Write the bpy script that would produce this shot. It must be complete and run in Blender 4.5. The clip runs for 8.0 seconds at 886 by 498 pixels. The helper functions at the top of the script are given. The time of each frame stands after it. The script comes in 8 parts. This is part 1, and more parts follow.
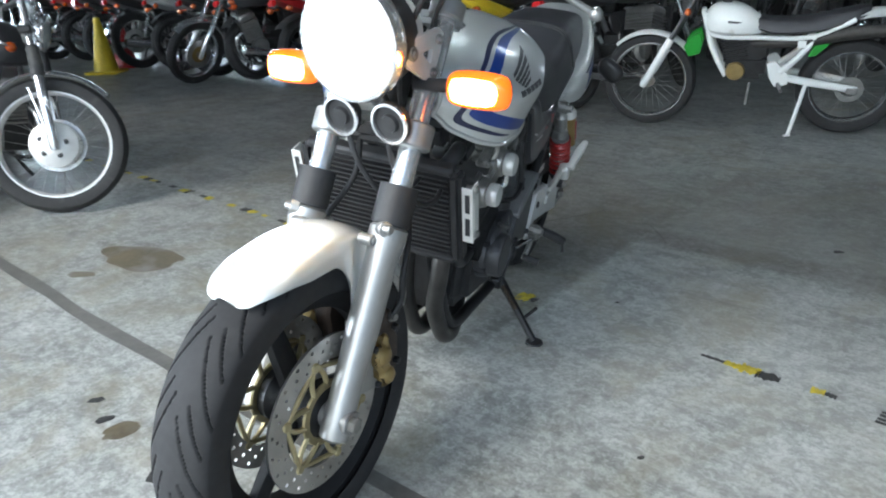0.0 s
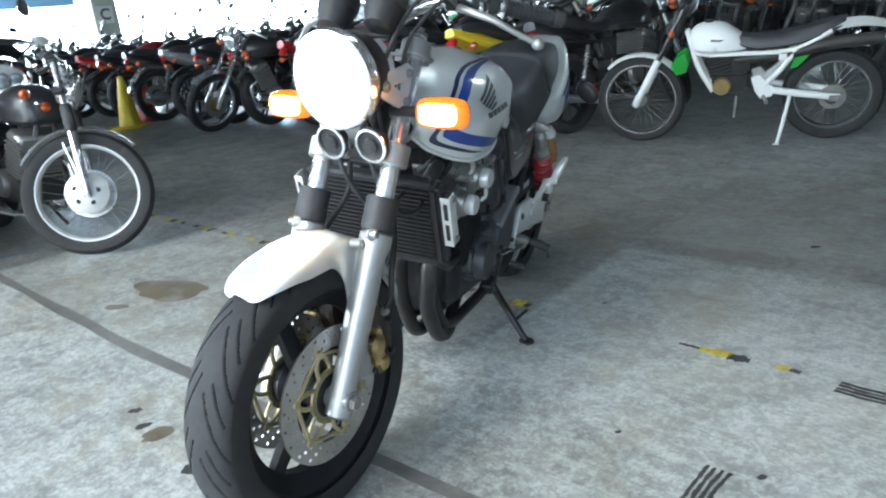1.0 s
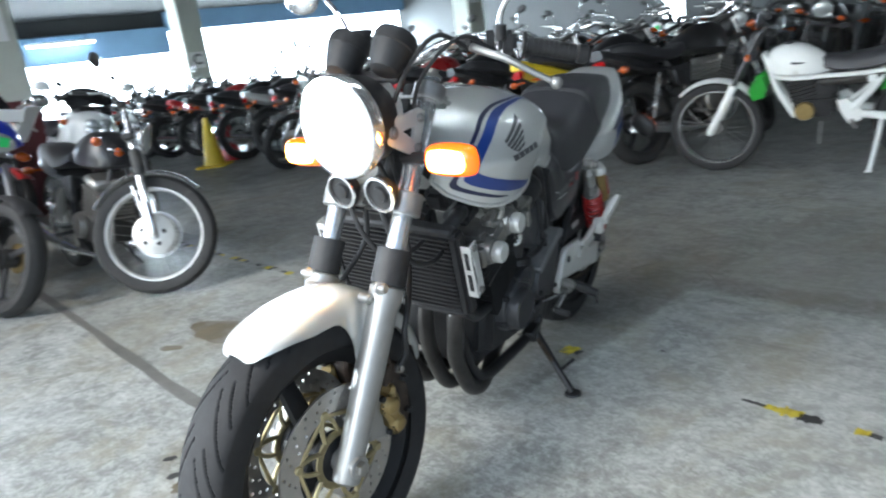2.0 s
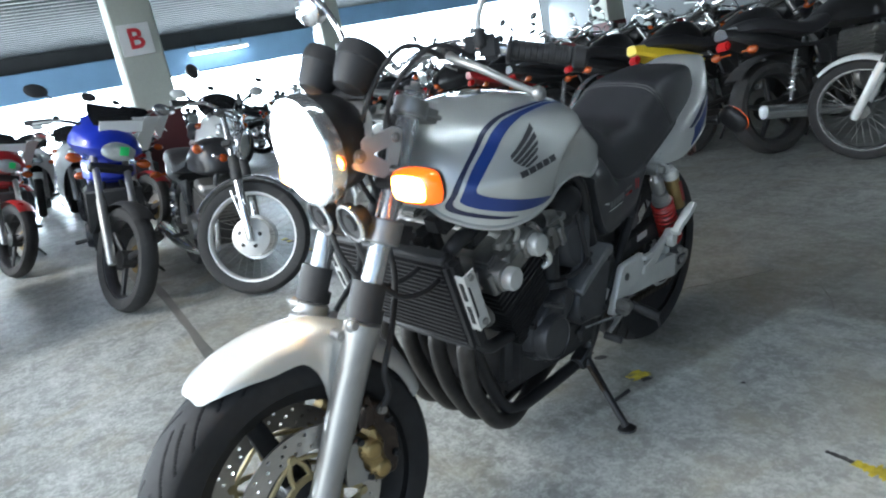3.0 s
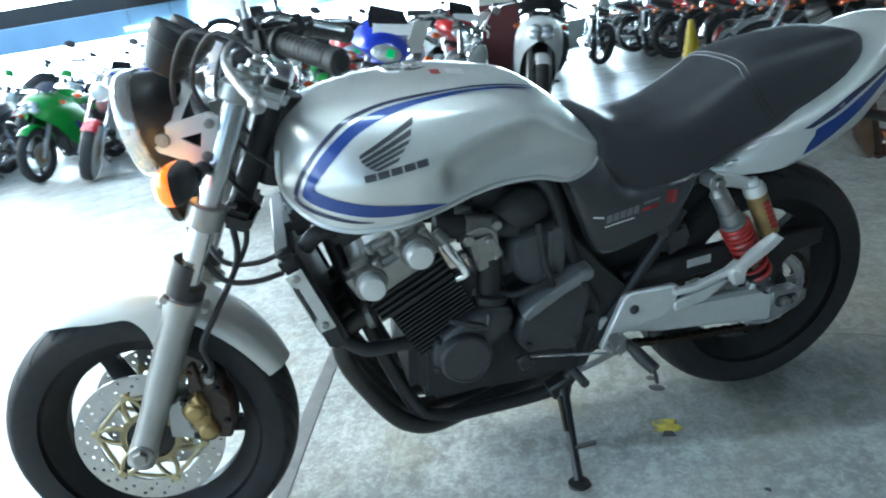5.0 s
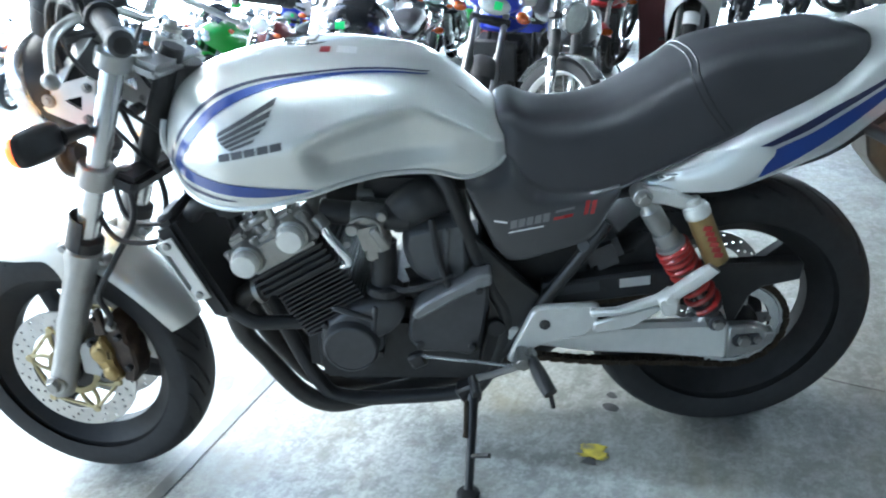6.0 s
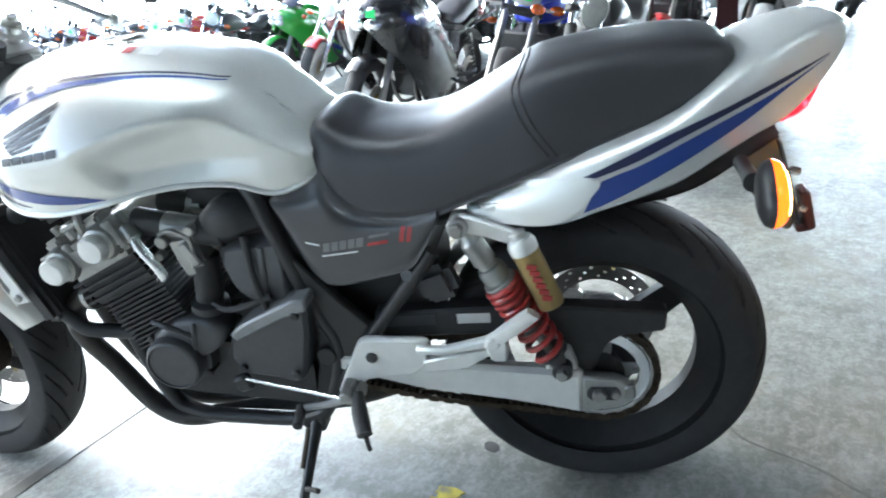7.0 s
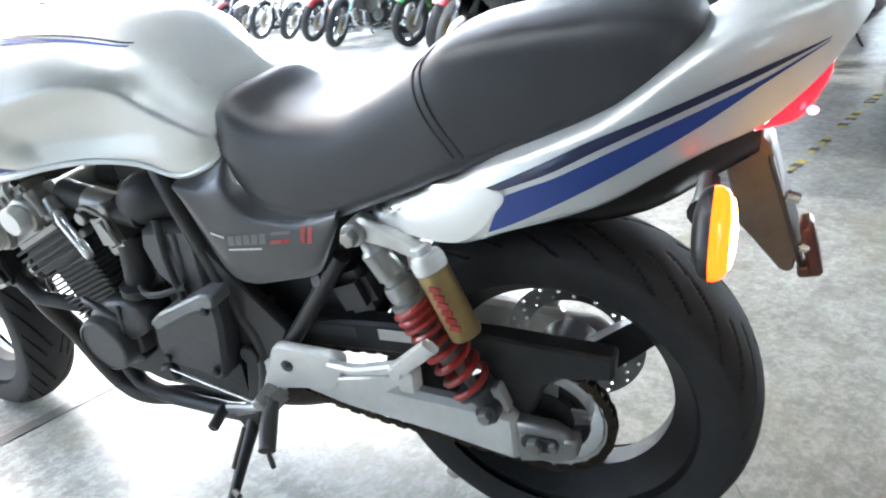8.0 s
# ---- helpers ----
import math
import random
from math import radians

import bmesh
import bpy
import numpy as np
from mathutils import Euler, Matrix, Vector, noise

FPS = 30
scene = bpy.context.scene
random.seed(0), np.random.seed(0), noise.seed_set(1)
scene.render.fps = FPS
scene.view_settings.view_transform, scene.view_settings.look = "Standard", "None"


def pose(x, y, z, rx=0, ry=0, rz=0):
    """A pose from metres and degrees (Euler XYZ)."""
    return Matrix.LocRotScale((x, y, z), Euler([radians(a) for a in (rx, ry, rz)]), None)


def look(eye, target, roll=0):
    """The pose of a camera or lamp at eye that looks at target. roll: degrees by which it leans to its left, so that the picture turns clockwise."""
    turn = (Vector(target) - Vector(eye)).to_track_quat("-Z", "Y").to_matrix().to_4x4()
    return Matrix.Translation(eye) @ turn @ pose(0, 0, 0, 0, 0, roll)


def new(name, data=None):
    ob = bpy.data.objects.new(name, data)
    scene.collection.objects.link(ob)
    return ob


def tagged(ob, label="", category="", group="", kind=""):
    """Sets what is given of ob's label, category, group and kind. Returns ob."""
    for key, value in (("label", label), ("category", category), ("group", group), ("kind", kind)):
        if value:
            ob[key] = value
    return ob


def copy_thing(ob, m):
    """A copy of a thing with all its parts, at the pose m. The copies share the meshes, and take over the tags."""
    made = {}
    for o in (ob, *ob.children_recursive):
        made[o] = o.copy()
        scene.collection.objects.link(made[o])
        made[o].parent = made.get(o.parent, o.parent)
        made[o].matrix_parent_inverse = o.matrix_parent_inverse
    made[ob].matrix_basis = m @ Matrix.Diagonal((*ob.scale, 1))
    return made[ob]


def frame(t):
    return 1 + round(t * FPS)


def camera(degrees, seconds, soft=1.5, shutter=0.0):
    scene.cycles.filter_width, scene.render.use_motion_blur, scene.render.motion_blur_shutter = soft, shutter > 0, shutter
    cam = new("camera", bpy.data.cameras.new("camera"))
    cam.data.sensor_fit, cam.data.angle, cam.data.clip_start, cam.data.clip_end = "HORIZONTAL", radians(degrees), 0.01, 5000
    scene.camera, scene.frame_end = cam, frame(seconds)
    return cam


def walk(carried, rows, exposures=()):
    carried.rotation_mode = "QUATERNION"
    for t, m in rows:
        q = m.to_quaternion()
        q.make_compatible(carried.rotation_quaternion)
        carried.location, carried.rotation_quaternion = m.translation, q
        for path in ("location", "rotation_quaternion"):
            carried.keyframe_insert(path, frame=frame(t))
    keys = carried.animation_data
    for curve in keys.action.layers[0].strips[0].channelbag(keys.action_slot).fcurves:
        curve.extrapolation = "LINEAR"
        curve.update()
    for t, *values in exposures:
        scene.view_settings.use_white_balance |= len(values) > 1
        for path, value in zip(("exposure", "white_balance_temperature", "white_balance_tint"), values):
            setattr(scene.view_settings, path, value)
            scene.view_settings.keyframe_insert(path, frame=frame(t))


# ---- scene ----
cam = camera(64.8, 8.0, soft=2.0, shutter=0.4)
PATH = [
    (0, (-0.032, -0.32, 1.024), (-0.094, 1.532, 0.273), -1.8),
    (0.5, (0.043, -0.459, 1.034), (-0.107, 1.408, 0.332), -3.8),
    (1, (0.061, -0.541, 1.032), (-0.063, 1.344, 0.376), -5.7),
    (1.5, (0.072, -0.534, 1.033), (0.003, 1.372, 0.434), -5.7),
    (2, (0.194, -0.424, 1.031), (-0.163, 1.466, 0.482), -8.1),
    (2.2, (0.274, -0.388, 1.029), (-0.245, 1.462, 0.476), -9.1),
    (3.3, (0.561, -0.09, 1.021), (-0.313, 1.634, 0.508), -11.8),
    (3.5, (0.657, -0.014, 1.033), (-0.344, 1.629, 0.486), -12.3),
    (4, (0.891, 0.154, 1.045), (-0.436, 1.529, 0.453), -12.2),
    (4.5, (1.025, 0.368, 1.031), (-0.434, 1.598, 0.431), -9.5),
    (4.7, (1.062, 0.442, 1.022), (-0.451, 1.602, 0.418), -9.2),
    (5.8, (1.318, 1.015, 1.004), (-0.454, 1.651, 0.328), -7.4),
    (6, (1.315, 1.111, 1.003), (-0.474, 1.672, 0.307), -6.6),
    (6.5, (1.309, 1.356, 0.979), (-0.501, 1.832, 0.275), -5.1),
    (7, (1.315, 1.637, 0.972), (-0.537, 1.918, 0.27), -6.1),
    (7.5, (1.264, 1.855, 0.952), (-0.598, 1.9, 0.223), -7.2),
    (8, (1.143, 2.002, 0.938), (-0.7, 1.86, 0.174), -6.0),
]
walk(cam, [(t, look(eye, target, roll)) for t, eye, target, roll in PATH], [(0.0, 1.18, 5850, 4), (1.0, 1.34, 5650, 1), (1.5, 1.32, 5600, 1), (2.2, 1.3, 6050, 6), (3.5, 1.0, 5650, 3), (4.0, 1.18, 5500, 3), (4.5, 1.45, 5350, -7), (6.0, 2.12, 5550, 1), (7.0, 2.42, 5900, 4), (8.0, 2.65, 6150, 8)])

# ==== world, sun, openings ====
U_TURN = -38.9                       # the hall's own axes: a across towards the yard, b along the bays
ROOM = pose(0, 0, 0, 0, 0, U_TURN)
world = bpy.data.worlds.new("sky")
scene.world = world
world.use_nodes = True
wn = world.node_tree.nodes
sky = wn.new("ShaderNodeTexSky")
sky.sky_type, sky.sun_disc = "NISHITA", False
sky.sun_elevation, sky.sun_rotation = radians(45), radians(225)
sky.air_density, sky.dust_density, sky.ozone_density = 1.0, 3.0, 1.0
world.node_tree.links.new(sky.outputs[0], wn["Background"].inputs[0])
wn["Background"].inputs[1].default_value = 0.15


def lamp(name, kind, energy, m, color=(1, 1, 1), **more):
    data = bpy.data.lights.new(name, kind)
    data.energy, data.color = energy, color
    for k, v in more.items():
        if k == "angle":
            data.angle = v
        if k == "size":
            data.shape, data.size, data.size_y = "RECTANGLE", v[0], v[1]
    ob = new(name, data)
    ob.matrix_world = m
    return ob


SUN_UP = 45.0
SUN_FROM = ROOM @ Vector((-0.11 * math.cos(radians(SUN_UP)), -0.994 * math.cos(radians(SUN_UP)), math.sin(radians(SUN_UP))))
lamp("sun", "SUN", 0.45, look(SUN_FROM * 20, (0, 0, 0)), (1, 0.97, 0.93), angle=radians(10))
# daylight of the two open ends and of the long window band
lamp("open_end_daylight", "AREA", 85, ROOM @ look((-2.0, -3.1, 1.9), (-1.6, 0.5, 0.3)), (0.93, 0.97, 1), size=(10, 2.2))
lamp("far_end_daylight", "AREA", 560, ROOM @ look((-11.5, -7.1, 1.6), (-8.0, 3, 0.8)), (0.93, 0.97, 1), size=(9, 2.2))
lamp("window_daylight", "AREA", 880, ROOM @ look((-15.8, 2.0, 1.35), (-5, 2.0, 0.6)), (0.86, 0.94, 1), size=(24, 1.0))


# ==== mesh tools ====
class Shape:
    """Vertices and faces of one part; every method adds one form."""

    def __init__(self):
        self.v, self.f, self.m, self.slot = [], [], [], 0

    def add(self, v, f):
        n = len(self.v)
        self.v += [tuple(p) for p in v]
        self.f += [tuple(i + n for i in q) for q in f]
        self.m += [self.slot] * len(f)
        return self

    def moved(self, m):
        self.v = [tuple(m @ Vector(p)) for p in self.v]
        return self

    def tube(self, path, r, n=10, smooth=4, closed=False):
        P = np.array(path, float)
        R = np.array([r] * len(P) if np.isscalar(r) else r, float)[:, None]
        if smooth > 1 and len(P) > 2:
            Q = glide(np.hstack([P, R]), smooth, closed)
            P, R = Q[:, :3], Q[:, 3:]
        k = len(P)
        T = np.roll(P, -1, 0) - np.roll(P, 1, 0) if closed else np.gradient(P, axis=0)
        T /= np.linalg.norm(T, axis=1)[:, None]
        a = np.cross(T[0], (0.31, 0.17, 0.93))
        if np.linalg.norm(a) < 0.1:
            a = np.cross(T[0], (1, 0, 0))
        v = []
        for p, t, rr in zip(P, T, R):
            a = a - t * (a @ t)
            a /= np.linalg.norm(a)
            b = np.cross(t, a)
            for i in range(n):
                w = 2 * math.pi * i / n
                v.append(p + rr[0] * (math.cos(w) * a + math.sin(w) * b))
        f = [(i * n + j, i * n + (j + 1) % n, (i + 1) * n + (j + 1) % n, (i + 1) * n + j) for i in range(k - 1) for j in range(n)]
        if closed:
            f += [((k - 1) * n + j, (k - 1) * n + (j + 1) % n, (j + 1) % n, j) for j in range(n)]
        else:
            f += [tuple(range(n))[::-1], tuple((k - 1) * n + j for j in range(n))]
        return self.add(v, f)

    def lathe(self, profile, c=(0, 0, 0), axis=(0, 1, 0), n=32, closed=False):
        """Profile of (radius, height along the axis)."""
        ax = Vector(axis).normalized()
        a = ax.orthogonal().normalized()
        b = ax.cross(a)
        k = len(profile)
        v = [Vector(c) + ax * h + (a * math.cos(2 * math.pi * i / n) + b * math.sin(2 * math.pi * i / n)) * r for r, h in profile for i in range(n)]
        f = [(i * n + j, i * n + (j + 1) % n, (i + 1) % k * n + (j + 1) % n, (i + 1) % k * n + j) for i in range(k if closed else k - 1) for j in range(n)]
        if not closed:
            f += [tuple(range(n))[::-1], tuple((k - 1) * n + j for j in range(n))]
        return self.add(v, f)

    def rod(self, p, q, r, n=14, r2=None):
        p, q = Vector(p), Vector(q)
        h = (q - p).length
        e = min(0.002, h / 4, r / 4)
        r2 = r if r2 is None else r2
        return self.lathe([(r - e, 0), (r, e), (r2, h - e), (r2 - e, h)], p, q - p, n)

    def box(self, c, size, turn=(0, 0, 0), bevel=0.004, segments=1):
        bm = bmesh.new()
        bmesh.ops.create_cube(bm, size=1, matrix=Matrix.Diagonal((*size, 1)))
        if bevel:
            bmesh.ops.bevel(bm, geom=bm.edges[:], offset=min(bevel, min(size) * 0.45), segments=segments, affect="EDGES")
        return self.take(bm, pose(*c, *turn))

    def plate(self, outline, y0, y1, bevel=0.002):
        """An outline in x and z, y0 to y1 thick."""
        bm = bmesh.new()
        vs = [bm.verts.new((x, y0, z)) for x, z in outline]
        face = bm.faces.new(vs)
        ret = bmesh.ops.extrude_face_region(bm, geom=[face])
        bmesh.ops.translate(bm, verts=[g for g in ret["geom"] if isinstance(g, bmesh.types.BMVert)], vec=(0, y1 - y0, 0))
        bmesh.ops.recalc_face_normals(bm, faces=bm.faces[:])
        if bevel:
            bmesh.ops.bevel(bm, geom=bm.edges[:], offset=bevel, segments=1, affect="EDGES")
        return self.take(bm, Matrix())

    def ribbed(self, w, d, low, high, count, deep, m):
        """A block with fins all round: one ring after another, wide and narrow in turn."""
        step = (high - low) / count
        rings = []
        for i in range(count):
            z = low + i * step
            for dz, k in ((0, deep), (step * 0.55, deep), (step * 0.58, 0), (step * 0.97, 0)):
                rings.append([(sx * (w / 2 - k), sy * (d / 2 - k), z + dz) for sx, sy in ((1, 1), (-1, 1), (-1, -1), (1, -1))])
        v = [m @ Vector(p) for r in rings for p in r]
        f = [(4 * i + j, 4 * i + (j + 1) % 4, 4 * i + 4 + (j + 1) % 4, 4 * i + 4 + j) for i in range(len(rings) - 1) for j in range(4)]
        return self.add(v, f + [(3, 2, 1, 0), tuple(4 * len(rings) - 4 + j for j in range(4))])

    def take(self, bm, m):
        bm.verts.index_update()
        v = [m @ x.co for x in bm.verts]
        f = [tuple(x.index for x in q.verts) for q in bm.faces]
        bm.free()
        return self.add(v, f)

    def skin(self, grid, ku=4, kv=4, closed=False, ends=True):
        """A smooth skin over rows of control points; closed: each row is a ring."""
        G = glide(np.array(grid, float), ku)
        G = np.swapaxes(glide(np.swapaxes(G, 0, 1), kv, closed), 0, 1)
        a, b = G.shape[:2]
        f = [(i * b + j, i * b + (j + 1) % b, (i + 1) * b + (j + 1) % b, (i + 1) * b + j) for i in range(a - 1) for j in range(b if closed else b - 1)]
        if closed and ends:
            f += [tuple(range(b))[::-1], tuple((a - 1) * b + j for j in range(b))]
        return self.add(G.reshape(-1, 3), f)

    def ball(self, c, size, n=14, m=8, turn=(0, 0, 0)):
        v, f = [], []
        for i in range(m + 1):
            w = math.pi * i / m
            for j in range(n):
                u = 2 * math.pi * j / n
                v.append((math.sin(w) * math.cos(u) * size[0], math.sin(w) * math.sin(u) * size[1], math.cos(w) * size[2]))
        f = [(i * n + j, (i + 1) * n + j, (i + 1) * n + (j + 1) % n, i * n + (j + 1) % n) for i in range(m) for j in range(n)]
        mm = pose(*c, *turn)
        return self.add([mm @ Vector(p) for p in v], f)


def glide(P, k, closed=False):
    """Points resampled smoothly, k steps between neighbours."""
    n = len(P)
    out = []
    for i in range(n if closed else n - 1):
        p1, p2 = P[i], P[(i + 1) % n]
        p0 = P[i - 1] if closed or i > 0 else 2 * p1 - p2
        p3 = P[(i + 2) % n] if closed or i + 2 < n else 2 * p2 - p1
        for s in range(k):
            t = s / k
            out.append(0.5 * (2 * p1 + (p2 - p0) * t + (2 * p0 - 5 * p1 + 4 * p2 - p3) * t * t + (3 * p1 - p0 - 3 * p2 + p3) * t ** 3))
    if not closed:
        out.append(P[-1])
    return np.array(out)


def as_mesh(shape, mats, sharp=38):
    me = bpy.data.meshes.new("m")
    me.from_pydata(shape.v, [], shape.f)
    for m in mats if isinstance(mats, (list, tuple)) else [mats]:
        me.materials.append(m)
    me.polygons.foreach_set("material_index", shape.m)
    me.polygons.foreach_set("use_smooth", [True] * len(me.polygons))
    bm = bmesh.new()
    bm.from_mesh(me)
    bmesh.ops.recalc_face_normals(bm, faces=bm.faces[:])
    bm.to_mesh(me)
    bm.free()
    me.set_sharp_from_angle(angle=radians(sharp))
    return me


def part(name, shape, mats, parent=None, label="", sharp=38):
    ob = new(name, as_mesh(shape, mats, sharp))
    ob.parent = parent
    return tagged(ob, label)


def thing(name, m, label, category, group="", kind=""):
    ob = new(name)
    ob.empty_display_size = 0.2
    ob.matrix_world = m
    return tagged(ob, label, category, group, kind)


# ==== materials ====
def paint(name, base, rough=0.5, metal=0.0, vary=0.12, scale=9.0, bump=0.0, coat=0.0, fine=60.0, dirt=None, dirty=0.0, rvary=0.1, **more):
    """A surface with blotches and grain in colour, gloss and relief; dirt: a second colour in patches."""
    m = bpy.data.materials.new(name)
    m.use_nodes = True
    t = m.node_tree
    b = t.nodes["Principled BSDF"]
    co = t.nodes.new("ShaderNodeTexCoord")
    link = t.links.new

    def noise_at(s, detail=4.0):
        q = t.nodes.new("ShaderNodeTexNoise")
        q.inputs["Scale"].default_value, q.inputs["Detail"].default_value = s, detail
        link(co.outputs["Object"], q.inputs["Vector"])
        return q

    big, small = noise_at(scale), noise_at(fine, 2.0)
    add = t.nodes.new("ShaderNodeMath")
    add.operation = "MULTIPLY_ADD"
    link(small.outputs[0], add.inputs[0])
    add.inputs[1].default_value = 0.5
    link(big.outputs[0], add.inputs[2])
    ramp = t.nodes.new("ShaderNodeMapRange")
    ramp.inputs[1].default_value, ramp.inputs[2].default_value = 0.45, 1.05
    link(add.outputs[0], ramp.inputs[0])
    mix = t.nodes.new("ShaderNodeMix")
    mix.data_type = "RGBA"
    mix.inputs[6].default_value = (*[c * (1 - vary) for c in base], 1)
    mix.inputs[7].default_value = (*[min(1, c * (1 + vary)) for c in base], 1)
    link(ramp.outputs[0], mix.inputs[0])
    out = mix.outputs[2]
    if dirt:
        spots = noise_at(scale * 0.6, 6.0)
        edge = t.nodes.new("ShaderNodeMapRange")
        edge.inputs[1].default_value, edge.inputs[2].default_value = 0.72 - dirty * 0.4, 0.82 - dirty * 0.3
        link(spots.outputs[0], edge.inputs[0])
        over = t.nodes.new("ShaderNodeMix")
        over.data_type = "RGBA"
        over.inputs[7].default_value = (*dirt, 1)
        link(edge.outputs[0], over.inputs[0])
        link(out, over.inputs[6])
        out = over.outputs[2]
    link(out, b.inputs["Base Color"])
    rr = t.nodes.new("ShaderNodeMapRange")
    rr.inputs[3].default_value, rr.inputs[4].default_value = max(0.02, rough - rvary), min(1, rough + rvary)
    link(big.outputs[0], rr.inputs[0])
    link(rr.outputs[0], b.inputs["Roughness"])
    b.inputs["Metallic"].default_value = metal
    b.inputs["Coat Weight"].default_value = coat
    b.inputs["Coat Roughness"].default_value = 0.06
    if bump:
        bp = t.nodes.new("ShaderNodeBump")
        bp.inputs["Strength"].default_value, bp.inputs["Distance"].default_value = bump, 0.002
        link(small.outputs[0], bp.inputs["Height"])
        link(bp.outputs[0], b.inputs["Normal"])
    for k, v in more.items():
        if k == "glow":
            b.inputs["Emission Color"].default_value, b.inputs["Emission Strength"].default_value = (*v[0], 1), v[1]
        if k == "spec":
            b.inputs["Specular IOR Level"].default_value = v
        if k == "clear":
            b.inputs["Transmission Weight"].default_value = v
    return m


SILVER = paint("silver_paint", (0.66, 0.67, 0.65), 0.40, 0.55, 0.03, 3, coat=0.8, fine=900, rvary=0.03)
BLUE = paint("blue_stripe", (0.016, 0.050, 0.25), 0.35, 0.2, 0.05, 8, coat=0.6)
NAVY = paint("navy_stripe", (0.012, 0.016, 0.06), 0.35, 0.1, 0.05, 8, coat=0.6)
WHITE_LINE = paint("pale_pinstripe", (0.75, 0.76, 0.76), 0.35, 0.1, 0.04, 8, coat=0.5)
RIM_BLACK = paint("black_rim_paint", (0.021, 0.021, 0.022), 0.55, 0, 0.25, 16, 0.05, dirt=(0.03, 0.028, 0.025), dirty=0.2, spec=0.18)
FADED = paint("faded_grey_print", (0.16, 0.16, 0.165), 0.5, 0.1, 0.15, 30)
LIT_RED = paint("lit_red_core", (1.0, 0.3, 0.35), 0.2, 0, 0.05, 20, glow=((1.0, 0.25, 0.35), 0.9))
LIT_CORE = paint("lit_amber_core", (1.0, 0.55, 0.12), 0.2, 0, 0.05, 20, coat=0.6, glow=((1.0, 0.46, 0.07), 26.0))
HARD_CHROME = paint("hard_chrome_tube", (0.68, 0.69, 0.69), 0.22, 0.75, 0.04, 14, rvary=0.05)
CARRIER = paint("worn_steel_carrier", (0.13, 0.12, 0.105), 0.38, 0.5, 0.2, 16, 0.1)
LOGO = paint("emblem_grey", (0.07, 0.07, 0.075), 0.4, 0.3, 0.1, 20)
RUBBER = paint("tyre_rubber", (0.028, 0.028, 0.029), 0.72, 0, 0.25, 14, 0.25, dirt=(0.042, 0.041, 0.038), dirty=0.2, spec=0.3)
# near-black for the shallow tread cuts: their shade put into the colour
GROOVE_SHADE = paint("tyre_groove_shade", (0.003, 0.003, 0.003), 0.95)
BLACK = paint("black_paint", (0.019, 0.019, 0.020), 0.42, 0, 0.2, 12, 0.05, coat=0.1, spec=0.35)
PLASTIC = paint("black_plastic", (0.026, 0.026, 0.027), 0.5, 0, 0.2, 15, 0.15, dirt=(0.045, 0.043, 0.04), dirty=0.15, spec=0.35)
VINYL = paint("seat_vinyl", (0.036, 0.036, 0.040), 0.44, 0, 0.12, 10, 0.14, fine=700)
ALLOY = paint("cast_alloy", (0.30, 0.295, 0.28), 0.38, 0.8, 0.18, 25, 0.2, dirt=(0.16, 0.14, 0.12), dirty=0.2)
CHROME = paint("chrome", (0.80, 0.81, 0.82), 0.15, 0.85, 0.04, 12, rvary=0.06)
FORK_GREY = paint("fork_silver", (0.34, 0.34, 0.33), 0.36, 0.7, 0.08, 18, 0.1, dirt=(0.30, 0.28, 0.25), dirty=0.12)
SWING = paint("brushed_alloy", (0.66, 0.66, 0.635), 0.38, 0.35, 0.08, 20, 0.1)
GOLD = paint("gold_anodised", (0.33, 0.24, 0.10), 0.42, 0.65, 0.15, 25, 0.1, dirt=(0.18, 0.13, 0.07), dirty=0.2)
PALE_GOLD = paint("pale_gold_carrier", (0.40, 0.34, 0.19), 0.40, 0.6, 0.15, 25, 0.1, dirt=(0.2, 0.16, 0.09), dirty=0.2)
DISC = paint("brake_disc_steel", (0.46, 0.45, 0.43), 0.32, 0.95, 0.12, 30, 0.1, fine=300)
BROWN_METAL = paint("dirty_brown_caliper", (0.050, 0.036, 0.028), 0.5, 0.4, 0.35, 30, 0.25, dirt=(0.10, 0.07, 0.045), dirty=0.3)
RED = paint("red_spring", (0.33, 0.020, 0.018), 0.38, 0, 0.12, 20, coat=0.4)
ENGINE = paint("engine_black", (0.030, 0.030, 0.031), 0.48, 0.2, 0.3, 18, 0.3, dirt=(0.065, 0.06, 0.054), dirty=0.16, spec=0.3)
CASE = paint("engine_cover_grey", (0.050, 0.051, 0.055), 0.42, 0.3, 0.2, 15, 0.15, dirt=(0.05, 0.045, 0.04), dirty=0.2)
COVER = paint("side_cover_grey", (0.052, 0.053, 0.057), 0.38, 0.3, 0.06, 10, coat=0.5)
EXHAUST = paint("burnt_pipe", (0.050, 0.047, 0.044), 0.45, 0.4, 0.3, 14, 0.2, dirt=(0.085, 0.06, 0.045), dirty=0.2, spec=0.3)
CHAIN = paint("chain_steel", (0.045, 0.035, 0.025), 0.5, 0.8, 0.3, 60)
AMBER = paint("amber_lens", (0.85, 0.14, 0.006), 0.18, 0, 0.08, 30, coat=0.8, glow=((1.0, 0.11, 0.004), 0.85))
TAIL_RED = paint("red_lens", (0.50, 0.008, 0.016), 0.18, 0, 0.08, 30, coat=0.8, glow=((1.0, 0.02, 0.05), 0.22))
BULB = paint("lit_headlamp_glass", (1, 1, 0.97), 0.1, 0, 0.0, glow=((1.0, 0.96, 0.88), 26.0))
LENS = paint("headlamp_glass", (0.62, 0.66, 0.66), 0.08, 0.5, 0.1, 30, coat=1.0)
MIRROR = paint("mirror_glass", (0.85, 0.86, 0.87), 0.02, 1.0, 0.0)
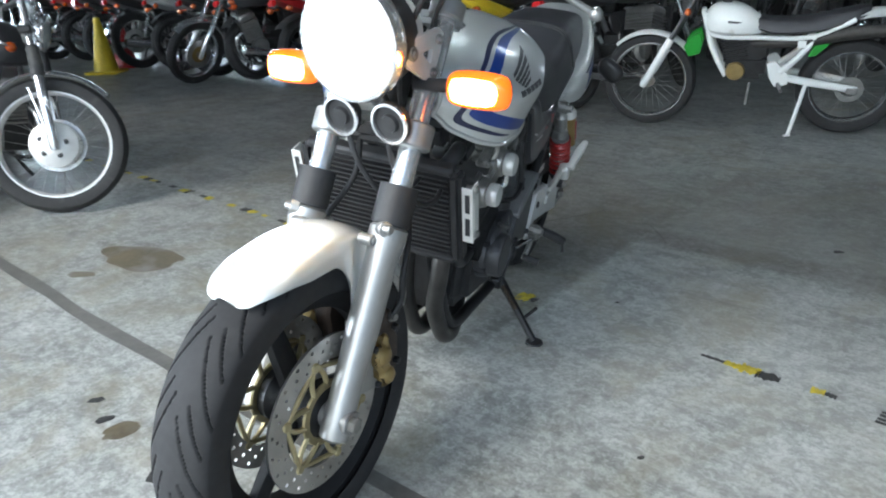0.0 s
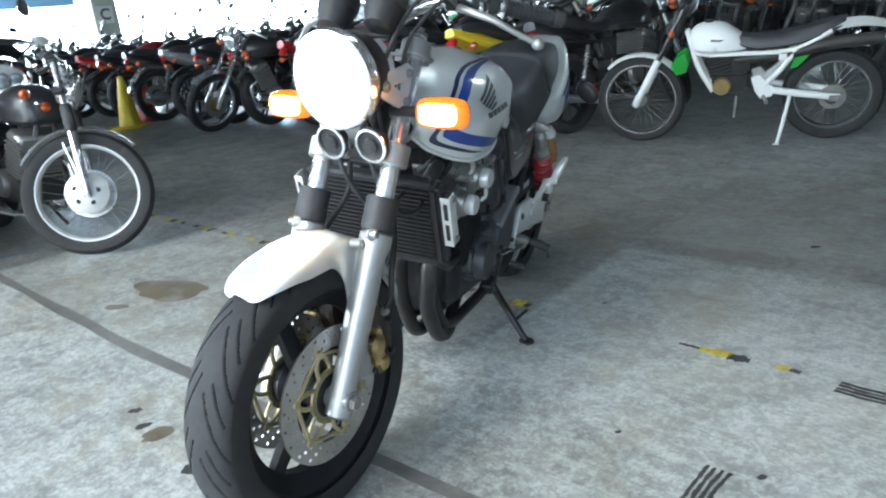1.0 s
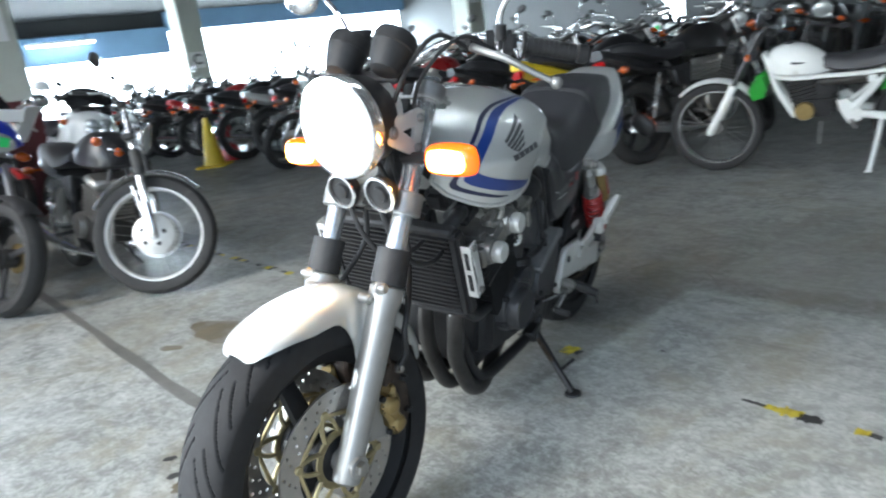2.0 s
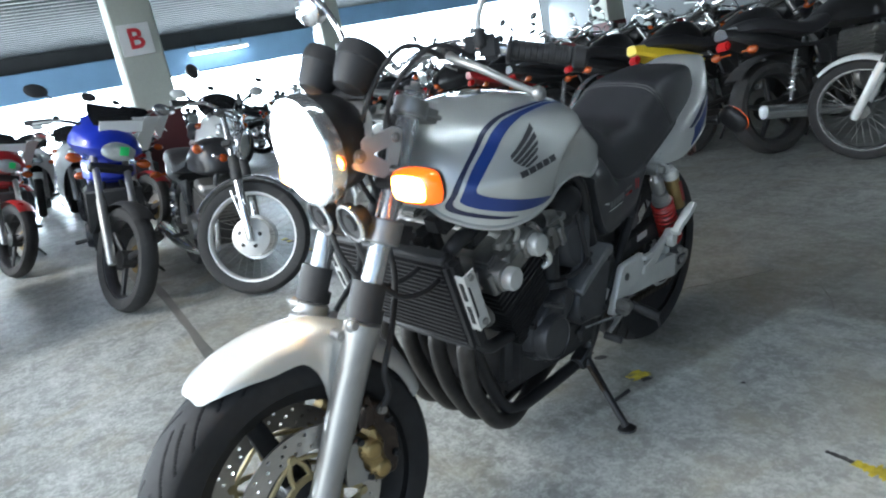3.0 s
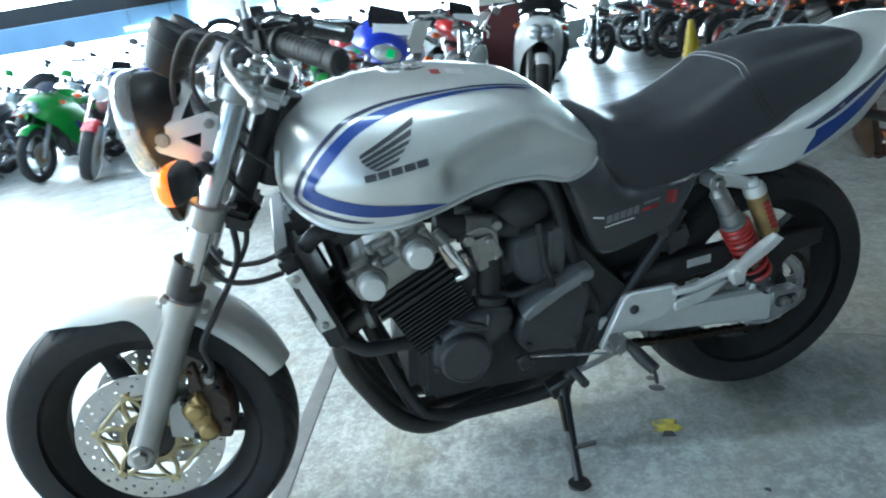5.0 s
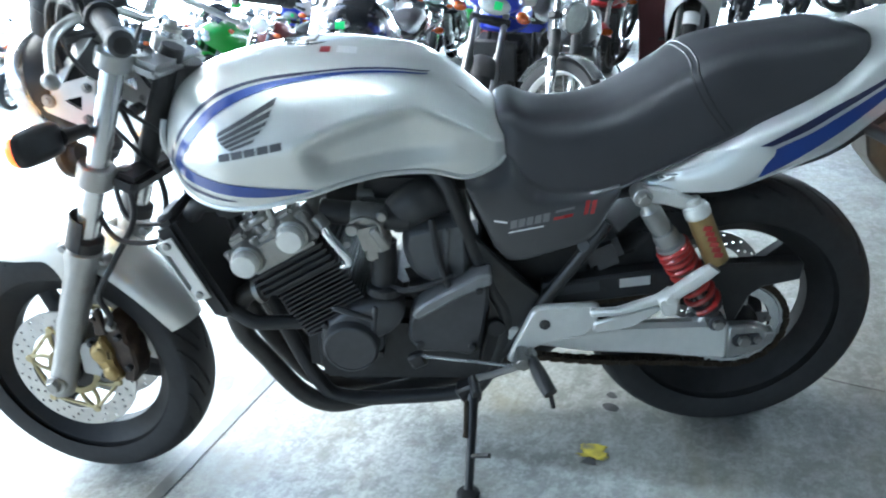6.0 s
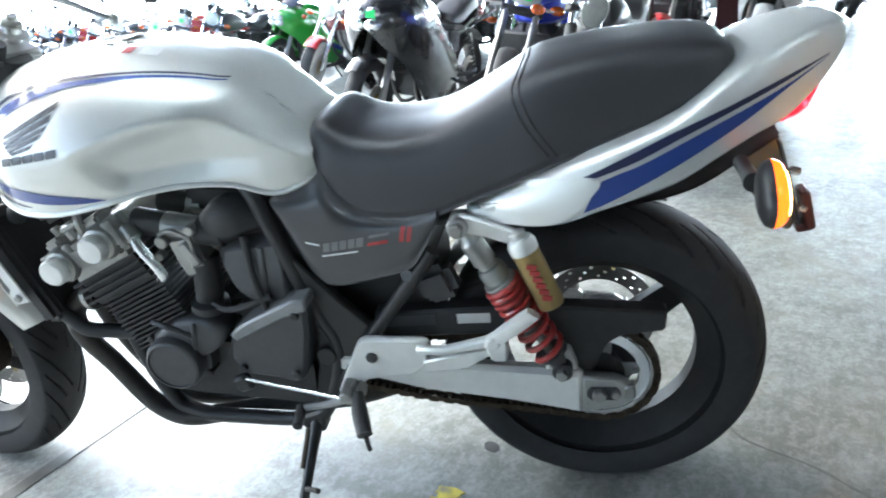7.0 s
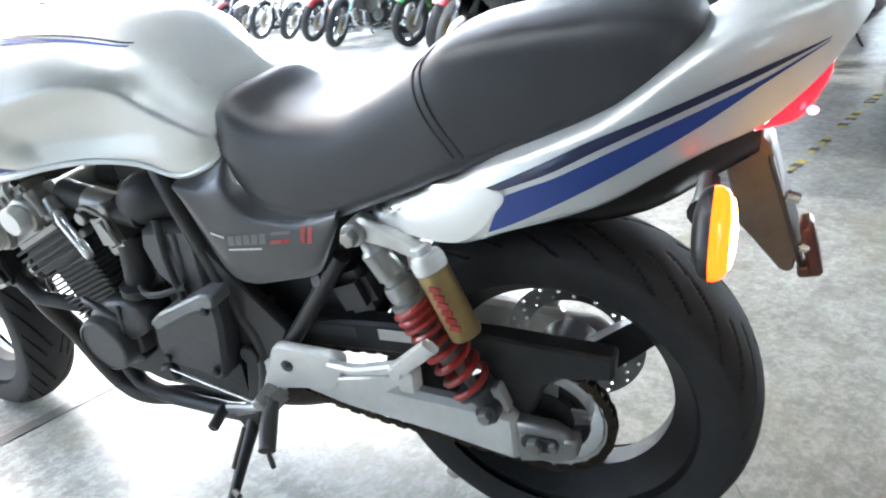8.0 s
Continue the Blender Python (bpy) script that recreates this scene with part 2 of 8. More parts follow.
WHITE = paint("white_paint", (0.78, 0.79, 0.77), 0.35, 0, 0.05, 8, coat=0.4, dirt=(0.45, 0.43, 0.38), dirty=0.1)
# parked machines' blacks: glare haze put into the colour, plus dusty patches
HAZED_BLACK = paint("hazed_black_paint", (0.022, 0.022, 0.024), 0.42, 0.1, 0.3, 9, 0.05, coat=0.4, dirt=(0.07, 0.068, 0.064), dirty=0.25)
HAZED_PLASTIC = paint("hazed_black_plastic", (0.030, 0.030, 0.031), 0.6, 0, 0.3, 12, 0.1, dirt=(0.08, 0.077, 0.07), dirty=0.25)
HAZED_ENGINE = paint("hazed_engine_black", (0.035, 0.034, 0.033), 0.5, 0.4, 0.35, 14, 0.2, dirt=(0.10, 0.095, 0.085), dirty=0.25)
HAZED_RUBBER = paint("hazed_tyre_rubber", (0.026, 0.026, 0.026), 0.78, 0, 0.25, 14, 0.2, dirt=(0.06, 0.058, 0.054), dirty=0.25)
GREEN = paint("green_paint", (0.022, 0.27, 0.022), 0.35, 0, 0.08, 8, coat=0.5)
CRIMSON = paint("red_paint", (0.36, 0.015, 0.018), 0.3, 0.1, 0.1, 8, coat=0.7)
COBALT = paint("blue_paint", (0.015, 0.035, 0.42), 0.3, 0.1, 0.1, 8, coat=0.7)
YELLOW = paint("yellow_plastic", (0.75, 0.55, 0.03), 0.45, 0, 0.12, 10, dirt=(0.28, 0.2, 0.05), dirty=0.15)
GRAPHITE = paint("graphite_paint", (0.022, 0.023, 0.025), 0.26, 0.3, 0.1, 6, coat=0.8)
DARK_RED = paint("dark_red_reflector", (0.045, 0.012, 0.010), 0.4, 0, 0.1, 20)
EDGE_GREY = paint("worn_edge_grey", (0.19, 0.193, 0.198), 0.45, 0.4, 0.15, 20)
BOX_GREY = paint("moulded_grey_plastic", (0.082, 0.084, 0.088), 0.5, 0.1, 0.12, 14, 0.1, dirt=(0.06, 0.058, 0.054), dirty=0.2)
PALE_ALLOY = paint("pale_polished_alloy", (0.74, 0.74, 0.72), 0.34, 0.35, 0.06, 14, 0.05)
MAROON = paint("maroon_paint", (0.11, 0.012, 0.014), 0.32, 0.1, 0.1, 8, coat=0.6)
PAPER = paint("white_paper", (0.82, 0.83, 0.82), 0.8, 0, 0.03, 8)
GREEN_TAG = paint("green_tag", (0.05, 0.6, 0.15), 0.6, 0, 0.05, 8)


# ==== the hall ====
def concrete():
    m = bpy.data.materials.new("worn_concrete")
    m.use_nodes = True
    t = m.node_tree
    b, link = t.nodes["Principled BSDF"], t.links.new
    co = t.nodes.new("ShaderNodeTexCoord")

    def nz(s, d=5.0, rough=0.6, warp=0.0):
        q = t.nodes.new("ShaderNodeTexNoise")
        q.inputs["Scale"].default_value, q.inputs["Detail"].default_value, q.inputs["Roughness"].default_value = s, d, rough
        q.inputs["Distortion"].default_value = warp
        link(co.outputs["Object"], q.inputs["Vector"])
        return q.outputs[0]

    def streaks(turn, s):
        mp = t.nodes.new("ShaderNodeMapping")
        mp.inputs["Rotation"].default_value = (0, 0, radians(turn))
        mp.inputs["Scale"].default_value = (1.0, 9.0, 1.0)
        link(co.outputs["Object"], mp.inputs["Vector"])
        q = t.nodes.new("ShaderNodeTexNoise")
        q.inputs["Scale"].default_value, q.inputs["Detail"].default_value, q.inputs["Roughness"].default_value = s, 8.0, 0.7
        q.inputs["Distortion"].default_value = 0.4
        link(mp.outputs[0], q.inputs["Vector"])
        return q.outputs[0]

    def span(x, a, c, lo=0.0, hi=1.0):
        q = t.nodes.new("ShaderNodeMapRange")
        for i, val in enumerate((a, c, lo, hi)):
            q.inputs[1 + i].default_value = val
        link(x, q.inputs[0])
        return q.outputs[0]

    def blend(fac, x, y, how="MIX"):
        q = t.nodes.new("ShaderNodeMix")
        q.data_type, q.blend_type = "RGBA", how
        for i, val in ((0, fac), (6, x), (7, y)):
            if isinstance(val, (int, float)):
                q.inputs[i].default_value = val
            elif isinstance(val, tuple):
                q.inputs[i].default_value = (*val, 1)
            else:
                link(val, q.inputs[i])
        return q.outputs[2]

    base = blend(span(nz(1.1, 8, 0.62, 0.8), 0.32, 0.68), (0.150, 0.160, 0.145), (0.285, 0.300, 0.278))
    base = blend(span(nz(6, 8, 0.78, 0.3), 0.42, 0.58), blend(0.42, base, (0.15, 0.158, 0.15)), blend(0.38, base, (0.55, 0.57, 0.555)))
    base = blend(span(nz(26, 6, 0.75), 0.47, 0.56, 0, 0.7), base, blend(0.45, base, (0.66, 0.67, 0.66)))
    base = blend(span(nz(75, 4, 0.7), 0.47, 0.57, 0, 0.7), base, blend(0.5, base, (0.11, 0.112, 0.11)))
    base = blend(span(nz(1.7, 8, 0.68, 1.4), 0.50, 0.68, 0, 0.75), base, (0.225, 0.205, 0.14))
    base = blend(span(streaks(20, 2.2), 0.54, 0.66, 0, 0.45), base, blend(0.5, base, (0.60, 0.62, 0.60)))
    base = blend(span(streaks(-35, 2.8), 0.56, 0.68, 0, 0.5), base, blend(0.55, base, (0.13, 0.125, 0.11)))
    base = blend(span(nz(0.9, 9, 0.75, 2.5), 0.55, 0.60, 0, 0.45), base, blend(0.6, base, (0.14, 0.14, 0.13)))
    base = blend(span(nz(3.1, 8, 0.7, 0.5), 0.60, 0.70, 0, 0.5), base, (0.115, 0.11, 0.10))
    base = blend(span(nz(15, 4, 0.55), 0.745, 0.765, 0, 0.7), base, (0.09, 0.087, 0.08))
    # the paler bay beside the aisle: a straight edge, then a step
    rag = t.nodes.new("ShaderNodeVectorMath")
    rag.operation = "MULTIPLY_ADD"
    wob = t.nodes.new("ShaderNodeTexNoise")
    wob.inputs["Scale"].default_value, wob.inputs["Detail"].default_value = 7.0, 6.0
    link(co.outputs["Object"], wob.inputs["Vector"])
    link(wob.outputs["Color"], rag.inputs[0])
    rag.inputs[1].default_value = (0.06, 0.06, 0)
    link(co.outputs["Object"], rag.inputs[2])
    axes = t.nodes.new("ShaderNodeSeparateXYZ")
    link(rag.outputs[0], axes.inputs[0])

    def both(x, y):
        q = t.nodes.new("ShaderNodeMath")
        q.operation = "MULTIPLY"
        link(x, q.inputs[0])
        link(y, q.inputs[1])
        return q.outputs[0]

    A, B = axes.outputs[0], axes.outputs[1]
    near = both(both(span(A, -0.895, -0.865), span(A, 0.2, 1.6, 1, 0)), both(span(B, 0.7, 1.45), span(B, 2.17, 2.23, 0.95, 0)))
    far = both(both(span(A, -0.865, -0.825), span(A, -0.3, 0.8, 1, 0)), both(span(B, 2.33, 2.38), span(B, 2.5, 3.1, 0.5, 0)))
    # darker brownish zones beside the bay's edge and behind it
    darker_strip = both(both(span(A, -2.6, -1.6), span(A, -0.895, -0.865, 1, 0)), both(span(B, 1.0, 1.5), span(B, 2.7, 3.6, 1, 0)))
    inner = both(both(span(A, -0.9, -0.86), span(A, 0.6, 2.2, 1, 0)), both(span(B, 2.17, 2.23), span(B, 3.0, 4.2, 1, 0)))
    darker_tone = blend(0.5, base, (0.115, 0.112, 0.095))
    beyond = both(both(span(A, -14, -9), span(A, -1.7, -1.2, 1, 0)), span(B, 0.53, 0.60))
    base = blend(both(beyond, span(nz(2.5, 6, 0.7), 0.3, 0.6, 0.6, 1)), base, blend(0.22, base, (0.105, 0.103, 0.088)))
    base = blend(darker_strip, base, darker_tone)
    base = blend(inner, base, darker_tone)
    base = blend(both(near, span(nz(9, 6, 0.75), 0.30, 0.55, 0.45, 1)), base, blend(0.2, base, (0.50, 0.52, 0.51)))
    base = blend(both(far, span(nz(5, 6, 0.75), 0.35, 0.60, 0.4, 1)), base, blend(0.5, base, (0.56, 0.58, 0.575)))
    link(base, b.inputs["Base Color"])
    link(span(nz(3.5, 5, 0.6), 0.3, 0.7, 0.30, 0.54), b.inputs["Roughness"])
    b.inputs["Specular IOR Level"].default_value = 0.4
    bp = t.nodes.new("ShaderNodeBump")
    bp.inputs["Strength"].default_value, bp.inputs["Distance"].default_value = 0.22, 0.003
    link(nz(45, 4), bp.inputs["Height"])
    link(bp.outputs[0], b.inputs["Normal"])
    return m


CONCRETE = concrete()
DECK = paint("grey_steel_deck", (0.030, 0.033, 0.036), 0.6, 0.2, 0.2, 3, 0.1)
WALL = paint("grey_wall_paint", (0.075, 0.08, 0.083), 0.7, 0, 0.15, 1.2, 0.1, dirt=(0.06, 0.06, 0.058), dirty=0.2)
LINTEL = paint("blue_grey_beam_paint", (0.20, 0.34, 0.52), 0.6, 0, 0.12, 1.5, 0.1)
PILLAR = paint("pale_pillar_paint", (0.50, 0.53, 0.47), 0.6, 0, 0.1, 3, 0.1, dirt=(0.26, 0.26, 0.22), dirty=0.2)
YARD = paint("yard_asphalt", (0.16, 0.16, 0.16), 0.85, 0, 0.25, 2, 0.3)
STAIN = paint("oil_stain", (0.115, 0.096, 0.062), 0.5, 0, 0.35, 9, 0.1, dirt=(0.18, 0.18, 0.162), dirty=0.55)
TAPE_Y = paint("worn_yellow_tape", (0.46, 0.37, 0.03), 0.6, 0, 0.3, 30, dirt=(0.2, 0.18, 0.1), dirty=0.3)
TAPE_K = paint("worn_black_tape", (0.03, 0.03, 0.03), 0.6, 0, 0.3, 30)
JOINT = paint("joint_filler", (0.125, 0.123, 0.113), 0.38, 0, 0.3, 12)
TUBE = paint("lit_tube", (1, 1, 1), 0.4, glow=((0.92, 0.97, 1.0), 16.0))
BAND = paint("maroon_band", (0.09, 0.018, 0.02), 0.55, 0, 0.15, 4)
SIGN_RED = paint("sign_red", (0.55, 0.03, 0.04), 0.5)
SIGN_WHITE = paint("sign_white", (0.8, 0.81, 0.8), 0.5, 0, 0.04, 6)


def setting(name, shape, mats, label, category, m=ROOM, sharp=30):
    ob = part(name, shape, mats, None, label, sharp)
    ob.matrix_world = m
    return tagged(ob, label, category, "", "structure")


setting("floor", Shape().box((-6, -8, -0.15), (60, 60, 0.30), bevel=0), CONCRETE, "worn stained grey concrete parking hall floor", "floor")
setting("ground", Shape().box((0, 0, -0.62), (6000, 6000, 0.5), bevel=0), YARD, "grey asphalt ground reaching to the horizon", "ground")
roof = Shape()
# near slab is out of view; its open edge is set to admit skylight
roof.box((-0.15, 6.4, 2.85), (13.7, 14.8, 0.2), bevel=0)
roof.box((-11.7, 3.4, 2.85), (9.4, 20.8, 0.2), bevel=0)
for i in range(82):
    a = -16.2 + i * 0.28
    b0 = -7.0 if a < -7 else -1.0
    roof.box((a, (13.8 + b0) / 2, 2.70), (0.13, 13.8 - b0, 0.10), bevel=0.015)
setting("ceiling", roof, DECK, "dark ribbed steel deck ceiling", "ceiling")
# long window side: sill wall, lintel, posts; the far end beyond the third pillar opens higher
sill = Shape().box((-16.1, -2, 0.3), (0.2, 40, 0.6), bevel=0.01)
setting("wall_window_side", sill, WALL, "low grey sill wall under the window band", "wall")
beam = Shape().box((-16.05, -4.0, 2.06), (0.3, 21.0, 0.56), bevel=0.02)
setting("beam_low", beam, [LINTEL], "blue-grey painted lintel beam over the windows", "beam")
# added dark panel: stands for the shaded ceiling above the lintel
setting("dark_gap_panel", Shape().box((-16.1, -4.0, 2.545), (0.16, 21.0, 0.41), bevel=0), DECK, "dark panel standing for the shaded gap between lintel and ceiling", "beam")
beam = Shape().box((-16.05, 10.1, 2.5), (0.3, 7.2, 0.52), bevel=0.02)
setting("beam_high", beam, [LINTEL], "blue-grey painted lintel beam over the taller opening", "beam")
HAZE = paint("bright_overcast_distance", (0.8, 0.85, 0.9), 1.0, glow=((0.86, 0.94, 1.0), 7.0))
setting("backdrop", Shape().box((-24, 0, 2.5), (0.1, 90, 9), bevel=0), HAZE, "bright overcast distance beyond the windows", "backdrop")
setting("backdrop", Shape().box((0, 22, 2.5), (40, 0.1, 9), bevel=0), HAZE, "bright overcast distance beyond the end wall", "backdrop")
# end wall with two bright openings
end_wall = setting("wall_end", Shape().box((-11.98, 13.6, 1.375), (8.44, 0.2, 2.75), bevel=0), WALL, "plain grey painted end wall with small openings", "wall")
for x0, x1, z0, z1 in ((-7.76, -7.2, 0, 0.75), (-7.76, -7.2, 1.8, 2.75), (-7.2, -2.95, 0, 2.75), (-2.95, -2.65, 0, 0.9), (-2.95, -2.65, 2.1, 2.75), (-2.65, 5.2, 0, 2.75), (5.2, 5.9, 0, 0.8), (5.2, 5.9, 1.9, 2.75), (5.9, 14, 0, 2.75)):
    part("wall_section", Shape().box(((x0 + x1) / 2, 13.6, (z0 + z1) / 2), (x1 - x0, 0.2, z1 - z0), bevel=0), WALL, end_wall)
# added wall, never in view: its length sets the light from the yard side
setting("unseen_wall_yard_side", Shape().box((6.6, 7.85, 1.375), (0.2, 11.7, 2.75), bevel=0), WALL, "plain grey wall out of view, added to hold back side light", "wall")


def pillar(name, a, b, w, letter, label, sign_z, red=True):
    p = thing(name, ROOM @ pose(a, b, 0), label, "pillar", "pillars of the hall", "structure")
    part("shaft", Shape().box((0, 0, 1.375), (w, w, 2.75), bevel=0.02), PILLAR, p)
    part("foot_band", Shape().box((0, 0, 0.55), (w + 0.012, w + 0.012, 1.1), bevel=0.01), TAPE_K if not red else BAND, p, "dark painted foot band")
    if letter:
        s = part("sign_board", Shape().box((w / 2 + 0.012, -0.02, sign_z), (0.012, 0.30, 0.30), bevel=0.003), SIGN_WHITE, p, "white board with one letter")
        cu = bpy.data.curves.new("letter", "FONT")
        cu.body, cu.size, cu.extrude, cu.offset = letter, 0.27, 0.002, 0.006
        cu.align_x, cu.align_y = "CENTER", "CENTER"
        tmp = bpy.data.objects.new("letter", cu)
        scene.collection.objects.link(tmp)
        me = bpy.data.meshes.new_from_object(tmp.evaluated_get(bpy.context.evaluated_depsgraph_get()))
        bpy.data.objects.remove(tmp)
        me.materials.append(SIGN_RED if red else LOGO)
        ob = new("letter", me)
        ob.parent = s
        ob.matrix_local = pose(w / 2 + 0.021, -0.02, sign_z, 90, 0, 90)
    return p


pillar("pillar", -7.4, 1.3, 0.42, "B", "pale painted square pillar with letter B board", 1.78)
pillar("pillar", -13.3, 5.8, 0.45, "C", "pale painted square pillar with letter C board", 1.45, False)
pillar("pillar", -9.4, 9.6, 0.42, "A", "pale painted square pillar with letter A board", 1.9)
for b in (-0.7, 7.0):
    pillar("pillar", 5.6, b, 0.42, "", "pale painted square pillar at the open side", 1.9)


def tube_light(a, b, z=2.2):
    t = thing("tube_light", ROOM @ pose(a, b, z), "lit white fluorescent tube light under the ceiling", "ceiling light", "tube lights")
    part("casing", Shape().box((0, 0, 0.03), (0.12, 1.3, 0.05), bevel=0.01), SIGN_WHITE, t)
    part("tube", Shape().rod((0, -0.62, -0.01), (0, 0.62, -0.01), 0.018), TUBE, t, "lit glass tube")
    for y in (-0.5, 0.5):
        part("hanger", Shape().rod((0, y, 0.05), (0, y, 2.66 - z), 0.008, 8), DECK, t)


# last two hang out of view, added to brighten the motorcycle from above
for a, b, z in ((-15.6, 4.15, 2.15), (-15.6, -3.15, 1.9), (-15.6, -6.3, 1.9), (-0.6, 1.1, 2.2), (-0.6, 3.7, 2.2)):
    tube_light(a, b, z)
sq = thing("ceiling_lamp", ROOM @ pose(-10.6, -0.78, 2.52), "square lit white lamp hanging under the ceiling deck", "ceiling light")
part("casing", Shape().box((-0.02, 0, 0), (0.20, 0.40, 0.28), bevel=0.02), SIGN_WHITE, sq)
part("lamp_panel", Shape().box((0.085, 0, 0), (0.02, 0.36, 0.24), bevel=0.005), TUBE, sq, "lit white panel")
part("hanger", Shape().rod((-0.02, 0, 0.13), (-0.02, 0, 0.15), 0.02, 10), DECK, sq)
# floor: joint, tape remnants, stains, skid marks
rng = random.Random(4)


def strip(points, w, z=0.0, ragged=0.0):
    """A flat strip along points on the floor, 1 to 2 mm high."""
    P = glide(np.array([(*p, z) for p in points], float), 6) if len(points) > 2 else np.array([(*p, z) for p in points], float)
    T = np.gradient(P, axis=0)
    T /= np.linalg.norm(T, axis=1)[:, None]
    N = np.stack([-T[:, 1], T[:, 0], 0 * T[:, 0]], 1)
    s = Shape()
    v = []
    for p, n in zip(P, N):
        a, b = (w / 2 * (1 + rng.uniform(-ragged, ragged)) for _ in range(2))
        v += [p + n * a, p - n * b, p + n * a * 0.97 + (0, 0, 0.0015), p - n * b * 0.97 + (0, 0, 0.0015)]
    f = []
    for i in range(len(P) - 1):
        k = 4 * i
        f += [(k + 2, k + 3, k + 7, k + 6), (k, k + 2, k + 6, k + 4), (k + 3, k + 1, k + 5, k + 7)]
    return s.add(v, f)


def mark(name, shape, m, label, category="floor marking"):
    ob = part(name, shape, m, None, label)
    return tagged(ob, label, category, "marks on the floor", "structure")


def along(p, q, t):
    return (p[0] + (q[0] - p[0]) * t, p[1] + (q[1] - p[1]) * t)


mark("floor_joint", strip([(-3.712, 3.68), (-1.985, 2.268), (-0.93, 1.410), (1.09, -0.10), (1.7, -0.55)], 0.045, 0.0005, 0.3), JOINT, "dark filled joint line across the concrete floor", "floor joint")
mark("floor_joint", strip([(0.10, 2.41), (0.19, 2.42), (0.30, 2.49), (0.42, 2.535), (0.60, 2.63)], 0.0045, 0.0005, 0.5), JOINT, "thin dark crack line in the concrete floor", "floor joint")
mark("floor_joint", strip([(0.75, 2.21), (0.752, 2.30), (0.74, 2.42)], 0.004, 0.0005, 0.5), JOINT, "thin dark crack line in the concrete floor", "floor joint")
LINE_A, LINE_B = (-3.426, 4.651), (1.988, 0.295)
spans = [(0.02, 0.035), (0.05, 0.06), (0.09, 0.12), (0.125, 0.14), (0.16, 0.19), (0.2, 0.215), (0.24, 0.262), (0.27, 0.285), (0.30, 0.33), (0.345, 0.352), (0.36, 0.372), (0.385, 0.40), (0.42, 0.428), (0.436, 0.452), (0.458, 0.463), (0.475, 0.49)]
for i, (t0, t1) in enumerate(spans):
    for j in range(max(1, round((t1 - t0) / 0.008))):
        s0 = t0 + j * 0.008
        mark("tape_scrap", strip([along(LINE_A, LINE_B, s0), along(LINE_A, LINE_B, s0 + 0.003), along(LINE_A, LINE_B, min(s0 + 0.0075, t1))], rng.uniform(0.018, 0.042), 0.001, 0.5), (TAPE_Y, TAPE_K)[(i + j) % 2], "worn scrap of yellow and black hazard tape")
for p, q, w, m in (((0.640, 1.345), (0.69, 1.305), 0.012, TAPE_K), ((0.69, 1.305), (0.725, 1.275), 0.022, TAPE_Y), ((0.725, 1.28), (0.765, 1.25), 0.040, TAPE_Y), ((0.75, 1.245), (0.80, 1.212), 0.034, TAPE_K), ((0.86, 1.170), (0.885, 1.150), 0.026, TAPE_Y), ((0.885, 1.150), (0.905, 1.130), 0.016, TAPE_K)):
    p, q = (p[0] - 0.02, p[1] + 0.038), (q[0] - 0.02, q[1] + 0.038)
    mark("tape_scrap", strip([p, along(p, q, 0.4), q], w, 0.001, 0.5), m, "worn scrap of yellow and black hazard tape")
mark("tape_scrap", strip([(0.140, 1.779), (0.165, 1.763), (0.181, 1.747)], 0.05, 0.001, 0.6), TAPE_Y, "curled yellow scrap of tape beside the side stand")
mark("tape_scrap", strip([(0.181, 1.752), (0.198, 1.734)], 0.03, 0.001, 0.6), TAPE_K, "black scrap of tape beside the side stand")


def blot(c, rx, ry, turn=0.0, n=40, wild=0.3):
    k = [rng.uniform(-1, 1) for _ in range(10)]
    v = [(0, 0, 0.002)]
    for i in range(n):
        w = 2 * math.pi * i / n
        r = 1 + wild * sum(k[j] * math.sin((j + 2) * w + k[9 - j] * 6) / (j + 1.5) for j in range(7))
        x, y = rx * r * math.cos(w), ry * r * math.sin(w)
        v.append((x, y, 0.0008))
    m = pose(c[0], c[1], 0, 0, 0, turn)
    return Shape().add([m @ Vector(p) for p in v], [(0, 1 + i, 1 + (i + 1) % n) for i in range(n)])


for c, rx, ry, tu in (((-1.30, 2.175), 0.20, 0.10, -20), ((-1.46, 2.02), 0.05, 0.03, 0), ((-0.875, 1.07), 0.05, 0.03, 30), ((-0.60, 1.005), 0.045, 0.03, 0), ((-1.12, 0.74), 0.035, 0.025, 0)):
    mark("oil_stain", blot(c, rx, ry, tu), STAIN, "brown oil stain on the concrete floor", "stain")
for c, r in (((0.035, 1.894), 0.022), ((-0.008, 1.925), 0.016), ((0.457, 1.716), 0.008), ((-0.716, 0.905), 0.030), ((-0.937, 1.115), 0.022), ((-1.0, 1.2), 0.02), ((0.62, 0.75), 0.012), ((0.35, 0.95), 0.009), ((1.35, 2.1), 0.02), ((-1.25, 0.55), 0.02)):
    mark("dirt_spot", blot(c, r, r * 0.7, 20), TAPE_K, "small black dirt spot on the concrete floor", "stain")
for i in range(4):
    o = 0.012 * i
    mark("skid_mark", strip([(0.927 + o, 1.073 + o), (1.00 + o, 1.008 + o), (1.142 + o * 1.5, 0.906 + o)], 0.009, 0.0005, 0.5), TAPE_K, "black rubber skid mark on the floor", "stain")
    mark("skid_mark", strip([(0.520 + o * 1.1, 0.800 - o * 0.9), (0.476 + o * 1.1, 0.748 - o * 0.6), (0.428 + o * 1.5, 0.690 - o * 0.2)], 0.008, 0.0005, 0.5), TAPE_K, "black rubber skid mark on the floor", "stain")


